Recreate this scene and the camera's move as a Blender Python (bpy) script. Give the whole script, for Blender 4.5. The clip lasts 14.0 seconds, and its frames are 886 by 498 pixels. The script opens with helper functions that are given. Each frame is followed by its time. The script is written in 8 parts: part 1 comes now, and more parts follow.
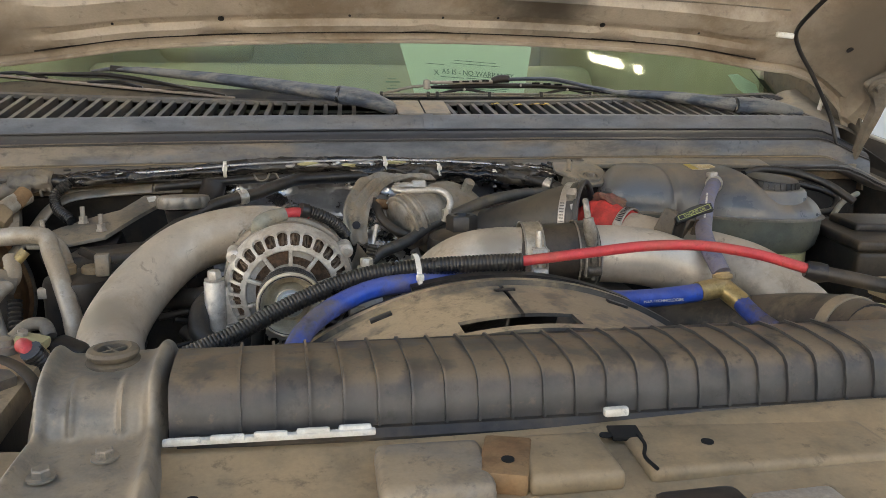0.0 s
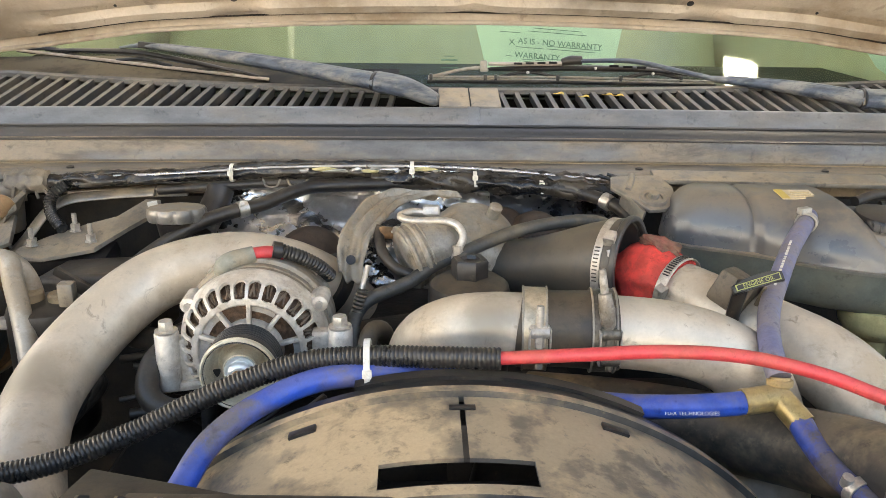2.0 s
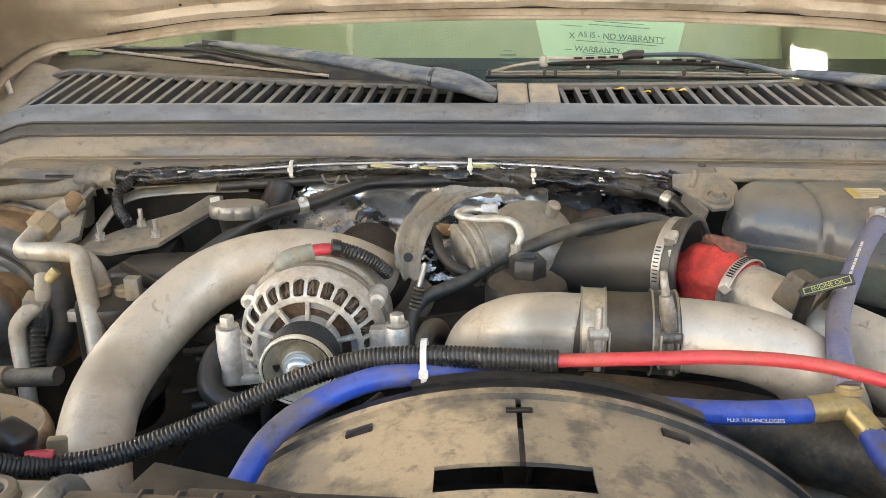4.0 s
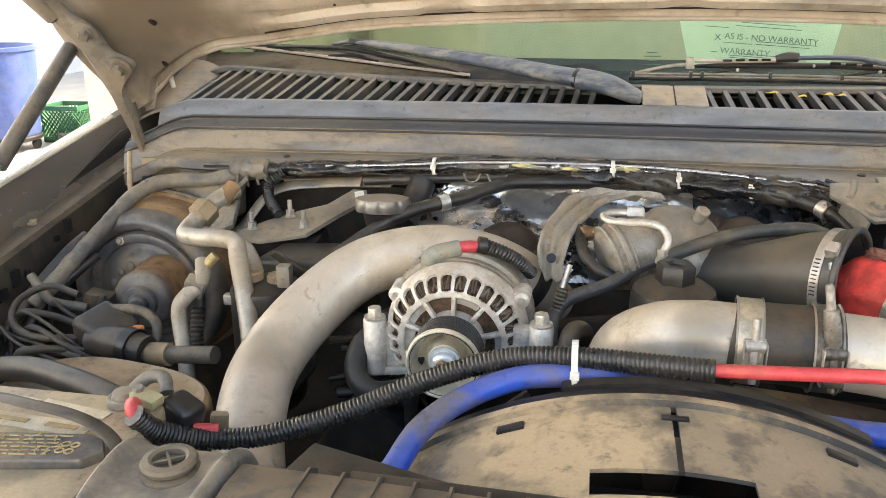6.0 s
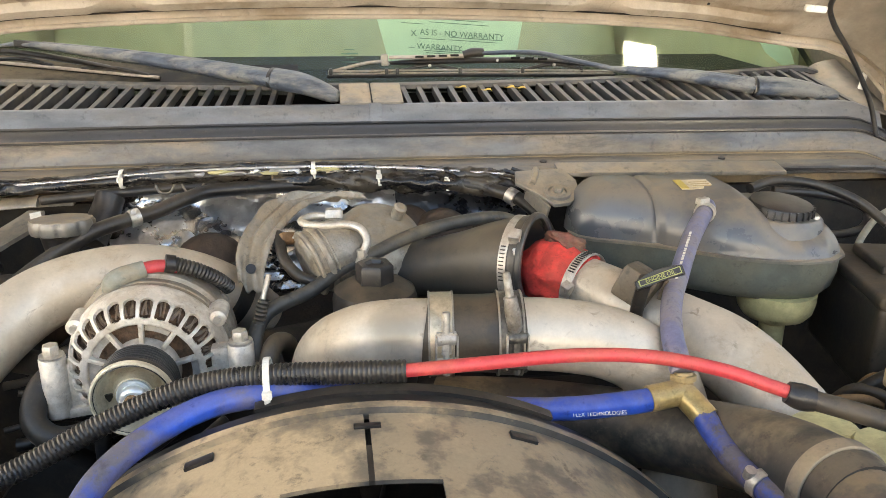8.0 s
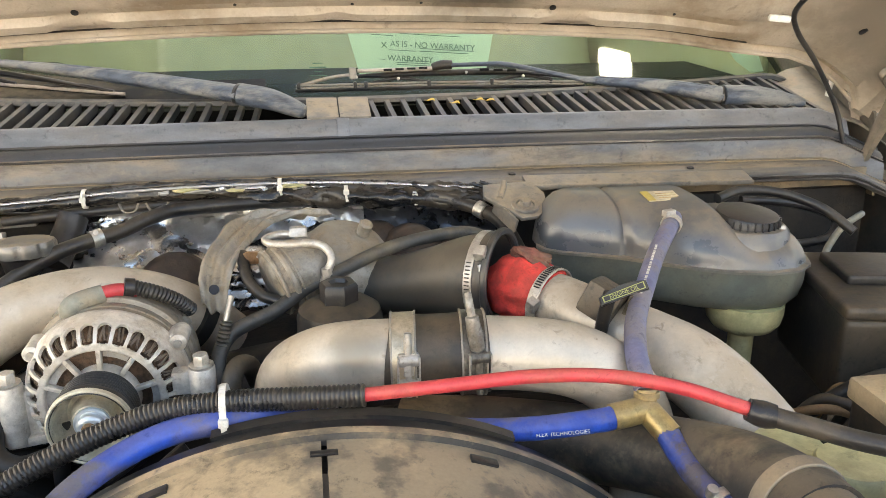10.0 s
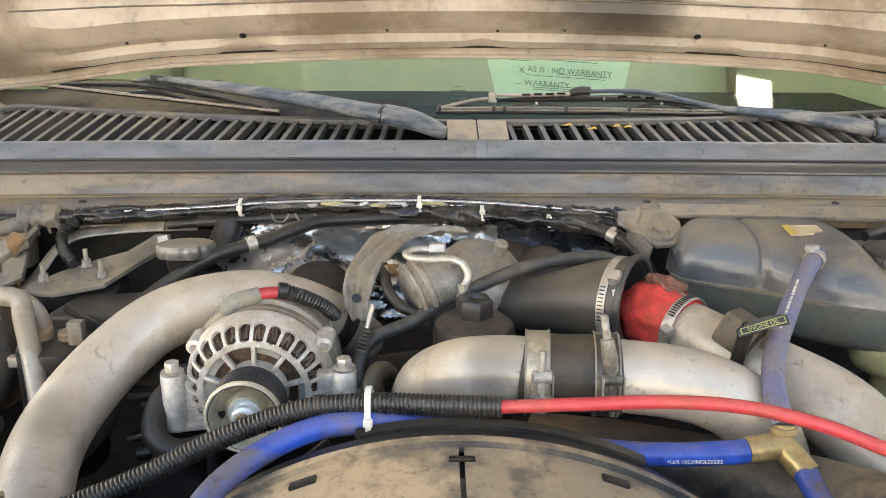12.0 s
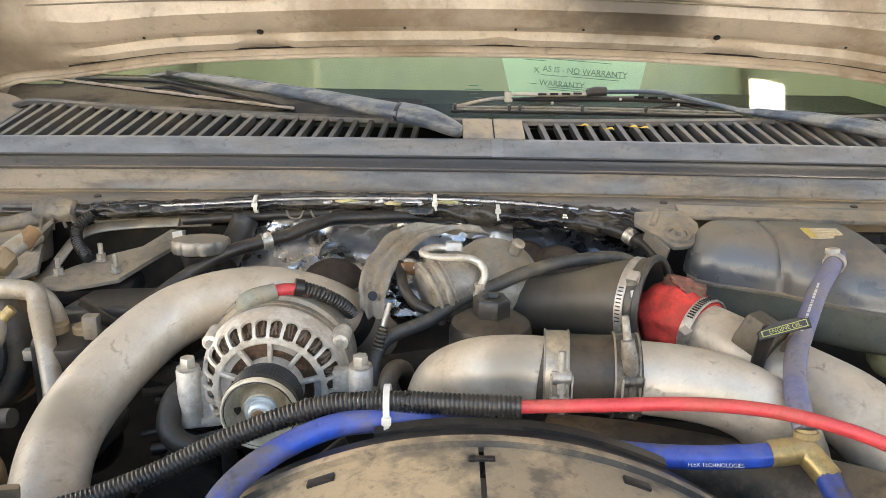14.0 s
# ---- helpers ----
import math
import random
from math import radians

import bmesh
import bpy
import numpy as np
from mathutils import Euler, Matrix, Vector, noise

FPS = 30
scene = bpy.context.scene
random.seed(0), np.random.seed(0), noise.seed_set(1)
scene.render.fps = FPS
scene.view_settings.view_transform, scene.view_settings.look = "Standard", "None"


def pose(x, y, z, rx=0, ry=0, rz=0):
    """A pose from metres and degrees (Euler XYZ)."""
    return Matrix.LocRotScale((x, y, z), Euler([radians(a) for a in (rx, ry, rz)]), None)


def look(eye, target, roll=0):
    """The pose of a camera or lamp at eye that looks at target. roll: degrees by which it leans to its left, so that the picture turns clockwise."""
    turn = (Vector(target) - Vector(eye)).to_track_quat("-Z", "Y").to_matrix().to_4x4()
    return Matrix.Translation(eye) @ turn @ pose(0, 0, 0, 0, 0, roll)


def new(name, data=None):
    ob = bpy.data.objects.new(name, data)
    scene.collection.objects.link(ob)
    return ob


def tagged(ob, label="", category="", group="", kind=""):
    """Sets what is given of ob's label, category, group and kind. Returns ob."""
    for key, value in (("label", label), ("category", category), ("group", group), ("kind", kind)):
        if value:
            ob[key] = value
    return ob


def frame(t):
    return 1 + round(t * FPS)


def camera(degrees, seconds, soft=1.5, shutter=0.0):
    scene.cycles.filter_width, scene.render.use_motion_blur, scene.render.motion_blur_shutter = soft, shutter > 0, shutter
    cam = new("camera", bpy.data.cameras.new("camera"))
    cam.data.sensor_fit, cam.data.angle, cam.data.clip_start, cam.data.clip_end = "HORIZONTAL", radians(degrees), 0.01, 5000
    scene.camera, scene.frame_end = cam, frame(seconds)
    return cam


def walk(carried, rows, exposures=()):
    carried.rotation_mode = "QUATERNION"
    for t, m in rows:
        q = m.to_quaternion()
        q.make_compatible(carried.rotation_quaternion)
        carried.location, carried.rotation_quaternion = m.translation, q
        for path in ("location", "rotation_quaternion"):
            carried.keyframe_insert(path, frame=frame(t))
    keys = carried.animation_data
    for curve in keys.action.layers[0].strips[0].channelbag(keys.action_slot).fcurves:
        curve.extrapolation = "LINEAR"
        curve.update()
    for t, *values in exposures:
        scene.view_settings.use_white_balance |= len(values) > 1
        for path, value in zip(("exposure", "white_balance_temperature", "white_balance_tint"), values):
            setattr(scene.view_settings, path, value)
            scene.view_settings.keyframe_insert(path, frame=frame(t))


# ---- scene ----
cam = camera(57.3, 14.0, soft=0.85)
PATH = [
    (0, (-0.2339, 0.0254, 1.3466), (0.0632, 1.4562, 1.008), 0.56),
    (0.2, (-0.1819, 0.1066, 1.3786), (0.0698, 1.5437, 1.0305), 0.56),
    (0.5, (-0.1098, 0.1923, 1.3991), (0.0726, 1.6311, 1.0164), 0.7),
    (1, (-0.0648, 0.2033, 1.4136), (0.0398, 1.639, 0.9922), 1.01),
    (1.5, (-0.0713, 0.197, 1.422), (0.0012, 1.6253, 0.9695), 1.24),
    (2, (-0.0734, 0.1953, 1.4253), (-0.024, 1.6195, 0.9573), 0.78),
    (2.2, (-0.0731, 0.1926, 1.4239), (-0.0259, 1.6177, 0.958), 0.68),
    (4.3, (-0.0748, 0.2, 1.4307), (-0.1741, 1.6165, 0.9473), -0.09),
    (4.5, (-0.0806, 0.1996, 1.4283), (-0.215, 1.6136, 0.946), -0.07),
    (5, (-0.0941, 0.1912, 1.4288), (-0.3196, 1.5945, 0.9493), -0.4),
    (5.5, (-0.1006, 0.188, 1.4322), (-0.3749, 1.5831, 0.9541), -0.52),
    (6, (-0.1055, 0.1915, 1.4312), (-0.3666, 1.5877, 0.9491), -0.29),
    (6.5, (-0.0997, 0.2025, 1.4313), (-0.2867, 1.6084, 0.9428), -0.01),
    (7, (-0.085, 0.2093, 1.4357), (-0.1522, 1.6246, 0.9434), 0.19),
    (7.5, (-0.077, 0.2156, 1.4353), (-0.0184, 1.6311, 0.9424), 0.31),
    (8, (-0.0603, 0.2167, 1.4361), (0.1429, 1.6192, 0.9444), 0.47),
    (8.2, (-0.0481, 0.2165, 1.4377), (0.204, 1.6103, 0.9441), 0.39),
    (10.3, (-0.0401, 0.2233, 1.4461), (0.1798, 1.6287, 0.9699), -0.39),
    (10.5, (-0.0464, 0.2175, 1.4472), (0.1308, 1.6316, 0.9796), -0.4),
    (11, (-0.0545, 0.2039, 1.4512), (0.0342, 1.6325, 1.0025), -0.12),
    (11.5, (-0.0585, 0.2007, 1.4498), (-0.0199, 1.633, 1.006), 0.06),
    (12, (-0.0618, 0.2007, 1.4506), (-0.0432, 1.6331, 1.006), 0.31),
    (12.5, (-0.0645, 0.2029, 1.4497), (-0.0513, 1.6357, 1.0059), 0.49),
    (13, (-0.066, 0.2072, 1.4479), (-0.0542, 1.6405, 1.0055), 0.69),
    (13.5, (-0.0685, 0.207, 1.4479), (-0.0591, 1.6394, 1.0027), 0.88),
    (14, (-0.0723, 0.2045, 1.4472), (-0.066, 1.6374, 1.0034), 0.88),
]
walk(cam, [(t, look(eye, target, roll)) for t, eye, target, roll in PATH], exposures=[(0, 1.64, 8150, 10), (0.5, 2.04, 8150, 10), (1.5, 2.46, 8300, 10), (5.5, 2.50, 8450, 10), (8.2, 2.52, 8650, 10), (10.5, 2.48, 8450, 10), (12, 2.45, 8150, 10), (14, 2.45, 8150, 10)])

# ---- light ----
world = bpy.data.worlds.new("sky")
scene.world = world
world.use_nodes = True
sky = world.node_tree.nodes.new("ShaderNodeTexSky")
sky.sky_type, sky.sun_disc = "NISHITA", False
SUN_EL, SUN_AZ = 36, 50
sky.sun_elevation, sky.sun_rotation = radians(SUN_EL), radians(SUN_AZ)
back = world.node_tree.nodes["Background"]
back.inputs["Strength"].default_value = 0.15
world.node_tree.links.new(sky.outputs[0], back.inputs["Color"])
sun = new("sun", bpy.data.lights.new("sun", "SUN"))
sun.data.energy, sun.data.angle, sun.data.color = 3.0, radians(0.6), (1.0, 0.95, 0.88)
sun.matrix_world = look((0, 0, 10), Vector((0, 0, 10)) - Vector((math.sin(radians(SUN_AZ)) * math.cos(radians(SUN_EL)), math.cos(radians(SUN_AZ)) * math.cos(radians(SUN_EL)), math.sin(radians(SUN_EL)))))


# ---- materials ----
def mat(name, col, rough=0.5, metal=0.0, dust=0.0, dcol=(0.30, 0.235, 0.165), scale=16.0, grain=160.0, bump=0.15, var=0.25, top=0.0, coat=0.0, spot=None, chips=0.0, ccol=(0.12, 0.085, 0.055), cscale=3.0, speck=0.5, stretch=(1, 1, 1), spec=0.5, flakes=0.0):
    """A worn surface: base colour that wanders, dust in patches and on upward faces, fine grain in the relief."""
    m = bpy.data.materials.new(name)
    m.use_nodes = True
    nt = m.node_tree
    bsdf = nt.nodes["Principled BSDF"]

    def node(kind, **values):
        n = nt.nodes.new(kind)
        for key, v in values.items():
            n.inputs[key.replace("_", " ")].default_value = v
        return n

    def math_node(op, a, b):
        n = nt.nodes.new("ShaderNodeMath")
        n.operation = op
        n.use_clamp = op != "SUBTRACT"
        for k, v in ((0, a), (1, b)):
            if isinstance(v, (int, float)):
                n.inputs[k].default_value = v
            else:
                nt.links.new(v, n.inputs[k])
        return n.outputs[0]

    def ramp(v, lo, hi):
        n = nt.nodes.new("ShaderNodeMapRange")
        n.interpolation_type = "SMOOTHSTEP"
        nt.links.new(v, n.inputs["Value"])
        n.inputs["From Min"].default_value, n.inputs["From Max"].default_value = lo, hi
        return n.outputs[0]

    def mix(fac, a, b):
        n = nt.nodes.new("ShaderNodeMix")
        n.data_type = "RGBA"
        nt.links.new(fac, n.inputs[0])
        for k, v in ((6, a), (7, b)):
            if isinstance(v, tuple):
                n.inputs[k].default_value = (*v, 1)
            else:
                nt.links.new(v, n.inputs[k])
        return n.outputs[2]

    dcol = (dcol[0] * 1.08, dcol[1] * 0.98, dcol[2] * 0.84)
    geo = nt.nodes.new("ShaderNodeNewGeometry")
    big = node("ShaderNodeTexNoise", Scale=scale, Detail=6.0, Roughness=0.62)
    mid = node("ShaderNodeTexNoise", Scale=scale * 3.7, Detail=5.0, Roughness=0.6)
    fine = node("ShaderNodeTexNoise", Scale=grain, Detail=3.0, Roughness=0.6)
    place = nt.nodes.new("ShaderNodeVectorMath")
    place.operation = "MULTIPLY"
    nt.links.new(geo.outputs["Position"], place.inputs[0])
    place.inputs[1].default_value = stretch
    for n in (big, mid):
        nt.links.new(place.outputs[0], n.inputs["Vector"])
    nt.links.new(geo.outputs["Position"], fine.inputs["Vector"])
    lo, hi = tuple(c * (1 - var) for c in col), tuple(min(1.0, c * (1 + var)) for c in col)
    colour = mix(ramp(mid.outputs[0], 0.3, 0.7), lo, hi)
    patch = ramp(big.outputs[0], 0.43, 0.60)
    fac = math_node("MULTIPLY", patch, dust)
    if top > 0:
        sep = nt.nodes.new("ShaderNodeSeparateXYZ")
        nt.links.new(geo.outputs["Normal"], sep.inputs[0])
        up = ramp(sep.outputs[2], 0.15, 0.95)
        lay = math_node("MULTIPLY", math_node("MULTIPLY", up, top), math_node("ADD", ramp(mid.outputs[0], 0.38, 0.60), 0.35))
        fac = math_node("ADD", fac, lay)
    fac = math_node("MULTIPLY", fac, math_node("ADD", ramp(fine.outputs[0], 0.2, 0.6), 0.55))
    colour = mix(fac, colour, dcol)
    grit = node("ShaderNodeTexNoise", Scale=grain * 2.6, Detail=4.0, Roughness=0.65)
    nt.links.new(geo.outputs["Position"], grit.inputs["Vector"])
    tone = nt.nodes.new("ShaderNodeHueSaturation")
    value = nt.nodes.new("ShaderNodeMapRange")
    nt.links.new(grit.outputs[0], value.inputs["Value"])
    for key, v in (("From Min", 0.3), ("From Max", 0.7), ("To Min", 1.0 - 0.07 * min(1.0, speck * 2)), ("To Max", 1.0 + 0.07 * min(1.0, speck * 2))):
        value.inputs[key].default_value = v
    nt.links.new(value.outputs[0], tone.inputs["Value"])
    nt.links.new(colour, tone.inputs["Color"])
    colour = tone.outputs[0]
    if speck > 0:
        # small dark grime specks and pale scuffs
        fleck = node("ShaderNodeTexNoise", Scale=grain * 0.42, Detail=9.0, Roughness=0.72)
        nt.links.new(geo.outputs["Position"], fleck.inputs["Vector"])
        rgb = nt.nodes.new("ShaderNodeSeparateColor")
        nt.links.new(fleck.outputs["Color"], rgb.inputs[0])
        dark = math_node("MULTIPLY", ramp(rgb.outputs[0], 0.56, 0.68), speck)
        pale = math_node("MULTIPLY", ramp(rgb.outputs[1], 0.57, 0.70), speck * 0.7)
        colour = mix(dark, colour, tuple(c * 0.3 for c in col))
        colour = mix(pale, colour, tuple(min(0.8, 0.5 * c + 0.75 * d) for c, d in zip(col, dcol)))
    if flakes > 0:
        # sparse crusted scabs and scrapes
        scab = node("ShaderNodeTexNoise", Scale=46.0, Detail=5.0, Roughness=0.68, Distortion=1.1)
        nt.links.new(geo.outputs["Position"], scab.inputs["Vector"])
        hit = math_node("MULTIPLY", ramp(scab.outputs[0], 0.59, 0.72), math_node("MULTIPLY", ramp(mid.outputs[0], 0.42, 0.58), flakes))
        colour = mix(hit, colour, tuple(c * 0.8 for c in ccol))
        fac = math_node("MAXIMUM", fac, hit)
    if chips > 0:
        spots = node("ShaderNodeTexNoise", Scale=scale * cscale * 1.7, Detail=12.0, Roughness=0.74, Distortion=0.3)
        nt.links.new(place.outputs[0], spots.inputs["Vector"])
        edge = 0.64 - 0.13 * chips
        mark = math_node("MULTIPLY", ramp(spots.outputs[0], edge - 0.06, edge + 0.15), math_node("ADD", patch, 0.25))
        colour = mix(math_node("MULTIPLY", mark, 0.62), colour, ccol)
        fac = math_node("MAXIMUM", fac, math_node("MULTIPLY", mark, 0.8))
    for centre, radius, dark in spot or ():
        off = nt.nodes.new("ShaderNodeVectorMath")
        off.operation = "DISTANCE"
        nt.links.new(geo.outputs["Position"], off.inputs[0])
        off.inputs[1].default_value = centre
        near = ramp(math_node("ADD", math_node("MULTIPLY", off.outputs["Value"], 1.0 / radius), math_node("MULTIPLY", mid.outputs[0], 0.5)), 1.1, 0.45)
        colour = mix(near, colour, dark)
    nt.links.new(colour, bsdf.inputs["Base Color"])
    r = nt.nodes.new("ShaderNodeMix")
    nt.links.new(fac, r.inputs[0])
    r.inputs[2].default_value, r.inputs[3].default_value = rough, max(rough, 0.62)
    nt.links.new(math_node("ADD", r.outputs[0], math_node("MULTIPLY", math_node("SUBTRACT", mid.outputs[0], 0.5), 0.25)), bsdf.inputs["Roughness"])
    if metal > 0:
        inv = math_node("SUBTRACT", 1.0, fac)
        nt.links.new(math_node("MULTIPLY", inv, metal), bsdf.inputs["Metallic"])
    bsdf.inputs["Specular IOR Level"].default_value = spec
    if coat:
        bsdf.inputs["Coat Weight"].default_value = coat
    b = nt.nodes.new("ShaderNodeBump")
    b.inputs["Strength"].default_value = bump
    b.inputs["Distance"].default_value = 0.002
    nt.links.new(math_node("ADD", math_node("MULTIPLY", fine.outputs[0], 0.6), mid.outputs[0]), b.inputs["Height"])
    nt.links.new(b.outputs[0], bsdf.inputs["Normal"])
    return m


DUST = (0.33, 0.26, 0.185)
# Spots: scorch mark first, then darker brown areas near both rear corners and mid-left.
M_HOOD = mat("hood_underside", (0.55, 0.46, 0.36), 0.42, 0.0, 0.85, (0.24, 0.185, 0.135), 4.5, 120, 0.14, 0.10, flakes=0.4, spot=(((0.165, 1.205, 1.45), 0.16, (0.05, 0.04, 0.03)), ((-0.69, 1.20, 1.38), 0.24, (0.16, 0.12, 0.08)), ((-0.45, 1.08, 1.52), 0.22, (0.22, 0.165, 0.115)), ((0.74, 1.20, 1.38), 0.22, (0.16, 0.13, 0.10))), chips=0.35, ccol=(0.16, 0.12, 0.085), cscale=5)
M_PAINT = mat("body_paint", (0.30, 0.26, 0.215), 0.35, 0.2, 0.5, DUST, 9, 140, 0.08, 0.12, top=0.3, chips=0.2)
M_COWL = mat("grey_cowl_plastic", (0.155, 0.172, 0.196), 0.36, 0.0, 0.25, (0.25, 0.215, 0.175), 14, 170, 0.12, 0.2, top=0.12, chips=0.35, ccol=(0.06, 0.055, 0.05), cscale=2, stretch=(0.3, 1, 1))
M_COWLSHEET = mat("grey_cowl_sheet", (0.115, 0.120, 0.127), 0.34, 0.15, 0.6, (0.28, 0.232, 0.172), 12, 160, 0.16, 0.32, top=0.30, chips=1.0, ccol=(0.035, 0.033, 0.032), cscale=1.6, stretch=(0.3, 1, 1), flakes=0.6)
M_SEAL = mat("weatherstrip_rubber", (0.04, 0.042, 0.047), 0.42, 0.0, 0.2, (0.2, 0.175, 0.14), 12, 200, 0.1, 0.2, chips=0.3, ccol=(0.16, 0.14, 0.11), stretch=(0.15, 1, 1))
M_SHEET = mat("dusty_sheet_metal", (0.20, 0.185, 0.165), 0.46, 0.2, 0.5, (0.36, 0.295, 0.215), 12, 150, 0.18, 0.25, top=0.35, chips=0.4, ccol=(0.05, 0.045, 0.04))
M_APRON = mat("dark_apron_sheet", (0.04, 0.038, 0.036), 0.5, 0.1, 0.35, (0.12, 0.1, 0.075), 12, 150, 0.18, 0.25, top=0.75, chips=0.3, ccol=(0.03, 0.028, 0.025))
M_TAN = mat("tan_dusty_panel", (0.27, 0.205, 0.13), 0.5, 0.0, 0.6, (0.40, 0.305, 0.20), 9, 130, 0.16, 0.2, top=0.25, chips=0.45, ccol=(0.10, 0.08, 0.06))
M_BLACK = mat("black_plastic", (0.013, 0.013, 0.015), 0.32, 0.0, 0.14, (0.15, 0.125, 0.095), 15, 190, 0.10, 0.25, top=0.07)
M_BLACKD = mat("dusty_black_plastic", (0.020, 0.019, 0.019), 0.40, 0.0, 0.32, (0.15, 0.118, 0.082), 12, 160, 0.18, 0.25, top=0.18, chips=0.3, ccol=(0.012, 0.011, 0.01))
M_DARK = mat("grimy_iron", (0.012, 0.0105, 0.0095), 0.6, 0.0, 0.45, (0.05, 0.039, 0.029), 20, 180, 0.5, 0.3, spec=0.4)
M_SHROUD = mat("fan_shroud_plastic", (0.075, 0.073, 0.07), 0.36, 0.0, 0.9, (0.46, 0.375, 0.27), 7.5, 150, 0.14, 0.2, top=0.65, chips=0.8, ccol=(0.05, 0.047, 0.043), cscale=1.7, flakes=0.35)
M_TANK = mat("radiator_tank_plastic", (0.055, 0.056, 0.058), 0.36, 0.0, 0.06, (0.23, 0.18, 0.125), 8, 150, 0.08, 0.2, top=0.75, chips=0.1, ccol=(0.03, 0.028, 0.025))
M_ALU = mat("dusty_aluminium_pipe", (0.73, 0.66, 0.56), 0.36, 0.40, 0.5, (0.42, 0.34, 0.245), 11, 170, 0.10, 0.12, top=0.2, chips=0.6, ccol=(0.20, 0.14, 0.085), cscale=1.8, speck=0.3, flakes=0.6, spot=(((-0.015, 0.80, 1.165), 0.045, (0.36, 0.31, 0.245)), ((-0.365, 0.71, 1.02), 0.06, (0.30, 0.25, 0.19)), ((-0.405, 0.83, 1.10), 0.05, (0.40, 0.34, 0.26)), ((0.225, 0.775, 1.10), 0.05, (0.32, 0.26, 0.19))))
M_CAST = mat("cast_aluminium", (0.72, 0.68, 0.62), 0.40, 0.45, 0.5, (0.36, 0.30, 0.23), 30, 320, 0.3, 0.14, top=0.1, chips=0.45, ccol=(0.13, 0.105, 0.08), speck=0.3, flakes=0.4)
M_CASTD = mat("dull_cast_housing", (0.33, 0.305, 0.265), 0.45, 0.4, 0.55, (0.27, 0.22, 0.16), 22, 260, 0.3, 0.2, top=0.25, chips=0.6, ccol=(0.05, 0.043, 0.036), cscale=2)
M_STEEL = mat("zinc_steel", (0.60, 0.57, 0.52), 0.36, 0.75, 0.35, (0.30, 0.24, 0.17), 40, 300, 0.12, 0.15, chips=0.35, ccol=(0.17, 0.12, 0.08))
M_HOUSING = mat("rust_brown_iron", (0.05, 0.033, 0.024), 0.6, 0.1, 0.5, (0.10, 0.07, 0.048), 22, 200, 0.35, 0.3, chips=0.3, ccol=(0.02, 0.015, 0.012))
M_ZINC = mat("clean_zinc", (0.74, 0.78, 0.78), 0.3, 0.5, 0.0, (0.4, 0.36, 0.28), 40, 300, 0.04, 0.06, speck=0.0)
M_LINE = mat("dusty_tan_line", (0.42, 0.385, 0.33), 0.36, 0.35, 0.6, (0.27, 0.22, 0.16), 16, 200, 0.1, 0.15, top=0.15, chips=0.3)
M_LID = mat("tan_dust_lid", (0.33, 0.26, 0.18), 0.5, 0.0, 0.7, (0.50, 0.41, 0.285), 10, 150, 0.2, 0.2, top=0.4, chips=0.5, ccol=(0.12, 0.09, 0.06))
M_RAGD = mat("dirty_rag", (0.22, 0.075, 0.055), 0.85, 0.0, 0.7, (0.17, 0.12, 0.09), 40, 500, 0.5, 0.3)
M_RUBBER = mat("black_rubber", (0.014, 0.014, 0.015), 0.36, 0.0, 0.22, (0.13, 0.11, 0.085), 18, 200, 0.12, 0.25, top=0.12, chips=0.2, ccol=(0.2, 0.17, 0.13))
M_LOOM = mat("corrugated_loom", (0.020, 0.020, 0.021), 0.26, 0.0, 0.08, (0.15, 0.125, 0.095), 20, 220, 0.06, 0.2, top=0.05)
M_RADHOSE = mat("dusty_radiator_hose", (0.035, 0.033, 0.032), 0.45, 0.0, 0.9, (0.30, 0.25, 0.19), 7, 150, 0.15, 0.2, top=0.35, chips=0.7, ccol=(0.022, 0.021, 0.02), cscale=1.0)
M_SLAT = mat("dark_grille_plastic", (0.06, 0.063, 0.068), 0.42, 0.0, 0.3, (0.20, 0.17, 0.13), 14, 170, 0.1, 0.2, top=0.22)
M_RED = mat("red_hose_rubber", (0.58, 0.05, 0.062), 0.38, 0.0, 0.3, (0.42, 0.15, 0.11), 25, 220, 0.08, 0.15, top=0.15, chips=0.4, ccol=(0.26, 0.05, 0.04))
M_BLUE = mat("blue_hose_rubber", (0.014, 0.085, 0.50), 0.34, 0.0, 0.75, (0.13, 0.13, 0.18), 14, 220, 0.1, 0.2, top=0.5, chips=0.7, ccol=(0.045, 0.04, 0.055), cscale=1.8)
M_BLUEWORN = mat("grimy_blue_hose_rubber", (0.03, 0.085, 0.42), 0.42, 0.0, 1.0, (0.12, 0.115, 0.15), 30, 220, 0.12, 0.2, top=0.8, chips=1.0, ccol=(0.05, 0.045, 0.055), cscale=1.2)
M_LILAC = mat("faded_blue_hose", (0.16, 0.165, 0.28), 0.42, 0.0, 0.7, (0.24, 0.23, 0.27), 22, 220, 0.1, 0.15, top=0.1, chips=0.4, ccol=(0.1, 0.09, 0.15))
M_BRASS = mat("brass", (0.46, 0.34, 0.15), 0.36, 0.6, 0.65, (0.33, 0.25, 0.15), 30, 260, 0.12, 0.2, chips=0.4, ccol=(0.14, 0.1, 0.06))
M_WHITE = mat("white_nylon", (0.78, 0.76, 0.70), 0.45, 0.0, 0.3, (0.5, 0.43, 0.33), 40, 300, 0.05, 0.1)
M_RAG = mat("red_shop_rag", (0.66, 0.055, 0.045), 0.8, 0.0, 0.4, (0.34, 0.07, 0.055), 24, 500, 0.6, 0.25, chips=0.4, ccol=(0.18, 0.06, 0.05))
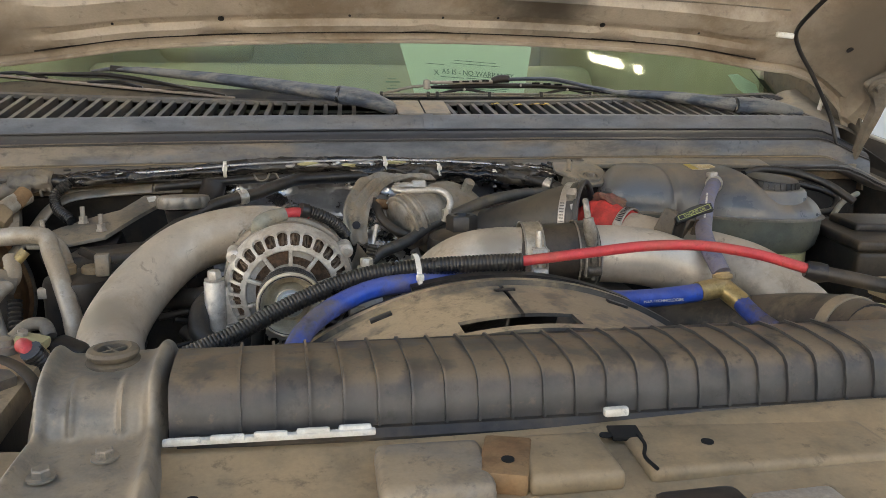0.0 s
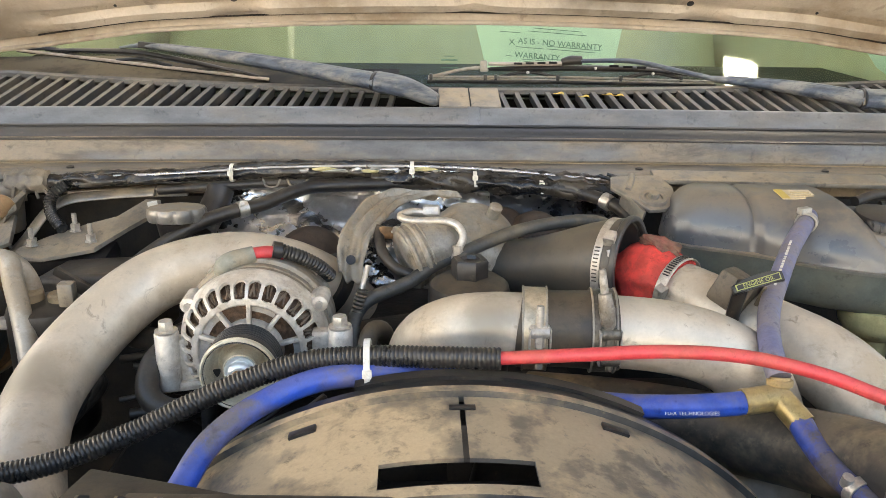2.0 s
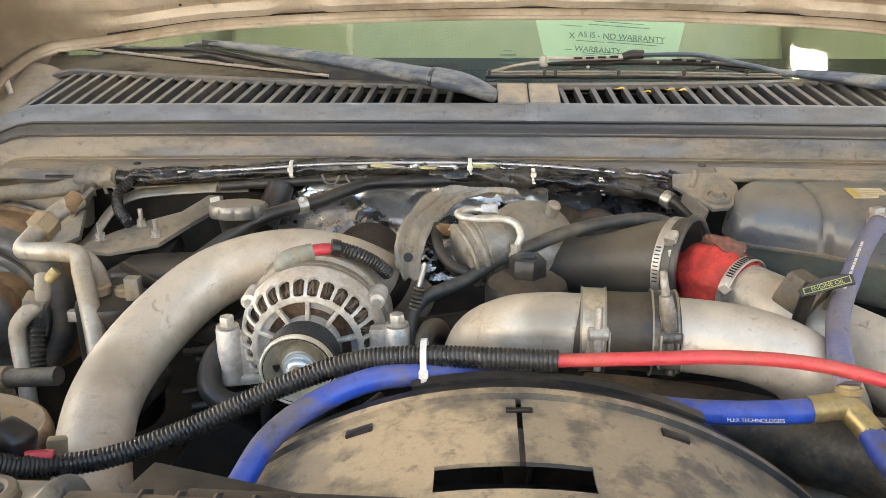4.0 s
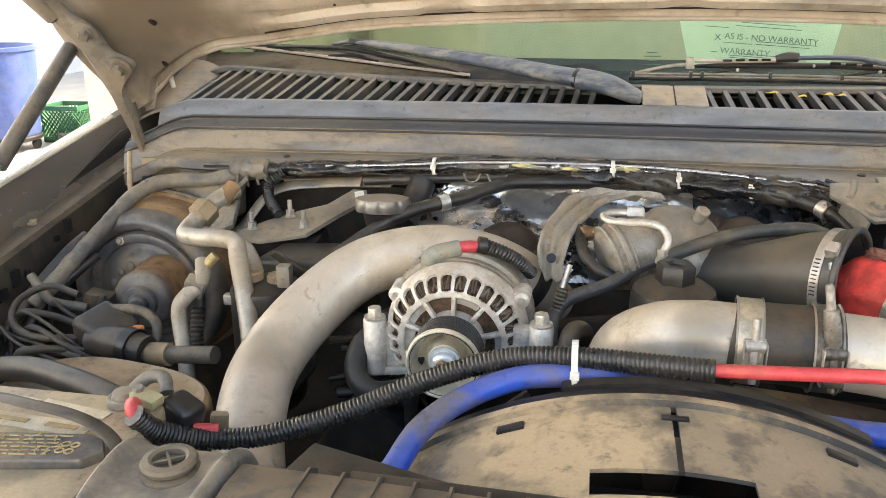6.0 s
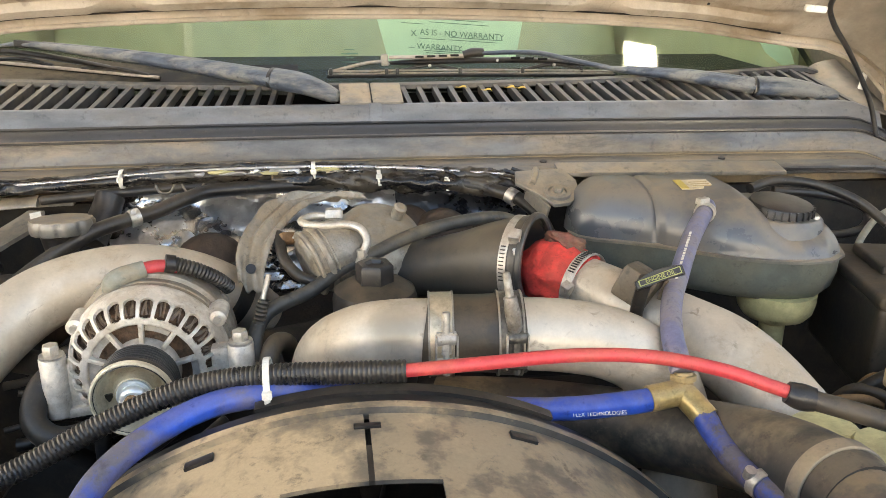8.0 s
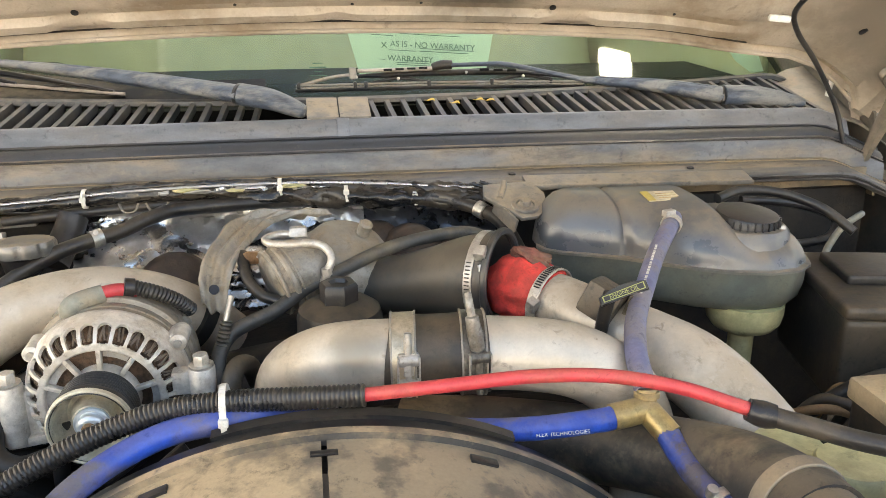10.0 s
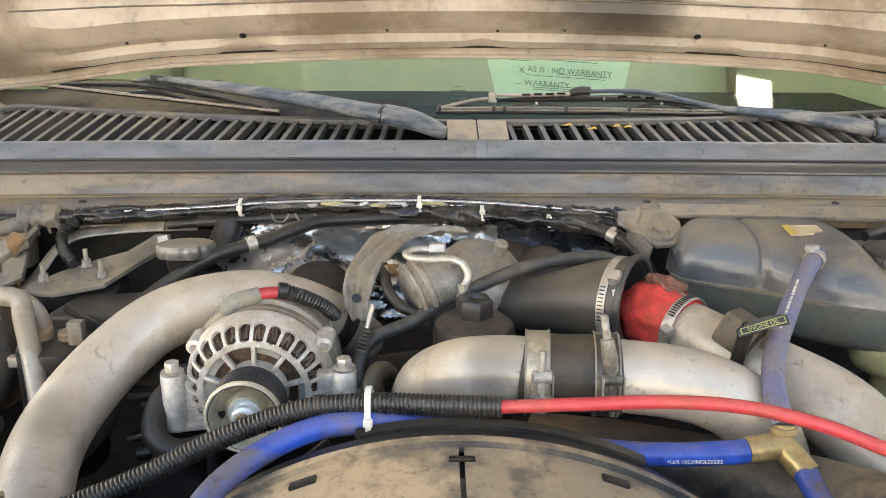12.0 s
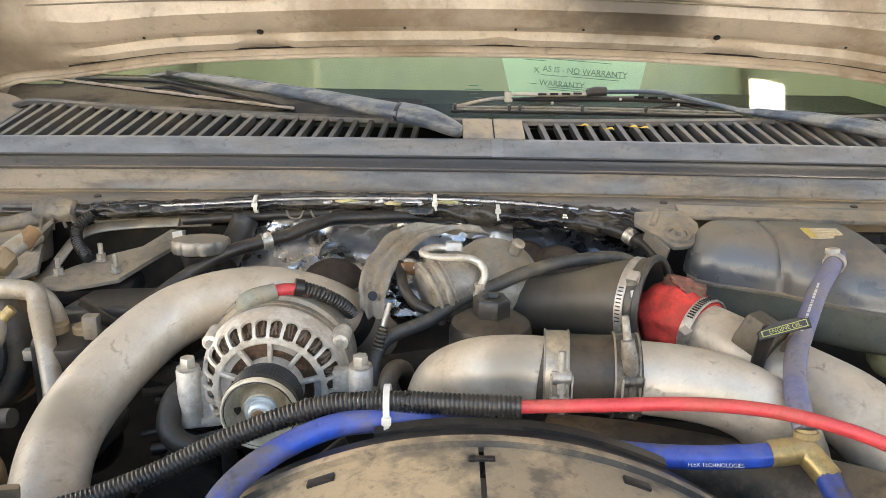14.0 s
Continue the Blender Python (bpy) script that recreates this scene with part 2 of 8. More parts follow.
M_BOTTLE = mat("grey_coolant_plastic", (0.085, 0.096, 0.11), 0.24, 0.0, 0.25, (0.30, 0.25, 0.185), 6, 150, 0.02, 0.10, top=0.42, coat=0.4, speck=0.15, chips=0.02, ccol=(0.2, 0.17, 0.13))
M_BOTTLE2 = mat("greenish_coolant_plastic", (0.115, 0.13, 0.115), 0.32, 0.0, 0.3, (0.2, 0.19, 0.145), 14, 150, 0.08, 0.15)
M_YELLOWISH = mat("yellowed_plastic", (0.50, 0.46, 0.24), 0.45, 0.0, 0.5, (0.30, 0.25, 0.165), 20, 150, 0.1, 0.15, chips=0.3)
M_GREYBOOT = mat("grimy_boot", (0.24, 0.24, 0.20), 0.5, 0.0, 0.5, (0.27, 0.22, 0.16), 30, 200, 0.1, 0.15, chips=0.4)
M_WIPER = mat("faded_wiper_arm", (0.055, 0.072, 0.10), 0.42, 0.0, 0.85, (0.22, 0.24, 0.265), 34, 260, 0.5, 0.35, chips=0.6, ccol=(0.05, 0.055, 0.065), stretch=(0.3, 1, 1))
M_CREAM = mat("dusty_cream_pulley", (0.66, 0.60, 0.47), 0.36, 0.0, 0.5, (0.34, 0.28, 0.19), 25, 240, 0.08, 0.15, chips=0.3)
M_RUST = mat("rusty_brown_metal", (0.23, 0.125, 0.06), 0.65, 0.1, 0.6, (0.3, 0.21, 0.12), 18, 200, 0.3, 0.3, chips=0.4, ccol=(0.06, 0.04, 0.03))
M_COPPER = mat("dark_windings", (0.13, 0.075, 0.045), 0.5, 0.4, 0.4, (0.05, 0.04, 0.033), 60, 400, 0.6, 0.5)
M_CONCRETE = mat("concrete", (0.42, 0.41, 0.39), 0.8, 0.0, 0.5, (0.33, 0.31, 0.28), 0.7, 30, 0.2, 0.1, speck=0.2)
M_WALL = mat("white_wall", (0.82, 0.82, 0.80), 0.7, 0.0, 0.2, (0.66, 0.69, 0.76), 0.6, 20, 0.05, 0.04, speck=0.0)
M_BARREL = mat("blue_barrel", (0.06, 0.11, 0.33), 0.45, 0.0, 0.3, (0.15, 0.19, 0.32), 4, 60, 0.05, 0.12)
M_CRATE = mat("green_crate", (0.02, 0.14, 0.06), 0.5, 0.0, 0.2, (0.1, 0.15, 0.09), 8, 60, 0.05, 0.15)
M_WOOD = mat("raw_wood", (0.45, 0.30, 0.16), 0.6, 0.0, 0.2, (0.3, 0.2, 0.1), 8, 90, 0.15, 0.2)
M_SEAT = mat("tan_seat_cloth", (0.56, 0.52, 0.42), 0.8, 0.0, 0.2, (0.50, 0.45, 0.34), 5, 200, 0.1, 0.06, speck=0.0)
M_DASH = mat("dashboard_vinyl", (0.012, 0.012, 0.013), 0.6, 0.0, 0.2, (0.03, 0.028, 0.026), 6, 200, 0.1, 0.2, spec=0.15)
M_PAPER = mat("green_paper", (0.80, 0.88, 0.80), 0.7, 0.0, 0.05, (0.7, 0.78, 0.72), 10, 100, 0.03, 0.03, speck=0.0)
M_INK = mat("black_ink", (0.16, 0.25, 0.20), 0.7, speck=0.0)
M_LABEL = mat("pale_label", (0.66, 0.56, 0.40), 0.5, 0.0, 0.5, (0.4, 0.31, 0.2), 20, 200, 0.05, 0.12, chips=0.6, ccol=(0.25, 0.2, 0.14))
M_YELLOW = mat("yellow_label", (0.60, 0.44, 0.10), 0.5, 0.0, 0.3, DUST, 20, 200, 0.05, 0.1, chips=0.3)
M_LEAF = mat("yellow_leaf", (0.62, 0.40, 0.05), 0.6, 0.0, 0.1, DUST, 60, 300, 0.1, 0.2)
M_ORANGE = mat("orange_plastic", (0.62, 0.2, 0.05), 0.5, 0.0, 0.2, DUST, 20, 200, 0.05, 0.1)
M_LIME = mat("lime_print", (0.34, 0.36, 0.10), 0.5, 0.0, 0.1, DUST, 20, 200, 0.05, 0.1)
M_FOIL = mat("crinkled_foil", (0.60, 0.60, 0.60), 0.24, 1.0, 0.45, (0.07, 0.062, 0.052), 14, 220, 0.05, 0.05, speck=0.1)
M_FOILD = mat("dark_foil", (0.10, 0.11, 0.13), 0.24, 0.9, 0.5, (0.03, 0.028, 0.025), 18, 220, 0.05, 0.1, speck=0.1)
M_RUSTTAN = mat("rusty_tan_dust", (0.17, 0.115, 0.065), 0.6, 0.0, 0.75, (0.34, 0.255, 0.165), 10, 140, 0.2, 0.25, top=0.3, chips=0.5, ccol=(0.07, 0.05, 0.035))
M_FRIT = mat("dusty_black_glass_edge", (0.012, 0.012, 0.012), 0.5, 0.0, 0.7, (0.17, 0.148, 0.115), 9, 150, 0.06, 0.2, speck=0.3, stretch=(0.5, 1, 1), spec=0.2)
M_DUCT = mat("satin_black_rubber_duct", (0.036, 0.038, 0.041), 0.32, 0.0, 0.4, (0.16, 0.135, 0.10), 7, 180, 0.06, 0.15, top=0.22, speck=0.2)
M_BRASSPRINT = mat("faded_print", (0.42, 0.30, 0.14), 0.6, 0.0, 0.4, (0.45, 0.36, 0.24), 30, 200, 0.05, 0.2)
M_BOOST = mat("dusty_grey_shell", (0.10, 0.10, 0.10), 0.36, 0.15, 0.55, (0.24, 0.20, 0.15), 14, 170, 0.12, 0.2, top=0.3, chips=0.3, ccol=(0.05, 0.045, 0.04))
M_WRAP = mat("dusty_cloth_wrap", (0.10, 0.097, 0.092), 0.45, 0.0, 0.5, (0.26, 0.225, 0.175), 16, 180, 0.35, 0.25, top=0.35, chips=0.4, ccol=(0.06, 0.05, 0.04))
M_CREAMPAINT = mat("cream_paint", (0.62, 0.57, 0.48), 0.5, 0.0, 0.2, (0.5, 0.44, 0.35), 3, 60, 0.05, 0.05)


def pane(name, tint, shine):
    """Thin tinted glass: mostly clear, with a share of mirror."""
    m = bpy.data.materials.new(name)
    m.use_nodes = True
    nt = m.node_tree
    nt.nodes.remove(nt.nodes["Principled BSDF"])
    clear, gloss, both = (nt.nodes.new("ShaderNode" + k) for k in ("BsdfTransparent", "BsdfGlossy", "MixShader"))
    clear.inputs[0].default_value = (*tint, 1)
    gloss.inputs["Roughness"].default_value = 0.015
    both.inputs[0].default_value = shine
    nt.links.new(clear.outputs[0], both.inputs[1])
    nt.links.new(gloss.outputs[0], both.inputs[2])
    nt.links.new(both.outputs[0], nt.nodes["Material Output"].inputs[0])
    return m


M_GLASS = pane("green_tinted_glass", (0.87, 0.94, 0.84), 0.022)


def glow(name, col, strength):
    m = bpy.data.materials.new(name)
    m.use_nodes = True
    b = m.node_tree.nodes["Principled BSDF"]
    b.inputs["Base Color"].default_value = (*col, 1)
    b.inputs["Emission Color"].default_value = (*col, 1)
    b.inputs["Emission Strength"].default_value = strength
    return m


# ---- building helpers ----
BASE = {}


def thing(name, label, category, base=(0, 0, 0), group="", kind=""):
    ob = new(name)
    ob.location = base
    ob.empty_display_size = 0.05
    BASE[ob.name] = Vector(base)
    return tagged(ob, label, category, group, kind)


def part(name, bm, material, parent=None, label="", angle=38, category="", kind="", group=""):
    """One mesh object from a bmesh in world coordinates, under a thing or a part."""
    bmesh.ops.remove_doubles(bm, verts=bm.verts, dist=1e-6)
    bmesh.ops.recalc_face_normals(bm, faces=bm.faces)
    for f in bm.faces:
        f.smooth = True
    lim = radians(angle)
    for e in bm.edges:
        e.smooth = len(e.link_faces) == 2 and e.calc_face_angle(9) < lim
    me = bpy.data.meshes.new(name)
    bm.to_mesh(me)
    bm.free()
    me.materials.append(material)
    ob = new(name, me)
    if parent is not None:
        ob.parent = parent
        ob.matrix_parent_inverse = Matrix.Translation(-BASE.get(parent.name, Vector()))
    return tagged(ob, label, category, group, kind)


def B():
    return bmesh.new()


def smooth_path(pts, steps=8, closed=False):
    """Catmull-Rom through the points; a point may carry a fourth number, the radius."""
    p = [np.array(q, float) for q in pts]
    if len(p) < 3:
        return p
    out = []
    for i in range(len(p) - 1):
        a = p[i - 1] if i > 0 else 2 * p[0] - p[1]
        b, c = p[i], p[i + 1]
        d = p[i + 2] if i + 2 < len(p) else 2 * p[-1] - p[-2]
        for k in range(steps):
            t = k / steps
            out.append(0.5 * (2 * b + (c - a) * t + (2 * a - 5 * b + 4 * c - d) * t * t + (3 * b - a - 3 * c + d) * t ** 3))
    out.append(p[-1])
    return out


def rings(bm, centres, radii, seg=16, caps=True, squash=1.0):
    """A skin over circles along a line."""
    cs = [Vector(c[:3]) for c in centres]
    n = len(cs)
    tang = [(cs[min(i + 1, n - 1)] - cs[max(i - 1, 0)]).normalized() for i in range(n)]
    side = tang[0].orthogonal().normalized() if abs(tang[0].z) > 0.9 else tang[0].cross(Vector((0, 0, 1))).normalized()
    loops = []
    for i in range(n):
        side = (side - tang[i] * side.dot(tang[i])).normalized()
        upv = tang[i].cross(side)
        loops.append([bm.verts.new(cs[i] + (side * math.cos(a) + upv * math.sin(a) * squash) * radii[i]) for a in (2 * math.pi * k / seg for k in range(seg))])
    for a, b in zip(loops, loops[1:]):
        for k in range(seg):
            bm.faces.new((a[k], a[(k + 1) % seg], b[(k + 1) % seg], b[k]))
    if caps:
        bm.faces.new(loops[0][::-1])
        bm.faces.new(loops[-1])
    return loops


def tube(bm, pts, r, seg=16, steps=8, caps=True, squash=1.0):
    if isinstance(r, (list, tuple)):
        pts = [(*p[:3], q) for p, q in zip(pts, r)]
        c = smooth_path(pts, steps)
        rings(bm, c, [q[3] for q in c], seg, caps, squash)
    else:
        c = smooth_path(pts, steps)
        rings(bm, c, [r] * len(c), seg, caps, squash)
    return bm


def resample(pts, step):
    c = smooth_path(pts, 24)
    out, left = [c[0]], step
    for a, b in zip(c, c[1:]):
        d = np.linalg.norm(b - a)
        pos = 0.0
        while d - pos >= left:
            pos += left
            out.append(a + (b - a) * pos / d)
            left = step
        left -= d - pos
    return out


def corrugated(bm, pts, r, pitch=0.0042, depth=0.0016, seg=14):
    c = resample(pts, pitch / 4)
    rad = [r - depth * (0.0, 0.35, 1.0, 0.35)[k % 4] for k in range(len(c))]
    rings(bm, c, rad, seg)
    return bm


def lathe(bm, origin, axis, prof, seg=32, caps=True, start=0.0):
    """prof: (radius, height along axis)."""
    z = Vector(axis).normalized()
    x = z.orthogonal().normalized() if abs(z.z) > 0.9 else z.cross(Vector((0, 0, 1))).normalized()
    y = z.cross(x)
    o = Vector(origin)
    loops = [[bm.verts.new(o + z * h + (x * math.cos(a) + y * math.sin(a)) * max(r, 1e-5)) for a in (start + 2 * math.pi * k / seg for k in range(seg))] for r, h in prof]
    for a, b in zip(loops, loops[1:]):
        for k in range(seg):
            bm.faces.new((a[k], a[(k + 1) % seg], b[(k + 1) % seg], b[k]))
    if caps:
        bm.faces.new(loops[0][::-1])
        bm.faces.new(loops[-1])
    return bm


def ring(bm, origin, axis, r_in, r_out, h0, h1, seg=40, chamfer=0.0008):
    c = chamfer
    prof = [(r_in + c, h0), (r_out - c, h0), (r_out, h0 + c), (r_out, h1 - c), (r_out - c, h1), (r_in + c, h1), (r_in, h1 - c), (r_in, h0 + c), (r_in + c, h0)]
    return lathe(bm, origin, axis, prof, seg, caps=False)


def box(bm, c, s, bevel=0.0, rot=None, seg=2):
    made = bmesh.ops.create_cube(bm, size=1.0)["verts"]
    m = Matrix.Translation(c) @ (rot.to_4x4() if rot is not None else Matrix.Identity(4)) @ Matrix.Diagonal((*s, 1))
    bmesh.ops.transform(bm, matrix=m, verts=made)
    if bevel:
        edges = list({e for v in made for e in v.link_edges})
        bmesh.ops.bevel(bm, geom=edges, offset=bevel, segments=seg, profile=0.6, affect="EDGES")
    return bm


def turn(rx=0, ry=0, rz=0):
    return Euler((radians(rx), radians(ry), radians(rz))).to_matrix()


def prism(bm, outline, depth, m, bevel=0.0):
    """An outline in x, y of m, pushed by depth along its z."""
    lo = [bm.verts.new(m @ Vector((x, y, 0))) for x, y in outline]
    hi = [bm.verts.new(m @ Vector((x, y, depth))) for x, y in outline]
    n = len(outline)
    faces = [bm.faces.new(lo[::-1]), bm.faces.new(hi)] + [bm.faces.new((lo[k], lo[(k + 1) % n], hi[(k + 1) % n], hi[k])) for k in range(n)]
    if bevel:
        bmesh.ops.bevel(bm, geom=list({e for f in faces for e in f.edges}), offset=bevel, segments=2, profile=0.6, affect="EDGES")
    return bm


def sweep(bm, prof, xs, fn=None, closed=True):
    """A y, z profile carried along x; fn bends each place."""
    fn = fn or (lambda x, y, z: (x, y, z))
    loops = [[bm.verts.new(fn(x, y, z)) for y, z in prof] for x in xs]
    n = len(prof)
    for a, b in zip(loops, loops[1:]):
        for k in range(n if closed else n - 1):
            bm.faces.new((a[k], a[(k + 1) % n], b[(k + 1) % n], b[k]))
    if closed:
        bm.faces.new(loops[0][::-1])
        bm.faces.new(loops[-1])
    return bm


def sheet(bm, f, us, vs, thick, direction=None):
    """A thin solid over a grid f(u, v), thickened along a direction."""
    d = Vector(direction) * thick
    top = [[bm.verts.new(f(u, v)) for v in vs] for u in us]
    low = [[bm.verts.new(Vector(p.co) + d) for p in row] for row in top]
    nu, nv = len(us), len(vs)
    for i in range(nu - 1):
        for j in range(nv - 1):
            bm.faces.new((top[i][j], top[i + 1][j], top[i + 1][j + 1], top[i][j + 1]))
            bm.faces.new((low[i][j + 1], low[i + 1][j + 1], low[i + 1][j], low[i][j]))
    edge = [(i, 0) for i in range(nu)] + [(nu - 1, j) for j in range(1, nv)] + [(i, nv - 1) for i in range(nu - 2, -1, -1)] + [(0, j) for j in range(nv - 2, 0, -1)]
    for (a, b), (c, e) in zip(edge, edge[1:] + edge[:1]):
        bm.faces.new((top[a][b], low[a][b], low[c][e], top[c][e]))
    return bm


def span(a, b, n):
    return [a + (b - a) * k / (n - 1) for k in range(n)]


def step(a, b, x):
    t = min(1.0, max(0.0, (x - a) / (b - a)))
    return t * t * (3 - 2 * t)


def hexbolt(parent, place, axis, r, h, material, washer=True, name="bolt"):
    bm = B()
    if washer:
        lathe(bm, place, axis, [(r * 1.45, 0), (r * 1.45, h * 0.2), (r * 1.2, h * 0.25)], 20)
    lathe(bm, Vector(place) + Vector(axis).normalized() * h * 0.2, axis, [(r, 0), (r, h * 0.7), (r * 0.85, h * 0.85)], 6)
    return part(name, bm, material, parent)


def text(name, words, size, m, material, parent, extrude=0.0002):
    """Raised lettering as a mesh, with the built-in font."""
    cu = bpy.data.curves.new(name, "FONT")
    cu.body, cu.size, cu.extrude, cu.align_x, cu.align_y = words, size, extrude, "CENTER", "CENTER"
    tmp = bpy.data.objects.new(name, cu)
    scene.collection.objects.link(tmp)
    me = bpy.data.meshes.new_from_object(tmp.evaluated_get(bpy.context.evaluated_depsgraph_get()))
    bpy.data.objects.remove(tmp)
    me.transform(m)
    me.materials.clear()
    me.materials.append(material)
    ob = new(name, me)
    if parent is not None:
        ob.parent = parent
        ob.matrix_parent_inverse = Matrix.Translation(-BASE.get(parent.name, Vector()))
    return ob


# ---- workshop ----
def workshop():
    part("ground", box(B(), (0, 0, -0.1), (160, 160, 0.2)), M_CONCRETE, None, "pale swept concrete workshop floor", category="floor", kind="structure")
    part("wall_left", box(B(), (-8.2, 2, 2.4), (0.2, 30, 4.8)), M_WALL, None, "white painted wall in bright daylight", category="wall", kind="structure")
    # Walls added out of view; the right and front ones bounce sunlight back.
    part("wall_right", box(B(), (9.0, 2, 2.4), (0.2, 30, 4.8)), M_WALL, None, "plain white unseen wall added around the yard", category="wall", kind="structure")
    part("wall_front", box(B(), (0.4, -9.5, 2.4), (17.0, 0.2, 4.8)), M_WALL, None, "plain white unseen wall added around the yard", category="wall", kind="structure")
    part("wall_back", box(B(), (0.4, 13.0, 2.4), (17.0, 0.2, 4.8)), M_WALL, None, "plain white unseen wall added around the yard", category="wall", kind="structure")
    # Unseen roof: blocks sun and high sky; its opening lets daylight to the cab.
    roof = B()
    for x0, x1, y0, y1 in ((-2.0, 5.4, 0.5, 1.75), (-2.0, 5.4, 3.6, 6.2), (-2.0, -0.7, 1.75, 3.6), (1.2, 5.4, 1.75, 3.6)):
        box(roof, ((x0 + x1) / 2, (y0 + y1) / 2, 3.3), (x1 - x0, y1 - y0, 0.16))
    part("ceiling", roof, M_WALL, None, "plain white unseen roof with an opening, placed to shape daylight", category="ceiling", kind="structure")


def barrel(x, y):
    t = thing("barrel", "blue plastic barrel on a dolly with a wooden stick", "barrel", (x, y, 0))
    prof = [(0.27, 0.14), (0.285, 0.16), (0.30, 0.45), (0.315, 0.60), (0.318, 0.62), (0.33, 0.84), (0.35, 0.85), (0.35, 0.88), (0.33, 0.885), (0.315, 0.86), (0.28, 0.2), (0.01, 0.19)]
    part("body", lathe(B(), (x, y, 0), (0, 0, 1), prof, 40), M_BARREL, t)
    part("dolly", lathe(B(), (x, y, 0.1), (0, 0, 1), [(0.01, 0), (0.28, 0), (0.29, 0.01), (0.29, 0.03), (0.28, 0.04), (0.01, 0.04)], 32), M_BLACK, t, "black dolly plate")
    for k in range(4):
        a = 0.6 + k * math.pi / 2
        cx, cy = x + 0.23 * math.cos(a), y + 0.23 * math.sin(a)
        part("wheel", lathe(B(), (cx - 0.015, cy, 0.05), (1, 0, 0), [(0.01, 0), (0.045, 0), (0.05, 0.006), (0.05, 0.024), (0.045, 0.03), (0.01, 0.03)], 20), M_RUBBER, t)
    part("stick", box(B(), (x - 0.08, y - 0.1, 0.75), (0.045, 0.045, 1.0), 0.004, turn(-6, -8, 20)), M_WOOD, t, "bare wooden stick")


def crate(x, y):
    t = thing("crate", "green plastic lattice crate on the floor", "crate", (x, y, 0))
    for sx, sy, w, d in ((0, -0.16, 0.36, 0.02), (0, 0.16, 0.36, 0.02), (-0.18, 0, 0.02, 0.34), (0.18, 0, 0.02, 0.34)):
        bm = B()
        box(bm, (x + sx, y + sy, 0.31), (w, d, 0.04), 0.004)
        side = part("side", bm, M_CRATE, t)
        part("rail", box(B(), (x + sx, y + sy, 0.03), (w, d, 0.05), 0.004), M_CRATE, side)
        n = 9
        for k in range(n):
            off = (k / (n - 1) - 0.5) * 0.3
            for lean in (-40, 40):
                if w > d:
                    bar = box(B(), (x + sx + off, y + sy, 0.17), (0.012, 0.012, 0.30), 0, turn(0, lean, 0))
                else:
                    bar = box(B(), (x + sx, y + sy + off, 0.17), (0.012, 0.012, 0.30), 0, turn(lean, 0, 0))
                part("slat", bar, M_CRATE, side)
    part("bottom", box(B(), (x, y, 0.012), (0.36, 0.34, 0.02)), M_CRATE, t)


def ceiling_lamp(x, y, w, d):
    t = thing("ceiling_lamp", "small bright rectangular lamp under the workshop roof", "lamp", (x, y, 3.18), "roof lamps")
    part("housing", box(B(), (x, y, 3.205), (w + 0.04, d + 0.04, 0.03), 0.004), M_WALL, t)
    part("diffuser", box(B(), (x, y, 3.185), (w, d, 0.012), 0.002), M_GLOW, t, "glowing diffuser")
    for k in (-1, 1):
        part("bar", box(B(), (x + k * w / 6, y, 3.177), (w * 0.03, d, 0.004)), M_WALL, t)


M_GLOW = glow("lamp_diffuser", (1.0, 0.96, 0.88), 26.0)
workshop()
ceiling_lamp(1.45, 2.30, 0.17, 0.13)
ceiling_lamp(1.46, 2.61, 0.20, 0.04)
ceiling_lamp(1.66, 2.61, 0.05, 0.04)
ceiling_lamp(-1.67, 2.27, 0.06, 0.12)
barrel(-5.07, 6.31)
crate(-4.80, 6.85)
part("timber_skid", box(B(), (-4.52, 6.62, 0.06), (0.42, 0.2, 0.12), 0.01, turn(0, 0, 50)), M_DARK, None, "dark grimy timber block on the floor", category="timber")
cab_t = thing("cabinet", "cream metal cabinet standing by the vehicle", "cabinet", (-2.08, 3.6, 0))
part("body", box(B(), (-2.08, 3.62, 0.55), (0.42, 0.42, 1.10), 0.03), M_CREAMPAINT, cab_t)
part("door", box(B(), (-2.08, 3.404, 0.55), (0.39, 0.016, 1.04), 0.006), M_CREAMPAINT, cab_t)


# ---- body of the truck ----
M_FIREWALL = mat("dust_caked_firewall", (0.20, 0.165, 0.12), 0.5, 0.1, 0.6, (0.38, 0.30, 0.20), 9, 140, 0.2, 0.25, top=0.3, chips=0.5, ccol=(0.05, 0.042, 0.035), cscale=1.2)
M_HINGE = mat("dusty_brown_hinge", (0.17, 0.145, 0.115), 0.4, 0.15, 0.5, (0.27, 0.22, 0.16), 14, 150, 0.12, 0.2, chips=0.3)
M_HOLE = mat("black_hole", (0.004, 0.004, 0.004), 0.9, speck=0.0)
M_FENDER = mat("worn_fender_paint", (0.10, 0.095, 0.09), 0.2, 0.1, 0.10, DUST, 5, 140, 0.04, 0.12, top=0.25, speck=0.15, stretch=(1, 0.4, 1))

def edge_drop(x):
    return -0.004 * (x / 0.65) ** 2 - 0.038 * step(0.68, 0.80, abs(x))


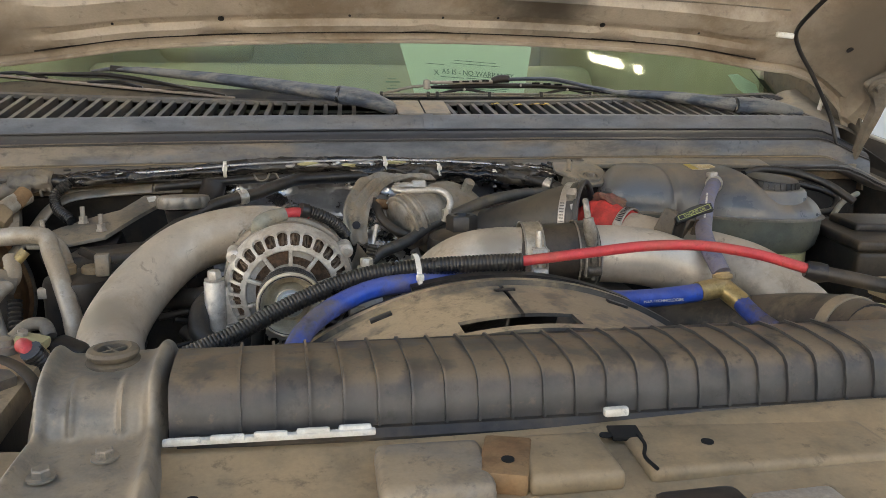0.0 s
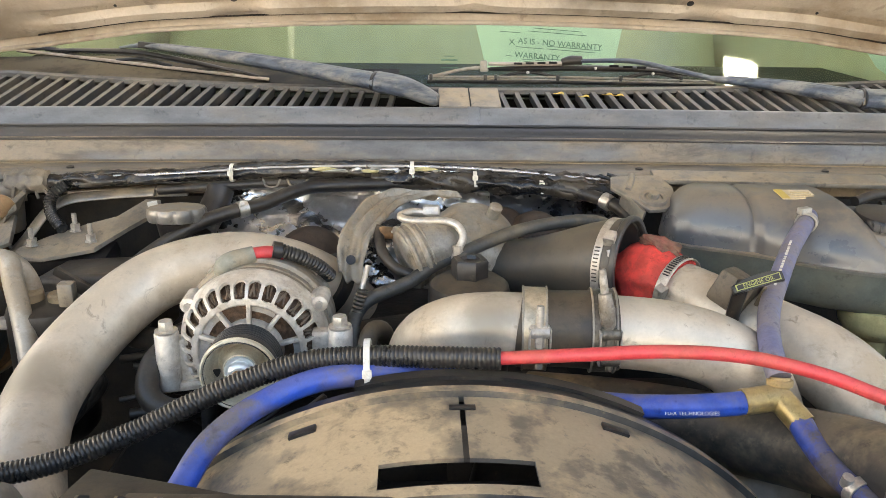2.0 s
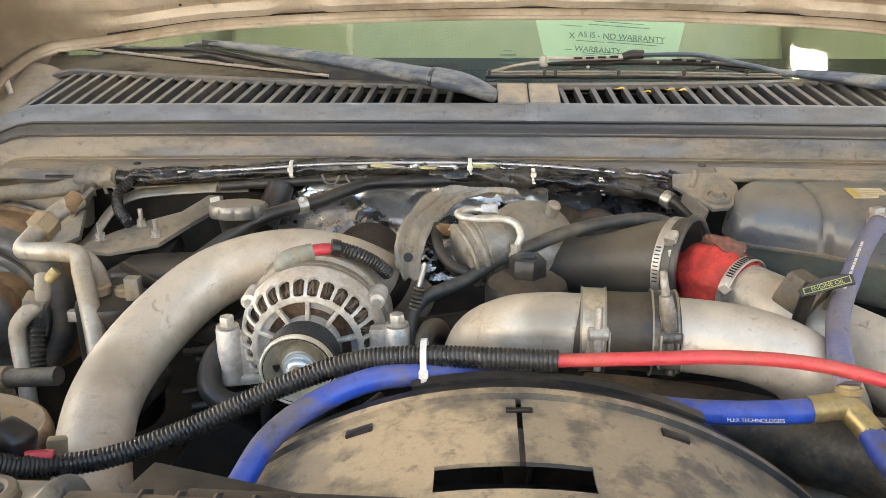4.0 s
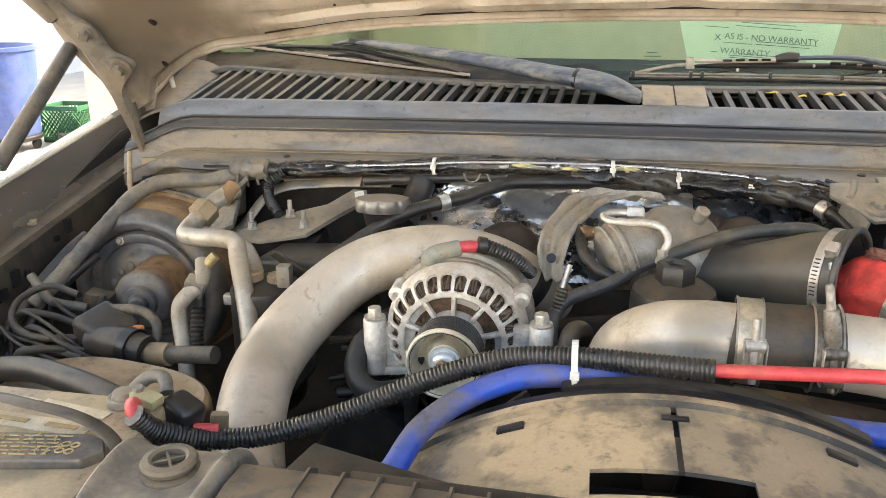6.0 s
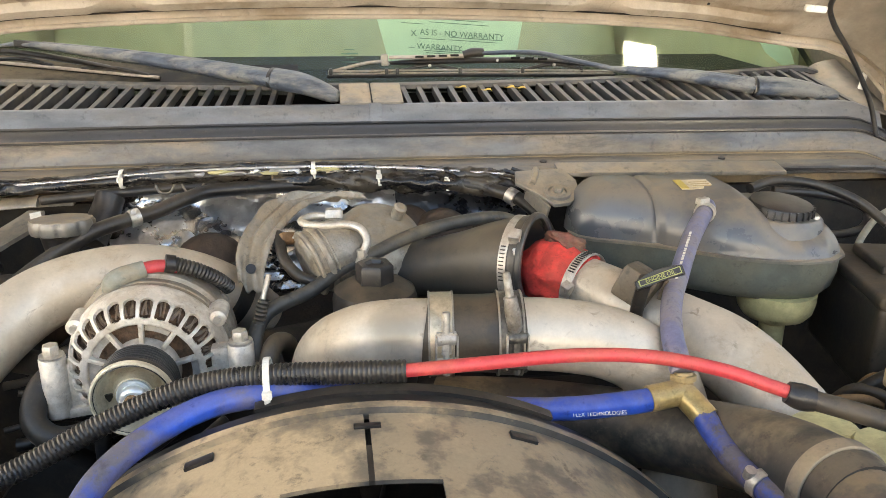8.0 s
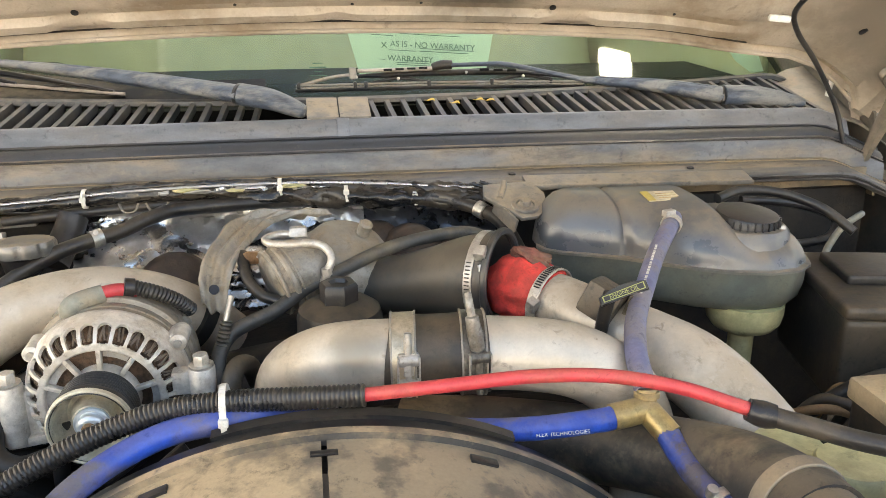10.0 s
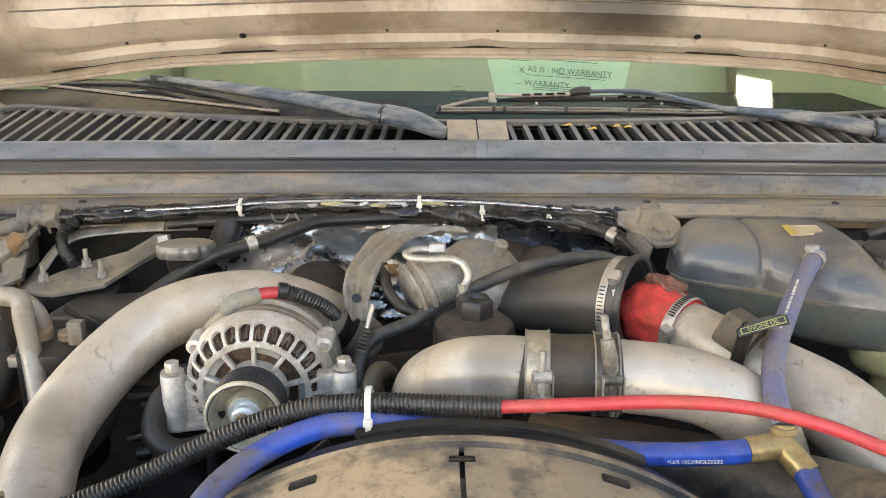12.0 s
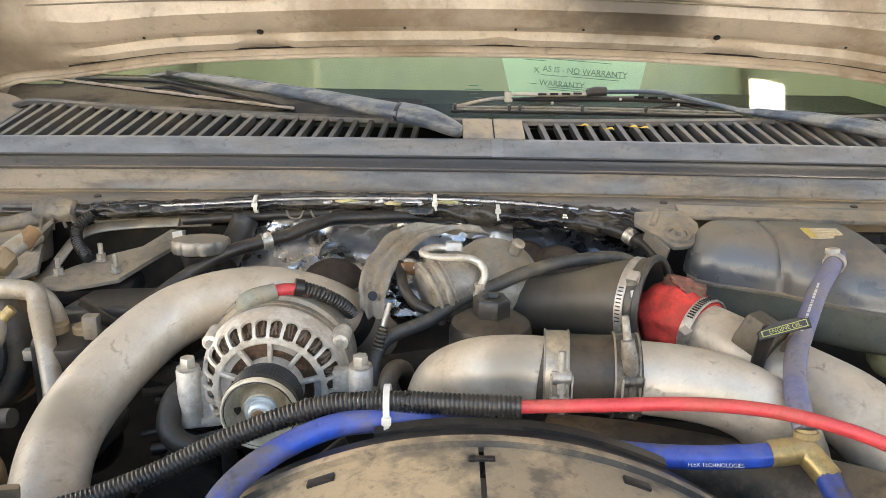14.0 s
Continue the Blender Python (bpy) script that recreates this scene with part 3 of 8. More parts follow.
def cowl():
    bend = lambda x, y, z: (x, y - 0.012 * step(0.66, 0.80, abs(x)), z + edge_drop(x))
    xs = span(-0.78, 0.78, 79)
    # the long sheet under the seal, its ledge and the channel behind it
    prof = [(1.285, 1.238), (1.272, 1.228), (1.268, 1.222), (1.264, 1.200), (1.258, 1.196), (1.215, 1.1935), (1.209, 1.190), (1.209, 1.181), (1.214, 1.178), (1.25, 1.178), (1.262, 1.18), (1.30, 1.20)]
    def ledge(x, y, z):
        x, y, z = bend(x, y, z)
        return x, y + max(0.0, 1.25 - y) * step(0.64, 0.76, -x), z

    cp = part("cowl_panel", sweep(B(), prof, xs, ledge), M_COWLSHEET, None, "dusty grey pressed steel cowl ledge under the windscreen", 30, "cowl panel", "structure")
    for k, (y, z, h, m_s) in enumerate(((1.2705, 1.2265, 0.0016, M_BLACK), (1.2605, 1.1975, 0.0010, M_TAN), (1.2082, 1.1850, 0.0022, M_BLACK))):
        line = [(y, z - h), (y - 0.0022, z - h * 0.4), (y - 0.0022, z + h * 0.4), (y, z + h), (y + 0.004, z)]
        part("seam_line", sweep(B(), line, span(-0.63, 0.78, 70) if k == 2 else xs, bend), m_s, cp)
    for x in (-0.52, -0.26, 0.22, 0.47):
        part("screw", lathe(B(), (x, 1.2365, 1.195 + edge_drop(x)), (0, 0, 1), [(0.005, 0), (0.0048, 0.002), (0.002, 0.0032)], 12), M_BLACKD, cp)
    seal = [(1.288, 1.240), (1.280, 1.2385), (1.2735, 1.2335), (1.272, 1.2295), (1.279, 1.2285), (1.29, 1.231)]
    hs = thing("hood_seal", "black rubber seal strip along the cowl edge", "rubber seal", (0, 1.28, 1.235))
    part("strip", sweep(B(), seal, xs, bend), M_SEAL, hs, "", 50)
    bead = [(1.2895 + 0.0035 * math.cos(a), 1.2415 + 0.0022 * math.sin(a)) for a in (k * math.pi / 4 for k in range(8))]
    part("bead", sweep(B(), bead, xs, bend), M_SEAL, hs, "round sealing bead", 60)
    t = thing("cowl_grille", "grey dusty plastic cowl grille with slanted slots below the windscreen", "cowl grille", (0, 1.3, 1.25))
    for a, b in ((-0.735, -0.004), (0.004, 0.735)):
        lip = [(1.303, 1.264), (1.299, 1.262), (1.291, 1.248), (1.288, 1.242), (1.292, 1.240), (1.300, 1.255), (1.307, 1.259), (1.307, 1.264)]
        part("front_lip", sweep(B(), lip, span(a, b, 38), bend), M_COWL, t)
        rear = [(1.366, 1.2795), (1.374, 1.282), (1.40, 1.279), (1.44, 1.268), (1.44, 1.262), (1.40, 1.272), (1.372, 1.275), (1.366, 1.2735)]
        back = lambda x, y, z: bend(x, y + 0.062 * (x / 0.65) ** 2 * (1 - 0.55 * step(1.366, 1.44, y)), z + 0.014 * (x / 0.65) ** 2)

        edge = [(1.364, 1.2805), (1.369, 1.2835), (1.374, 1.2825), (1.374, 1.276), (1.364, 1.2745)]
        part("slot_edge", sweep(B(), edge, span(a, b, 38), back), M_SLAT, t, "raised edge behind the slots")
        part("rear_rail", sweep(B(), rear, span(a, b, 38), back), M_FRIT if a < 0 else M_DASH, t, "black rear rail")
    trough = [(1.302, 1.252), (1.302, 1.205), (1.445, 1.205), (1.445, 1.258), (1.442, 1.258), (1.442, 1.208), (1.305, 1.208), (1.305, 1.252)]
    part("trough", sweep(B(), trough, span(-0.73, 0.73, 40), bend), M_BLACK, t, "dark trough under the slots")
    part("centre_joint", box(B(), (0.0, 1.334, 1.271), (0.085, 0.066, 0.008), 0.002, turn(15, 0, 0)), M_SHEET, t, "dusty brown joint plate")
    part("joint_gap", box(B(), (0.0, 1.332, 1.2752), (0.0016, 0.064, 0.0022), 0, turn(15, 0, 0)), M_HOLE, t)
    part("joint_strap", box(B(), (0.004, 1.2955, 1.2525), (0.016, 0.006, 0.026), 0.001, turn(-25, 0, 0)), M_COWL, t)

    for s in (-1, 1):
        def end(u, v):
            outer = Vector((0.772, 1.285, 1.228)).lerp(Vector((0.768, 1.47, 1.300)), v)
            inner = Vector((0.722, 1.300, 1.247)).lerp(Vector((0.700, 1.455, 1.283)), v)
            p = inner.lerp(outer, u)
            return Vector((s * p.x, p.y, p.z + 0.004 * math.sin(u * 3.1) + 0.002 * noise.noise(p * 30)))
        e = part("end_cap", sheet(B(), end, span(0, 1, 9), span(0, 1, 9), 0.004, (0, 0, -1)), M_HINGE, t, "dusty brown cowl end panel")
        part("side_panel", sheet(B(), lambda u, v: Vector((s * (0.764 + 0.012 * u + 0.02 * (1 - v)), 1.275 + 0.36 * u, 1.13 + v * (0.125 + 0.155 * u))), span(0, 1, 9), span(0, 1, 5), 0.004, (s, 0, 0)), M_HINGE, t, "dusty brown cowl side panel")
        part("pin", tube(B(), [(s * 0.752, 1.372, 1.262), (s * 0.753, 1.366, 1.290)], 0.004, 10, 1), M_WHITE, e, "white plastic pin")

    def slat(x, lean):
        bm = B()
        a, b = Vector((x, 1.305, 1.2625 + edge_drop(x))), Vector((x + lean, 1.368 + 0.062 * ((x + lean) / 0.65) ** 2, 1.279 + 0.014 * (x / 0.65) ** 2 + edge_drop(x)))
        w, h = 0.0034, 0.013
        vs = [bm.verts.new(p + Vector((dx, 0, dz))) for p in (a, b) for dx, dz in ((-w, 0), (w, 0), (w * 0.6, -h), (-w * 0.6, -h))]
        for q in ((0, 1, 5, 4), (1, 2, 6, 5), (2, 3, 7, 6), (3, 0, 4, 7), (3, 2, 1, 0), (4, 5, 6, 7)):
            bm.faces.new([vs[k] for k in q])
        part("slat", bm, M_SLAT, t)

    for k in range(28):
        x = -0.722 + 0.0226 * k
        slat(x, 0.006 + 0.013 * step(0.1, 0.45, -x))
    for k in range(30):
        x = 0.052 + 0.0226 * k
        slat(x, -0.006 - 0.013 * step(0.1, 0.45, x))


def windscreen():
    def f(u, v):
        return Vector((u, 1.43 + 0.05 * (u / 0.7) ** 2 + 0.85 * v, 1.264 + 0.53 * v - 0.012 * (u / 0.7) ** 2))
    w = thing("windscreen", "green tinted windscreen glass with a dark printed edge", "windscreen", (0, 1.43, 1.264))
    g = part("pane", sheet(B(), f, span(-0.79, 0.79, 27), span(0, 1, 9), 0.005, (0, -0.5, 0.85)), M_GLASS, w, "green tinted glass", 60)
    g.visible_shadow = False
    up = Vector((0, -0.5, 0.85)) * -0.003
    dust = Vector((0, -0.5, 0.85)) * 0.007
    part("edge_band", sheet(B(), lambda u, v: f(u, v * (0.052 + 0.034 * step(-0.28, -0.50, u))) + dust, span(-0.79, -0.10, 15), span(0.0, 1.0, 6), 0.0006, (0, -0.5, 0.85)), M_FRIT, w, "dust-filmed black edge band")
    part("edge_band", sheet(B(), lambda u, v: f(u, v * 0.052) + up, span(-0.10, 0.79, 17), span(0.0, 1.0, 6), 0.0006, (0, -0.5, 0.85)), M_DASH, w, "black printed edge band")
    for s in (-1, 1):
        part("side_band", sheet(B(), lambda u, v: f(u, v) + up, sorted((s * 0.768, s * 0.791)), span(0.03, 1, 9), 0.0006, (0, -0.5, 0.85)), M_BLACK, w, "black printed edge band")
    for r in range(5):
        part("print_bar", box(B(), f(-0.022, 0.060 + 0.010 * r) + up, ((0.018, 0.026, 0.012, 0.026, 0.016)[r], 0.0008, 0.0022 if r == 3 else 0.0010), 0, turn(-58, 0, 0)), M_INK, w, "small dark maker print")


def cab():
    t = thing("truck_cab", "pickup cab interior with dark dashboard and tan seats", "truck cab", (0, 2.2, 0.5))
    dash = [(1.44, 1.2575), (1.50, 1.2655), (1.60, 1.272), (1.80, 1.276), (1.86, 1.268), (1.90, 1.22), (1.88, 0.8), (1.45, 0.8)]
    part("dashboard", sweep(B(), dash, span(-0.72, 0.72, 10)), M_DASH, t, "black dashboard top")
    part("binnacle", sweep(B(), [(1.50, 1.266), (1.56, 1.288), (1.62, 1.300), (1.74, 1.302), (1.80, 1.29), (1.82, 1.26)], span(-0.72, -0.36, 8), lambda x, y, z: (x, y, z - 0.03 * step(-0.46, -0.36, x) * (z - 1.26) / 0.04)), M_DASH, t, "dark instrument hood")
    part("seat_back", box(B(), (0, 2.35, 1.02), (1.46, 0.16, 0.66), 0.05, turn(-28, 0, 0), 3), M_SEAT, t, "tan cloth bench seat back")
    for x in (-0.42, 0.42):
        part("headrest", box(B(), (x, 2.60, 1.42), (0.27, 0.1, 0.16), 0.04, turn(-20, 0, 0), 3), M_SEAT, t)
    part("rear_wall", box(B(), (0, 3.1, 1.1), (1.6, 0.06, 1.3), 0.01), M_SEAT, t)
    part("roof", box(B(), (0, 2.86, 1.84), (1.5, 0.84, 0.06), 0.02), M_PAINT, t)
    for s in (-1, 1):
        part("door_trim", box(B(), (s * 0.80, 2.35, 1.2), (0.06, 1.5, 1.1), 0.015), M_SEAT, t)
        part("pillar", tube(B(), [(s * 0.812, 1.47, 1.270), (s * 0.818, 1.86, 1.52), (s * 0.80, 2.36, 1.82)], 0.02, 12, 4, True, 0.8), M_PAINT, t)


def hood():
    t = thing("hood", "open hood with dusty beige underside, pressed ribs and a scorched spot", "hood", (0, 1.3, 1.38))
    ca, sa = math.cos(radians(42)), math.sin(radians(42))

    def f(u, v):
        # u across, v metres up the slope from the rear edge
        near = 1 - step(0.03, 0.20, v)
        drop = min(0.085, 0.010 * step(0.40, 0.60, abs(u)) + 0.068 * max(0.0, (abs(u) - 0.64) / 0.132) ** 1.5)
        z0 = 1.377 - 0.081 * u * u - drop * near
        wide = 0.2 + 0.55 * step(0.0, 0.14, v)
        x = u if abs(u) < 0.74 else math.copysign(0.74 + (abs(u) - 0.74) * wide, u)
        bead = 0.0
        gap = 0.35 + 0.65 * step(0.015, 0.04, abs(abs(u) - 0.30)) * step(0.0, 0.03, abs(u) - 0.0)
        if abs(u) < 0.60:
            ends = 1 - step(0.50, 0.58, abs(u))
            bead += 0.009 * (step(0.022, 0.028, v) - step(0.040, 0.046, v)) * gap * ends
            bead += 0.010 * (step(0.058, 0.066, v) - step(0.098, 0.106, v)) * ends
        bead -= 0.010 * (step(0.0, 0.006, v) - step(0.012, 0.018, v))
        # deep pressed pan beyond the ribs, framed at the sides
        pan = step(0.115, 0.15, v + 0.03 * (u / 0.6) ** 2) * (1 - step(0.60, 0.66, abs(u)))
        h = bead - 0.028 * pan - 0.012 * math.sin(u * 5.0) ** 2 * pan
        side = 0.014 * (step(0.68, 0.70, abs(u)) - step(0.74, 0.77, abs(u))) * step(0.10, 0.2, v)
        h += side
        y, z = 1.302 - ca * v, z0 + sa * v
        return Vector((x, y - sa * h, z - ca * h))

    vs = sorted(set([0, .003, .006, .010, .014, .018, .022, .025, .028, .034, .040, .043, .046, .052, .058, .062, .066, .08, .098, .102, .106, .112, .12, .13, .14, .15, .16, .18] + span(.2, 1.15, 16)))
    us = span(-0.86, 0.86, 87)
    part("inner_panel", sheet(B(), f, us, vs, 0.03, (0, ca * 0.6, 0.8)), M_HOOD, t, "", 32)
    for u in (-0.303, 0.275):
        p = f(u, 0.050)
        n = Vector((0, -sa, -ca))
        part("hole_plug", lathe(B(), p - n * 0.001, n, [(0.0045, 0), (0.0045, 0.002), (0.003, 0.0022)], 14), M_BLACK, t)
    for u, v in ((-0.12, 0.052), (0.02, 0.050), (0.105, 0.053), (-0.45, 0.051), (0.44, 0.051)):
        p = f(u, v)
        part("hole_plug", lathe(B(), p, Vector((0, -sa, -ca)), [(0.002, 0), (0.002, 0.001), (0.001, 0.0012)], 10), M_BLACK, t)
    part("rear_hem", tube(B(), [f(u, 0.0) + Vector((0, -0.001, -0.001)) for u in span(-0.75, 0.75, 40)], 0.0032, 8, 1), M_HOOD, t, "folded rear hem")
    # Dark tube drawn for the gap in the hem; browner one along the rib.
    part("hem_gap", tube(B(), [f(u, 0.0185) + Vector((0, -0.0002, -0.0002)) for u in span(-0.56, 0.56, 40)], 0.0014, 6, 1), M_DARK, t, "dark line drawn for the hem gap")
    part("hem_gap", tube(B(), [f(u, 0.1085) + Vector((0, -0.0002, -0.0002)) for u in span(-0.58, 0.58, 40)], 0.0012, 6, 1), M_HINGE, t, "brown line along the rib")
    # hinges at both rear corners
    for s in (-1, 1):
        lo = smooth_path([(0.828, 1.150, 1.425), (0.810, 1.182, 1.382), (0.796, 1.195, 1.355), (0.786, 1.206, 1.332), (0.776, 1.221, 1.296), (0.768, 1.235, 1.263), (0.759, 1.257, 1.211), (0.757, 1.268, 1.190)], 6)
        hi = smooth_path([(0.800, 1.150, 1.430), (0.786, 1.183, 1.389), (0.757, 1.198, 1.362), (0.748, 1.211, 1.335), (0.722, 1.223, 1.316), (0.745, 1.230, 1.285), (0.745, 1.246, 1.245), (0.747, 1.266, 1.192)], 6)

        def plate(u, v):
            k = int(round(v * (len(lo) - 1)))
            p = lo[k] * (1 - u) + hi[k] * u
            fold = 0.006 * (1 - step(0.0, 0.2, u)) + 0.006 * step(0.8, 1.0, u) - 0.004
            return Vector((s * p[0], p[1] - 0.004 + fold, p[2] - 0.002 + fold * 0.8))
        h = part("hinge", sheet(B(), plate, span(0, 1, 11), span(0, 1, len(lo)), 0.004, (0, 0.8, 0.5)), M_HINGE, t, "dusty stamped steel hinge arm", 50)
        for q in ((0.770, 1.190, 1.360), (0.742, 1.213, 1.313)):
            p = Vector((s * q[0], q[1], q[2]))
            bs = part("bolt_seat", lathe(B(), p, (-s * 0.1, -0.75, -0.5), [(0.017, -0.002), (0.017, 0.002), (0.015, 0.003)], 28), M_HINGE, h)
            hexbolt(bs, p + Vector((0, -0.002, -0.001)), (-s * 0.1, -0.75, -0.5), 0.008, 0.009, M_HINGE)
        part("hem", tube(B(), [(s * 0.84, 1.02, 1.535), (s * 0.828, 1.115, 1.445), (s * 0.806, 1.178, 1.380)], 0.010, 16, 4), M_HOOD, t, "rolled hood edge")
        part("hem_end", lathe(B(), (s * 0.8055, 1.1785, 1.3795), (0.2 * -s, 0.72, -0.68), [(0.0085, 0), (0.0085, 0.0012), (0.002, 0.0013)], 16), M_BLACK, t)
    for u, v in ((-0.70, 0.085), (-0.715, 0.022), (0.70, 0.085)):
        part("hole", lathe(B(), f(u, v), Vector((0, -sa, -ca)), [(0.006, 0), (0.006, 0.0012), (0.003, 0.0014)], 12), M_BLACK, t)
    # support strut on the image-left side
    for s in (-1, 1):
        st = part("strut_tube", tube(B(), [(s * 0.82, 1.049, 1.211), (s * 0.82, 1.14, 1.276), (s * 0.82, 1.238, 1.345)], 0.0105, 16, 2), M_BOOST, t, "dusty dark steel support strut")
        part("strut_rod", tube(B(), [(s * 0.82, 0.955, 1.144), (s * 0.82, 1.049, 1.211)], 0.005, 12, 1), M_STEEL, st)
    # pinched seal clips along the hood side
    part("clip", box(B(), (0.552, 1.20, 1.391), (0.030, 0.007, 0.009), 0.003, turn(10, 5, 0)), M_WHITE, t, "white plastic clip")


def fenders():
    for s in (-1, 1):
        t = thing("fender", "dusty beige front fender with inner apron", "fender", (s * 0.9, 0.9, 0.6), "fenders")
        rise = lambda y: 0.165 * (y - 1.2) - 0.06 * step(0.75, 0.3, y)
        ys = span(0.30, 1.46, 40)

        def strip(prof, name, material, label=""):
            bm = B()
            loops = [[bm.verts.new((s * x, y, z + rise(y))) for x, z in prof] for y in ys]
            n = len(prof)
            for a, b in zip(loops, loops[1:]):
                for k in range(n):
                    bm.faces.new((a[k], a[(k + 1) % n], b[(k + 1) % n], b[k]))
            bm.faces.new(loops[0][::-1])
            bm.faces.new(loops[-1])
            return part(name, bm, material, t, label, 30)

        strip([(0.862, 1.186), (0.872, 1.190), (0.90, 1.183), (0.945, 1.14), (0.965, 1.05), (0.97, 0.6), (0.96, 0.6), (0.955, 1.05), (0.935, 1.13), (0.895, 1.174), (0.872, 1.18), (0.866, 1.178), (0.848, 1.128), (0.842, 1.130)], "outer_panel", M_FENDER, "dusty beige painted panel")
        ap = strip([(0.842, 1.1325), (0.812, 1.141), (0.803, 1.140), (0.799, 1.134), (0.798, 1.118), (0.795, 0.55), (0.801, 0.55), (0.804, 1.118), (0.808, 1.128), (0.842, 1.122)], "inner_apron", M_APRON, "dusty flange and dark apron wall")
        for y, z, d, h in ((1.128, 1.112, 0.012, 0.020), (1.102, 1.102, 0.008, 0.008), (1.015, 1.078, 0.013, 0.022), (1.036, 1.076, 0.007, 0.011), (0.988, 1.066, 0.016, 0.014), (0.975, 1.085, 0.010, 0.012), (1.06, 1.02, 0.014, 0.018)):
            part("apron_hole", box(B(), (s * 0.7955, y, z), (0.006, d, h), 0.002, turn(12 if d > 0.02 else 0, 0, 0)), M_HOLE, ap, "dark punched hole")
        # cream tube along the fender edge stands in for the sky's bright reflection
        part("rim_glint", tube(B(), [(s * 0.8655, y, 1.1885 + rise(y)) for y in ys[::4]], 0.0040, 8, 2), M_CREAMPAINT, t, "cream strip painted as the sky's reflection")
        # black prism stands in for the shaded gap behind the flange
        gap_outline = [(1.16, 1.128), (1.30, 1.150), (1.43, 1.172), (1.43, 1.202), (1.36, 1.196)]
        part("gap_shade", prism(B(), gap_outline, 0.004, Matrix(((0, 0, s, s * 0.846), (1, 0, 0, 0), (0, 1, 0, 0), (0, 0, 0, 1))), 0.001), M_BLACK, t, "black wedge standing in for the shaded gap")
        for y in (1.10, 0.97):
            hexbolt(t, (s * 0.824, y, 1.1375 + rise(y)), (0, 0, 1), 0.006, 0.006, M_TAN)


def firewall():
    bm = B()
    box(bm, (0, 1.262, 1.1675), (1.5, 0.02, 0.025), 0.0)
    wall = part("firewall", bm, M_FIREWALL, None, "dusty grey steel firewall", 30, "firewall", "structure")
    # lower firewall in near-black, so no tan shows through the gaps
    part("firewall_lower", box(B(), (0, 1.258, 0.84), (1.5, 0.03, 0.63), 0.006), M_DARK, wall, "near-black lower part of the firewall")
    rng = random.Random(4)

    def f(u, v):
        n = noise.noise(Vector((u * 9, v * 14, 1.3))) * 0.016 + abs(noise.noise(Vector((u * 16, v * 60, 4.1)))) * 0.016 + abs(noise.noise(Vector((u * 40, v * 95, 2.1)))) * 0.007 + abs(noise.noise(Vector((u * 110, v * 190, 7.7)))) * 0.003
        return Vector((u, 1.226 - n - 0.05 * step(1.165, 1.10, v), v))
    hs = thing("heat_shield", "crinkled silver foil heat shield on the firewall", "heat shield", (-0.07, 1.226, 1.1))
    for a, b in ((-0.325, -0.150), (-0.152, 0.022), (0.020, 0.19)):
        bm = B()
        nu, nv = 44, 40
        du, dv = (b - a) / nu, 0.163 / nv
        rows = []
        for p in range(nu + 1):
            row = []
            for q in range(nv + 1):
                e = 0 if p in (0, nu) or q in (0, nv) else 0.22
                row.append(bm.verts.new(f(a + du * (p + e * rng.uniform(-1, 1)), 1.02 + dv * (q + e * rng.uniform(-1, 1)))))
            rows.append(row)
        for p in range(nu):
            for q in range(nv):
                w = (rows[p][q], rows[p + 1][q], rows[p + 1][q + 1], rows[p][q + 1])
                for tri in (((0, 1, 2), (0, 2, 3)) if rng.random() < 0.5 else ((0, 1, 3), (1, 2, 3))):
                    bm.faces.new([w[k] for k in tri])
        bmesh.ops.solidify(bm, geom=bm.faces[:], thickness=0.001)
        # the right-hand sheet gets the darker foil
        part("foil_sheet", bm, M_FOIL if a < 0 else M_FOILD, hs, "" if a < 0 else "dark foil sheet", 34)


def under_bay():
    # Dark pans added below so the gaps of the bay stay in deep shade.
    part("front_pan", box(B(), (0, 0.72, 0.52), (1.45, 0.5, 0.06), 0.01), M_DARK, None, "plain dark pan added to close the bay below the engine", category="chassis")
    part("rear_pan", box(B(), (0, 1.1, 0.52), (1.45, 0.34, 0.06), 0.01), M_DARK, None, "plain dark pan added to close the bay below the engine", category="chassis")


cowl()
windscreen()
cab()
hood()
fenders()
firewall()
under_bay()


# ---- front of the bay: radiator, support, shroud ----
def radiator():
    t = thing("radiator", "black dusty plastic radiator tank with many moulded ribs", "radiator", (-0.03, 0.56, 0.6))
    prof = [(0.502, 1.112), (0.5035, 1.128), (0.507, 1.141), (0.512, 1.1465), (0.522, 1.1495), (0.552, 1.151), (0.576, 1.1485), (0.588, 1.140), (0.592, 1.12), (0.592, 1.10), (0.502, 1.10)]
    tilt = lambda x, y, z: (x, y - 0.05 * (x + 0.05), z)
    part("tank", sweep(B(), prof, span(-0.305, 0.30, 30), tilt), M_TANK, t)
    top = prof[:8]
    for k in range(21):
        x = -0.262 + 0.0219 * k
        bm = B()
        out = [(y + (-0.0026 if y < 0.55 else 0.002), z + 0.0024) for y, z in top] + [(y, z - 0.004) for y, z in top[::-1]]
        sweep(bm, out, [x - 0.0009, x + 0.0009], tilt)
        part("rib", bm, M_TANK, t)
    part("core", box(B(), (-0.03, 0.548, 0.84), (0.66, 0.06, 0.51), 0.004), M_DARK, t, "dark finned core")
    part("seam", sweep(B(), [(0.494, 1.112), (0.498, 1.117), (0.594, 1.117), (0.598, 1.112), (0.598, 1.098), (0.494, 1.098)], span(-0.30, 0.305, 20), tilt), M_BLACKD, t, "crimped black edge")
    neck = part("neck", tube(B(), [(0.262, 0.50, 1.112), (0.262, 0.56, 1.118), (0.262, 0.62, 1.116)], [0.034, 0.03, 0.029], 24, 4), M_TANK, t, "dusty plastic hose neck")


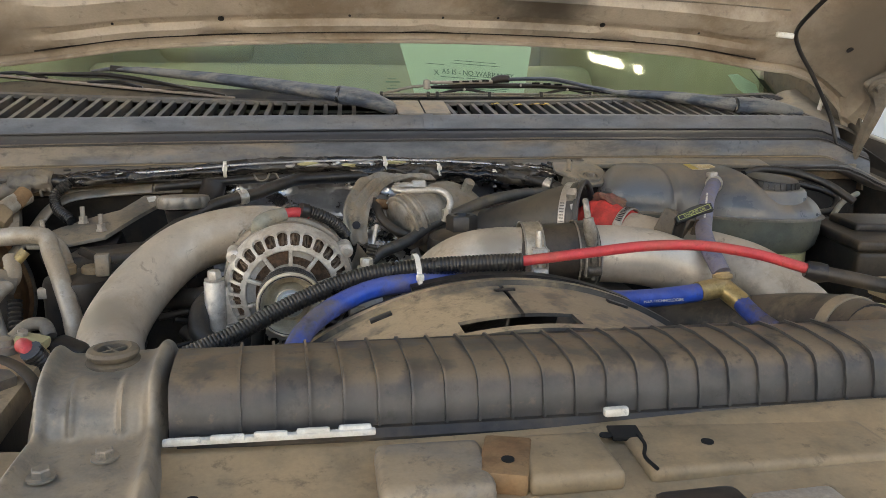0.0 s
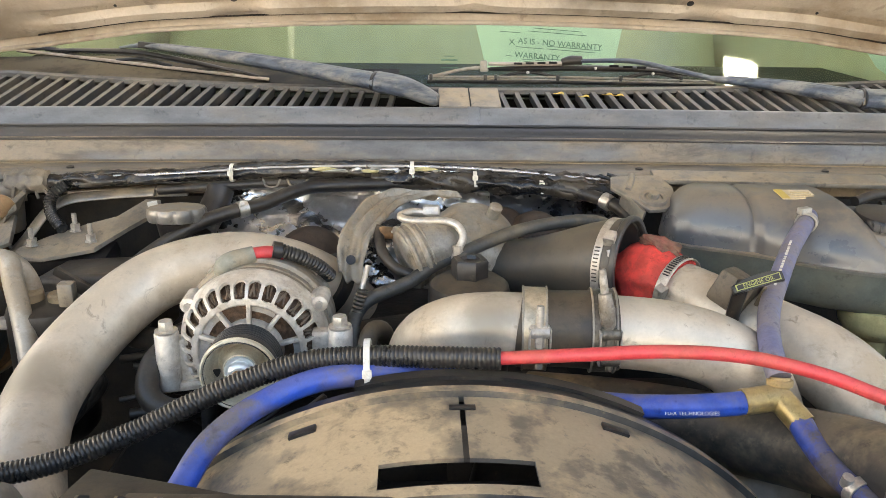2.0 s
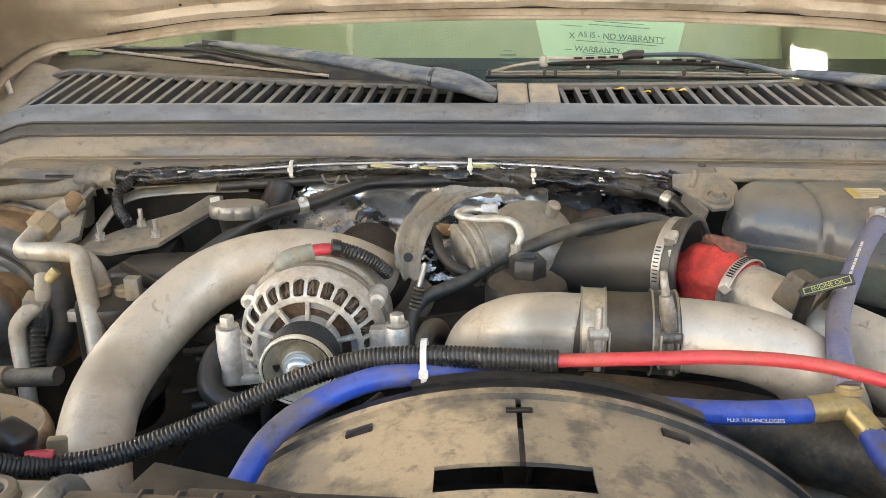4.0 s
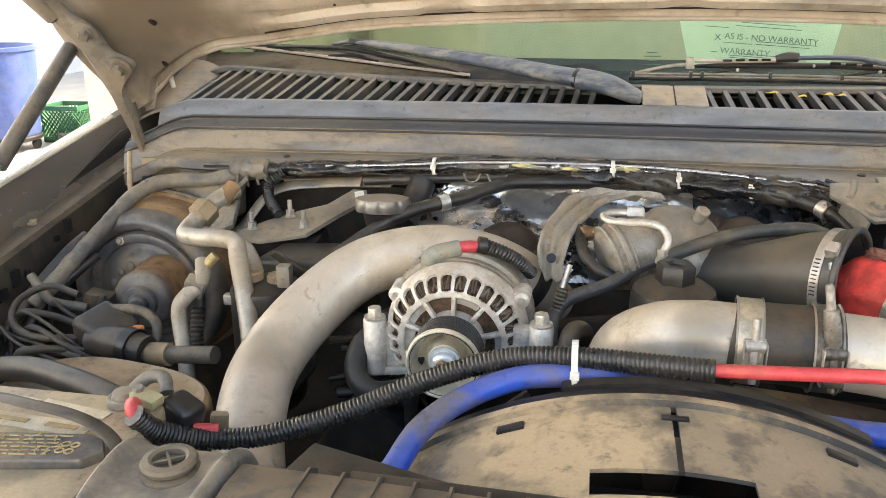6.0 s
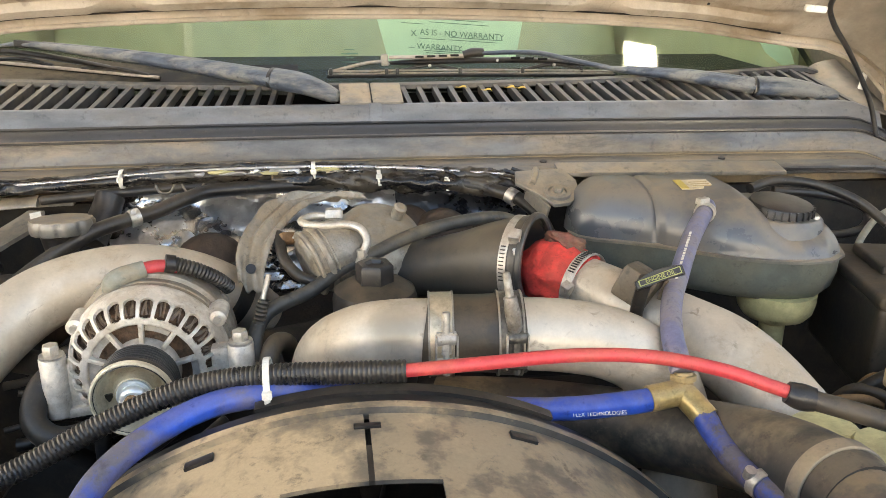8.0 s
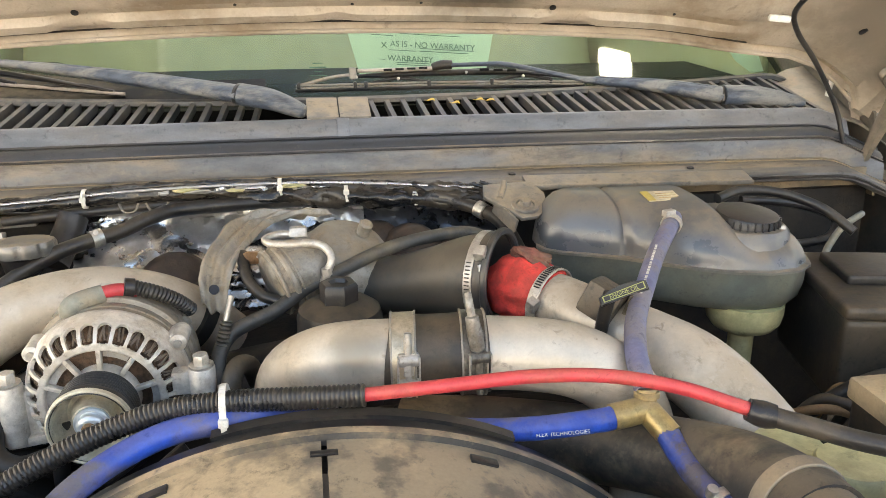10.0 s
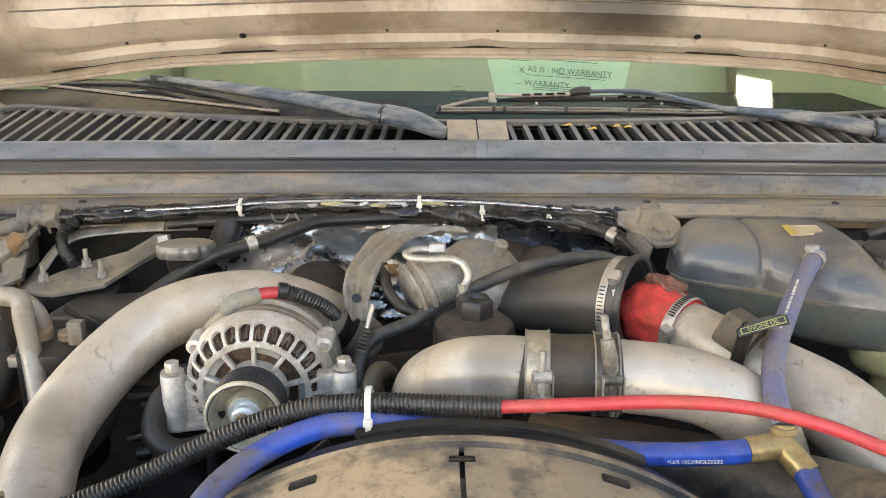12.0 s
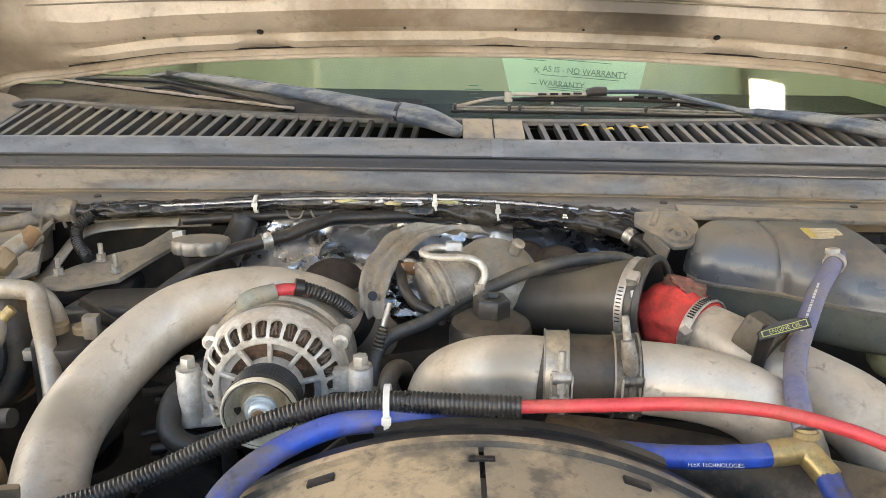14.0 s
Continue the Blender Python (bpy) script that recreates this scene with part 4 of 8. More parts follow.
def radiator_support():
    t = thing("radiator_support", "dusty tan sheet metal panel in front of the radiator", "panel", (0, 0.42, 0.6))
    prof = [(0.500, 1.100), (0.497, 1.108), (0.485, 1.1085), (0.47, 1.104), (0.40, 1.099), (0.37, 1.094), (0.352, 1.075), (0.345, 1.0), (0.34, 0.7), (0.332, 0.7), (0.336, 1.0), (0.343, 1.08), (0.365, 1.102), (0.40, 1.094), (0.47, 1.09)]
    tilt = lambda x, y, z: (x, y - 0.05 * (x + 0.05), z + 0.004 * math.sin(x * 9))
    part("panel", sweep(B(), prof, span(-0.72, 0.72, 60), tilt), M_TAN, t, "", 25)
    part("foam_strip", box(B(), (-0.243, 0.5005, 1.1125), (0.13, 0.005, 0.004), 0.0015, turn(0, 0, -3)), M_WHITE, t, "white foam strip")
    for k in range(5):
        part("foam_tab", box(B(), (-0.295 + 0.026 * k, 0.4995, 1.1145), (0.021, 0.004, 0.005), 0.002, turn(0, 0, -3)), M_WHITE, t)
    part("foam_tab", box(B(), (-0.020, 0.489, 1.1165), (0.017, 0.006, 0.006), 0.002), M_WHITE, t)
    part("raised_block", box(B(), (-0.150, 0.452, 1.1005), (0.066, 0.06, 0.022), 0.007, turn(0, 0, -3), 3), M_SHEET, t, "grey dusty moulded block")
    part("latch_bracket", box(B(), (-0.105, 0.455, 1.1045), (0.030, 0.05, 0.014), 0.003, turn(0, 0, -20)), M_RUST, t, "rust-coloured bracket")
    part("raised_panel", box(B(), (-0.068, 0.452, 1.1035), (0.058, 0.056, 0.014), 0.006, turn(0, 0, -3), 3), M_TAN, t)
    part("raised_panel", box(B(), (0.06, 0.45, 1.1025), (0.165, 0.06, 0.012), 0.005, turn(0, 0, -3), 3), M_TAN, t)
    for p in ((-0.106, 0.447, 1.1115), (0.026, 0.452, 1.1085), (-0.287, 0.455, 1.0995), (-0.034, 0.472, 1.1085)):
        part("hole", lathe(B(), p, (0, 0, 1), [(0.004, 0), (0.004, 0.0008), (0.003, 0.0009)], 14), M_HOLE, t, "small dark hole")
    part("notch", box(B(), (-0.019, 0.476, 1.1072), (0.020, 0.018, 0.003), 0.001, turn(0, 0, -8)), M_HOLE, t, "dark open notch")
    part("crack", tube(B(), [(-0.013, 0.470, 1.1085), (-0.015, 0.455, 1.1092), (-0.022, 0.440, 1.1092), (-0.021, 0.425, 1.1088)], 0.0012, 8, 5), M_HOLE, t, "dark gap between the panels")
    part("latch", box(B(), (-0.012, 0.385, 1.099), (0.05, 0.03, 0.024), 0.006), M_BLACK, t, "black hood latch")
    part("latch_plate", box(B(), (-0.06, 0.382, 1.100), (0.045, 0.02, 0.012), 0.003), M_STEEL, t, "bare steel latch plate")
    part("latch_plate", box(B(), (0.045, 0.384, 1.101), (0.05, 0.02, 0.012), 0.003), M_STEEL, t, "bare steel latch plate")
    t.location.z += 0.006


M_BRACKET = mat("dusty_dark_bracket", (0.20, 0.192, 0.178), 0.28, 0.35, 0.35, (0.42, 0.35, 0.26), 12, 160, 0.12, 0.2, top=0.35, chips=0.3, ccol=(0.04, 0.037, 0.033))


M_ISOLATOR = mat("dusty_grey_rubber", (0.06, 0.058, 0.055), 0.5, 0.0, 0.5, (0.20, 0.165, 0.12), 14, 160, 0.1, 0.2, top=0.35)


def hold_down(x, y):
    """The domed bracket that clasps the radiator's top corner."""
    t = thing("radiator_bracket", "dusty black pressed bracket with a rubber isolator on top", "bracket", (x, y, 1.1))
    prof = smooth_path([(0.046, -0.060), (0.048, -0.034), (0.040, -0.012), (0.018, -0.001), (-0.012, -0.001), (-0.034, -0.006), (-0.047, -0.016), (-0.052, -0.025), (-0.058, -0.031), (-0.074, -0.032), (-0.11, -0.033), (-0.16, -0.036)], 5)

    def f(u, v):
        # u across, v from the back over the dome to the front foot
        p = prof[int(round(v * (len(prof) - 1)))]
        a = abs(u)
        bead = 0.0075 * math.exp(-((a - 0.80) / 0.11) ** 2)
        rib = 0.004 * math.exp(-((a - 0.36) / 0.055) ** 2) * step(0.36, 0.46, v) * (1 - step(0.66, 0.74, v))
        dish = -0.004 * math.exp(-((u * 0.048) ** 2 + (p[0]) ** 2) / 0.0006)
        lip = -0.016 * step(0.86, 1.0, a)
        wide = 0.041 + 0.006 * step(0.5, 0.0, v) + 0.006 * step(0.7, 1.0, v)
        return Vector((x + u * wide, y + p[0] - 0.45 * bead - rib, 1.150 + p[1] + bead + 0.5 * rib + dish + lip))
    part("dome", sheet(B(), f, span(-1, 1, 61), span(0, 1, len(prof)), 0.003, (0, 0, -1)), M_BRACKET, t, "", 60)
    part("isolator", lathe(B(), (x + 0.002, y + 0.004, 1.149), (0, 0, 1), [(0.0178, -0.003), (0.018, -0.001), (0.0140, 0.0005), (0.0165, 0.0025), (0.0172, 0.005), (0.0160, 0.0072), (0.0120, 0.0082), (0.0100, 0.007), (0.0095, 0.003), (0.002, 0.003)], 40), M_ISOLATOR, t, "round rubber isolator")
    for a in (35, 125):
        part("spoke", box(B(), (x + 0.002, y + 0.004, 1.1540), (0.019, 0.002, 0.003), 0.0006, turn(0, 0, a)), M_ISOLATOR, t)
    for q in ((-0.020, -0.100), (0.010, -0.082)):
        hexbolt(t, (x + q[0], y + q[1], 1.1185), (0, 0, 1), 0.0055, 0.006, M_BRACKET)


def fan_shroud():
    t = thing("fan_shroud", "dusty black plastic fan shroud with arched rim and dark slot", "fan shroud", (-0.042, 0.66, 0.6))
    cx, R, zt = -0.042, 0.31, 1.152
    cz = zt - R
    half = 62

    def arc(r, y, a):
        return Vector((cx + r * math.sin(radians(a)), y, cz + r * math.cos(radians(a))))

    def barrel_top(bm, a0, a1, y0, y1, n):
        def f(u, v):
            flat = step(0.66, 0.585, v)
            p = arc(R - 0.004 * step(0.69, 0.62, v), v, u)
            p.z = p.z + flat * 0.15 * (1.142 - p.z)
            return p
        return sheet(bm, f, span(a0, a1, n), span(y0, y1, 10), 0.003, (0, 0, -1))

    # the arched skin is left open at the slot between x -0.097 and 0.0
    aL, aR = math.degrees(math.asin((-0.097 - cx) / R)), math.degrees(math.asin((0.001 - cx) / R))
    part("skin", barrel_top(B(), -half, aL, 0.592, 0.700, 30), M_SHROUD, t)
    part("skin", barrel_top(B(), aR, half, 0.592, 0.700, 30), M_SHROUD, t)
    part("skin", barrel_top(B(), aL, -0.35, 0.628, 0.700, 8), M_SHROUD, t)
    part("skin", barrel_top(B(), 0.35, aR, 0.628, 0.700, 8), M_SHROUD, t)
    part("skin", barrel_top(B(), -0.35, 0.35, 0.628, 0.662, 3), M_BLACK, t, "dark split line")
    part("skin_front", barrel_top(B(), aL, aR, 0.592, 0.602, 10), M_SHROUD, t)
    part("slot_floor", box(B(), (-0.048, 0.615, 1.118), (0.11, 0.06, 0.004)), M_BLACK, t, "dark slot")

    def rim(bm, r0, r1, y0, y1, n=60, h=half):
        loops = []
        for k in range(n):
            a = -h + 2 * h * k / (n - 1)
            loops.append([bm.verts.new(arc(r, y, a)) for r, y in ((r0, y0), (r1, y0), (r1, y1), (r0, y1))])
        for a, b in zip(loops, loops[1:]):
            for k in range(4):
                bm.faces.new((a[k], a[(k + 1) % 4], b[(k + 1) % 4], b[k]))
        bm.faces.new(loops[0][::-1])
        bm.faces.new(loops[-1])
        return bm
    part("rim", rim(B(), R - 0.004, R + 0.005, 0.698, 0.706), M_SHROUD, t)
    part("rim", rim(B(), R - 0.012, R + 0.001, 0.706, 0.722), M_BLACK, t, "black rim step")
    s = B()
    loops = []
    for k in range(60):
        a = -14 + 40 * k / 59
        loops.append([s.verts.new(arc(r, y, a)) for r, y in ((R - 0.008, 0.722), (R + 0.004, 0.722), (R + 0.0045, 0.732), (R - 0.008, 0.734))])
    for a, b in zip(loops, loops[1:]):
        for k in range(4):
            s.faces.new((a[k], a[(k + 1) % 4], b[(k + 1) % 4], b[k]))
    s.faces.new(loops[0][::-1])
    s.faces.new(loops[-1])
    part("rubber_strip", s, M_RUBBER, t, "black rubber sealing strip")
    part("fan_wall", lathe(B(), (cx, 0.716, cz), (0, 1, 0), [(0.29, 0), (0.298, 0), (0.298, 0.004), (0.29, 0.004), (0.29, 0)], 60, False), M_BLACK, t)
    for a in (-20.5, 20):
        p = arc(R + 0.0005, 0.684, a)
        part("clip", box(B(), p, (0.020, 0.008, 0.003), 0.001, turn(0, a, 0)), M_BLACK, t, "dark snap clip")
    part("clip", box(B(), (cx, 0.682, zt + 0.0008), (0.018, 0.005, 0.002), 0.0005), M_BLACK, t, "dark snap clip")
    part("flange", box(B(), (-0.235, 0.628, 1.116), (0.115, 0.040, 0.006), 0.002, turn(0, 2, -14)), M_BLACKD, t, "flat corner flange")
    part("flange", box(B(), (-0.06, 0.588, 1.1415), (0.36, 0.012, 0.006), 0.002, turn(0, 0, -2)), M_BLACKD, t)
    # fan behind the rim
    f = thing("cooling_fan", "black plastic cooling fan behind the shroud", "fan", (cx, 0.76, cz))
    part("hub", lathe(B(), (cx, 0.75, cz), (0, 1, 0), [(0.09, 0), (0.1, 0.01), (0.1, 0.05), (0.05, 0.07)], 30), M_DARK, f)
    for k in range(9):
        a = k * 40 + 12
        m = Matrix.Translation((cx, 0.765, cz)) @ turn(0, a, 0).to_4x4()
        bm = B()
        box(bm, (0, 0, 0.185), (0.075, 0.006, 0.20), 0.002, turn(0, 0, 32))
        bmesh.ops.transform(bm, matrix=m, verts=bm.verts)
        part("blade", bm, M_BLACK, f)


radiator_support()
radiator()
hold_down(-0.348, 0.572)
hold_down(0.315, 0.545)
fan_shroud()


M_STAIN = mat("oil_stained_casting", (0.26, 0.245, 0.22), 0.4, 0.3, 0.5, (0.30, 0.24, 0.17), 26, 260, 0.3, 0.2, top=0.2, chips=1.0, ccol=(0.03, 0.027, 0.024), cscale=1.2)
M_BAND = mat("tan_stained_band", (0.52, 0.45, 0.34), 0.34, 0.6, 0.5, (0.32, 0.25, 0.17), 30, 260, 0.12, 0.2, chips=0.6, ccol=(0.06, 0.05, 0.04))


# ---- engine ----
def engine():
    t = thing("engine_block", "dark grimy iron engine block deep in the bay", "engine", (-0.05, 1.0, 0.6))
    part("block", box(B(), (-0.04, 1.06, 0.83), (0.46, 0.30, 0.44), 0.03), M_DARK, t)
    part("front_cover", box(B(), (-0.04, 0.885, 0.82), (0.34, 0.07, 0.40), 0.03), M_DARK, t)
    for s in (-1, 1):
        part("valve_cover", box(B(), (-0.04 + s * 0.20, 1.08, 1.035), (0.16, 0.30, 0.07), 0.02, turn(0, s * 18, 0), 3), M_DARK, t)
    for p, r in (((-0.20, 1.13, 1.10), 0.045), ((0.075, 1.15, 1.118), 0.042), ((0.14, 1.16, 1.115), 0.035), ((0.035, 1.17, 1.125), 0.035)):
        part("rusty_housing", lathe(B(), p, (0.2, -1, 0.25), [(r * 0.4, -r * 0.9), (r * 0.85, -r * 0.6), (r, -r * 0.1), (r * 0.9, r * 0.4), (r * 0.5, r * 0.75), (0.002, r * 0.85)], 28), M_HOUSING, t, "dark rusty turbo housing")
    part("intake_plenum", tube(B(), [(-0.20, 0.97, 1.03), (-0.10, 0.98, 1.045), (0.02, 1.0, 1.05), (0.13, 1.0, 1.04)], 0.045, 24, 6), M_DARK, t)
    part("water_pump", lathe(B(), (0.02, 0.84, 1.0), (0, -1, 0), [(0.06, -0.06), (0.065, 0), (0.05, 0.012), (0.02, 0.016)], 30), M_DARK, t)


def hot_pipe():
    t = thing("charge_pipe", "dusty aluminium charge air pipe curving over the engine", "pipe", (-0.38, 0.75, 0.95))
    pts = [(-0.352, 0.70, 0.93), (-0.368, 0.722, 1.01), (-0.388, 0.775, 1.056), (-0.4, 0.85, 1.078), (-0.376, 0.922, 1.110), (-0.333, 0.972, 1.137), (-0.271, 1.0, 1.146), (-0.212, 1.012, 1.137), (-0.165, 1.03, 1.108), (-0.14, 1.05, 1.075)]
    part("pipe", tube(B(), pts, [0.031, 0.031, 0.031, 0.032, 0.032, 0.031, 0.031, 0.030, 0.029, 0.029], 36, 10), M_ALU, t)
    part("flange", tube(B(), [(-0.172, 1.026, 1.113), (-0.163, 1.031, 1.106)], 0.036, 32, 1), M_DARK, t, "dark clamp flange")
    part("tab", box(B(), (-0.397, 0.738, 1.079), (0.015, 0.009, 0.020), 0.003, turn(0, 6, 20)), M_TAN, t, "welded mounting tab")


M_GREASE = mat("greasy_dark_steel", (0.16, 0.145, 0.12), 0.3, 0.7, 0.6, (0.06, 0.05, 0.04), 50, 300, 0.3, 0.3, chips=0.5, ccol=(0.02, 0.018, 0.015))


M_GRIMYSTUD = mat("grimy_zinc_stud", (0.30, 0.275, 0.24), 0.38, 0.5, 0.7, (0.15, 0.125, 0.095), 60, 300, 0.35, 0.25, chips=0.7, ccol=(0.04, 0.035, 0.03))


def cold_pipe():
    t = thing("cold_charge_pipe", "dusty aluminium elbow and pipe joined by a rubber coupler", "pipe", (0.05, 0.83, 1.1))
    t.location.z -= 0.0075
    part("elbow", tube(B(), [(-0.078, 0.905, 1.070), (-0.074, 0.880, 1.102), (-0.062, 0.856, 1.130), (-0.038, 0.838, 1.148), (-0.008, 0.831, 1.154), (0.018, 0.829, 1.154)], [0.024, 0.027, 0.029, 0.030, 0.030, 0.030], 36, 8), M_ALU, t)
    pts = [(0.085, 0.820, 1.1555), (0.13, 0.811, 1.1545), (0.168, 0.806, 1.147), (0.197, 0.800, 1.132), (0.214, 0.792, 1.108), (0.222, 0.78, 1.07), (0.226, 0.76, 1.0)]
    part("pipe", tube(B(), pts, 0.0305, 36, 10), M_ALU, t)
    c = part("coupler", tube(B(), [(0.0165, 0.830, 1.154), (0.022, 0.829, 1.154), (0.05, 0.8255, 1.1548), (0.088, 0.8205, 1.1556), (0.096, 0.8195, 1.156)], [0.0335, 0.0338, 0.0325, 0.0338, 0.0335], 36, 6), M_BLACKD, t, "dusty black rubber coupler")
    for x, y, z in ((0.027, 0.8285, 1.1542), (0.083, 0.8212, 1.1555)):
        ax = (0.993, -0.115, 0.02)
        band = part("clamp", ring(B(), (x, y, z), ax, 0.0335, 0.0352, -0.0105, 0.0105, 44), M_BAND if x < 0.05 else M_GREASE, t, "stained steel T-bolt clamp")
        for d in (-0.0097, 0.0097):
            part("clamp_edge", ring(B(), Vector((x, y, z)) + Vector(ax) * d, ax, 0.0345, 0.0362, -0.0008, 0.0008, 44, 0.0003), M_CASTD, band)
        # bolt across the band, upright at the front
        m_b = M_STEEL if x < 0.05 else M_GREASE
        q = Vector((x, y - 0.032, z + 0.010))
        part("tbolt", tube(B(), [q + Vector((0, -0.004, -0.030)), q + Vector((0, 0.003, 0.022))], 0.0030, 12, 1), m_b, band)
        part("trunnion", lathe(B(), q + Vector((-0.0075, 0.000, 0.000)), (1, 0, 0), [(0.0050, 0), (0.0055, 0.001), (0.0055, 0.014), (0.0050, 0.015)], 16), m_b, band)
        part("trunnion", lathe(B(), q + Vector((-0.0075, -0.003, -0.021)), (1, 0, 0), [(0.0050, 0), (0.0055, 0.001), (0.0055, 0.014), (0.0050, 0.015)], 16), m_b, band)
        part("nut", lathe(B(), q + Vector((0, -0.0015, -0.012)), (0, 0.13, 1), [(0.0052, 0), (0.0052, 0.009)], 6), m_b, band)
        part("lug", box(B(), q + Vector((0, 0.001, 0.0)), (0.017, 0.006, 0.012), 0.002), m_b, band)
        part("lug", box(B(), q + Vector((0, -0.001, -0.021)), (0.017, 0.006, 0.012), 0.002), m_b, band)
        part("bridge", box(B(), q + Vector((0, 0.006, -0.010)), (0.015, 0.004, 0.040), 0.0015, turn(-10, 0, 0)), M_CASTD, band)
        for e in (-0.0085, 0.0085):
            part("lug_edge", box(B(), q + Vector((e, -0.002, -0.011)), (0.0014, 0.007, 0.030), 0.0006), M_STEEL, band)
        if x > 0.05:
            # tall spring barrel leaning back over the pipe
            up = (-0.17, 0.12, 1)
            part("spring_barrel", lathe(B(), q + Vector((-0.002, 0.002, 0.010)), up, [(0.0040, -0.006), (0.0060, -0.002), (0.0064, 0.010), (0.0058, 0.018), (0.0054, 0.024), (0.0034, 0.025), (0.0032, 0.043), (0.002, 0.0445)], 18), M_GRIMYSTUD, band, "grimy spring barrel and stud")


M_PLATE = mat("grey_cast_plate", (0.42, 0.41, 0.39), 0.5, 0.3, 0.35, (0.30, 0.25, 0.19), 40, 400, 0.4, 0.15, speck=0.3)
M_WINDING = mat("brown_winding_wire", (0.17, 0.12, 0.085), 0.35, 0.3, 0.3, (0.20, 0.16, 0.12), 40, 300, 0.1, 0.3)


def pierced(o, prof, per, count, hole, step_len, thick):
    """A turned shell about the y axis with openings: hole(angle, radius, along) says where; then thickened."""
    line, along, total = [], [], 0.0
    for (r0, y0), (r1, y1) in zip(prof, prof[1:]):
        d = math.hypot(r1 - r0, y1 - y0)
        m = max(1, int(d / step_len))
        for k in range(m):
            line.append((r0 + (r1 - r0) * k / m, y0 + (y1 - y0) * k / m))
            along.append(total + d * k / m)
        total += d
    line.append(prof[-1])
    along.append(total)
    n = per * count
    bm = B()
    grid = [[bm.verts.new((o[0] + r * math.sin(2 * math.pi * k / n), y, o[2] + r * math.cos(2 * math.pi * k / n))) for k in range(n)] for r, y in line]
    for j in range(len(line) - 1):
        r, l = (line[j][0] + line[j + 1][0]) / 2, (along[j] + along[j + 1]) / 2
        for k in range(n):
            if not hole(2 * math.pi * (k + 0.5) / n, r, l):
                bm.faces.new((grid[j][k], grid[j][(k + 1) % n], grid[j + 1][(k + 1) % n], grid[j + 1][k]))
    bmesh.ops.delete(bm, geom=[v for v in bm.verts if not v.link_faces], context="VERTS")
    rim = [v for v in bm.verts if v.is_boundary and 0.0525 < math.hypot(v.co.x - o[0], v.co.z - o[2]) < 0.0685]
    for _ in range(3):
        bmesh.ops.smooth_vert(bm, verts=rim, factor=0.5, use_axis_x=True, use_axis_y=True, use_axis_z=True)
    bmesh.ops.recalc_face_normals(bm, faces=bm.faces)
    bmesh.ops.solidify(bm, geom=bm.faces[:], thickness=thick)
    return bm


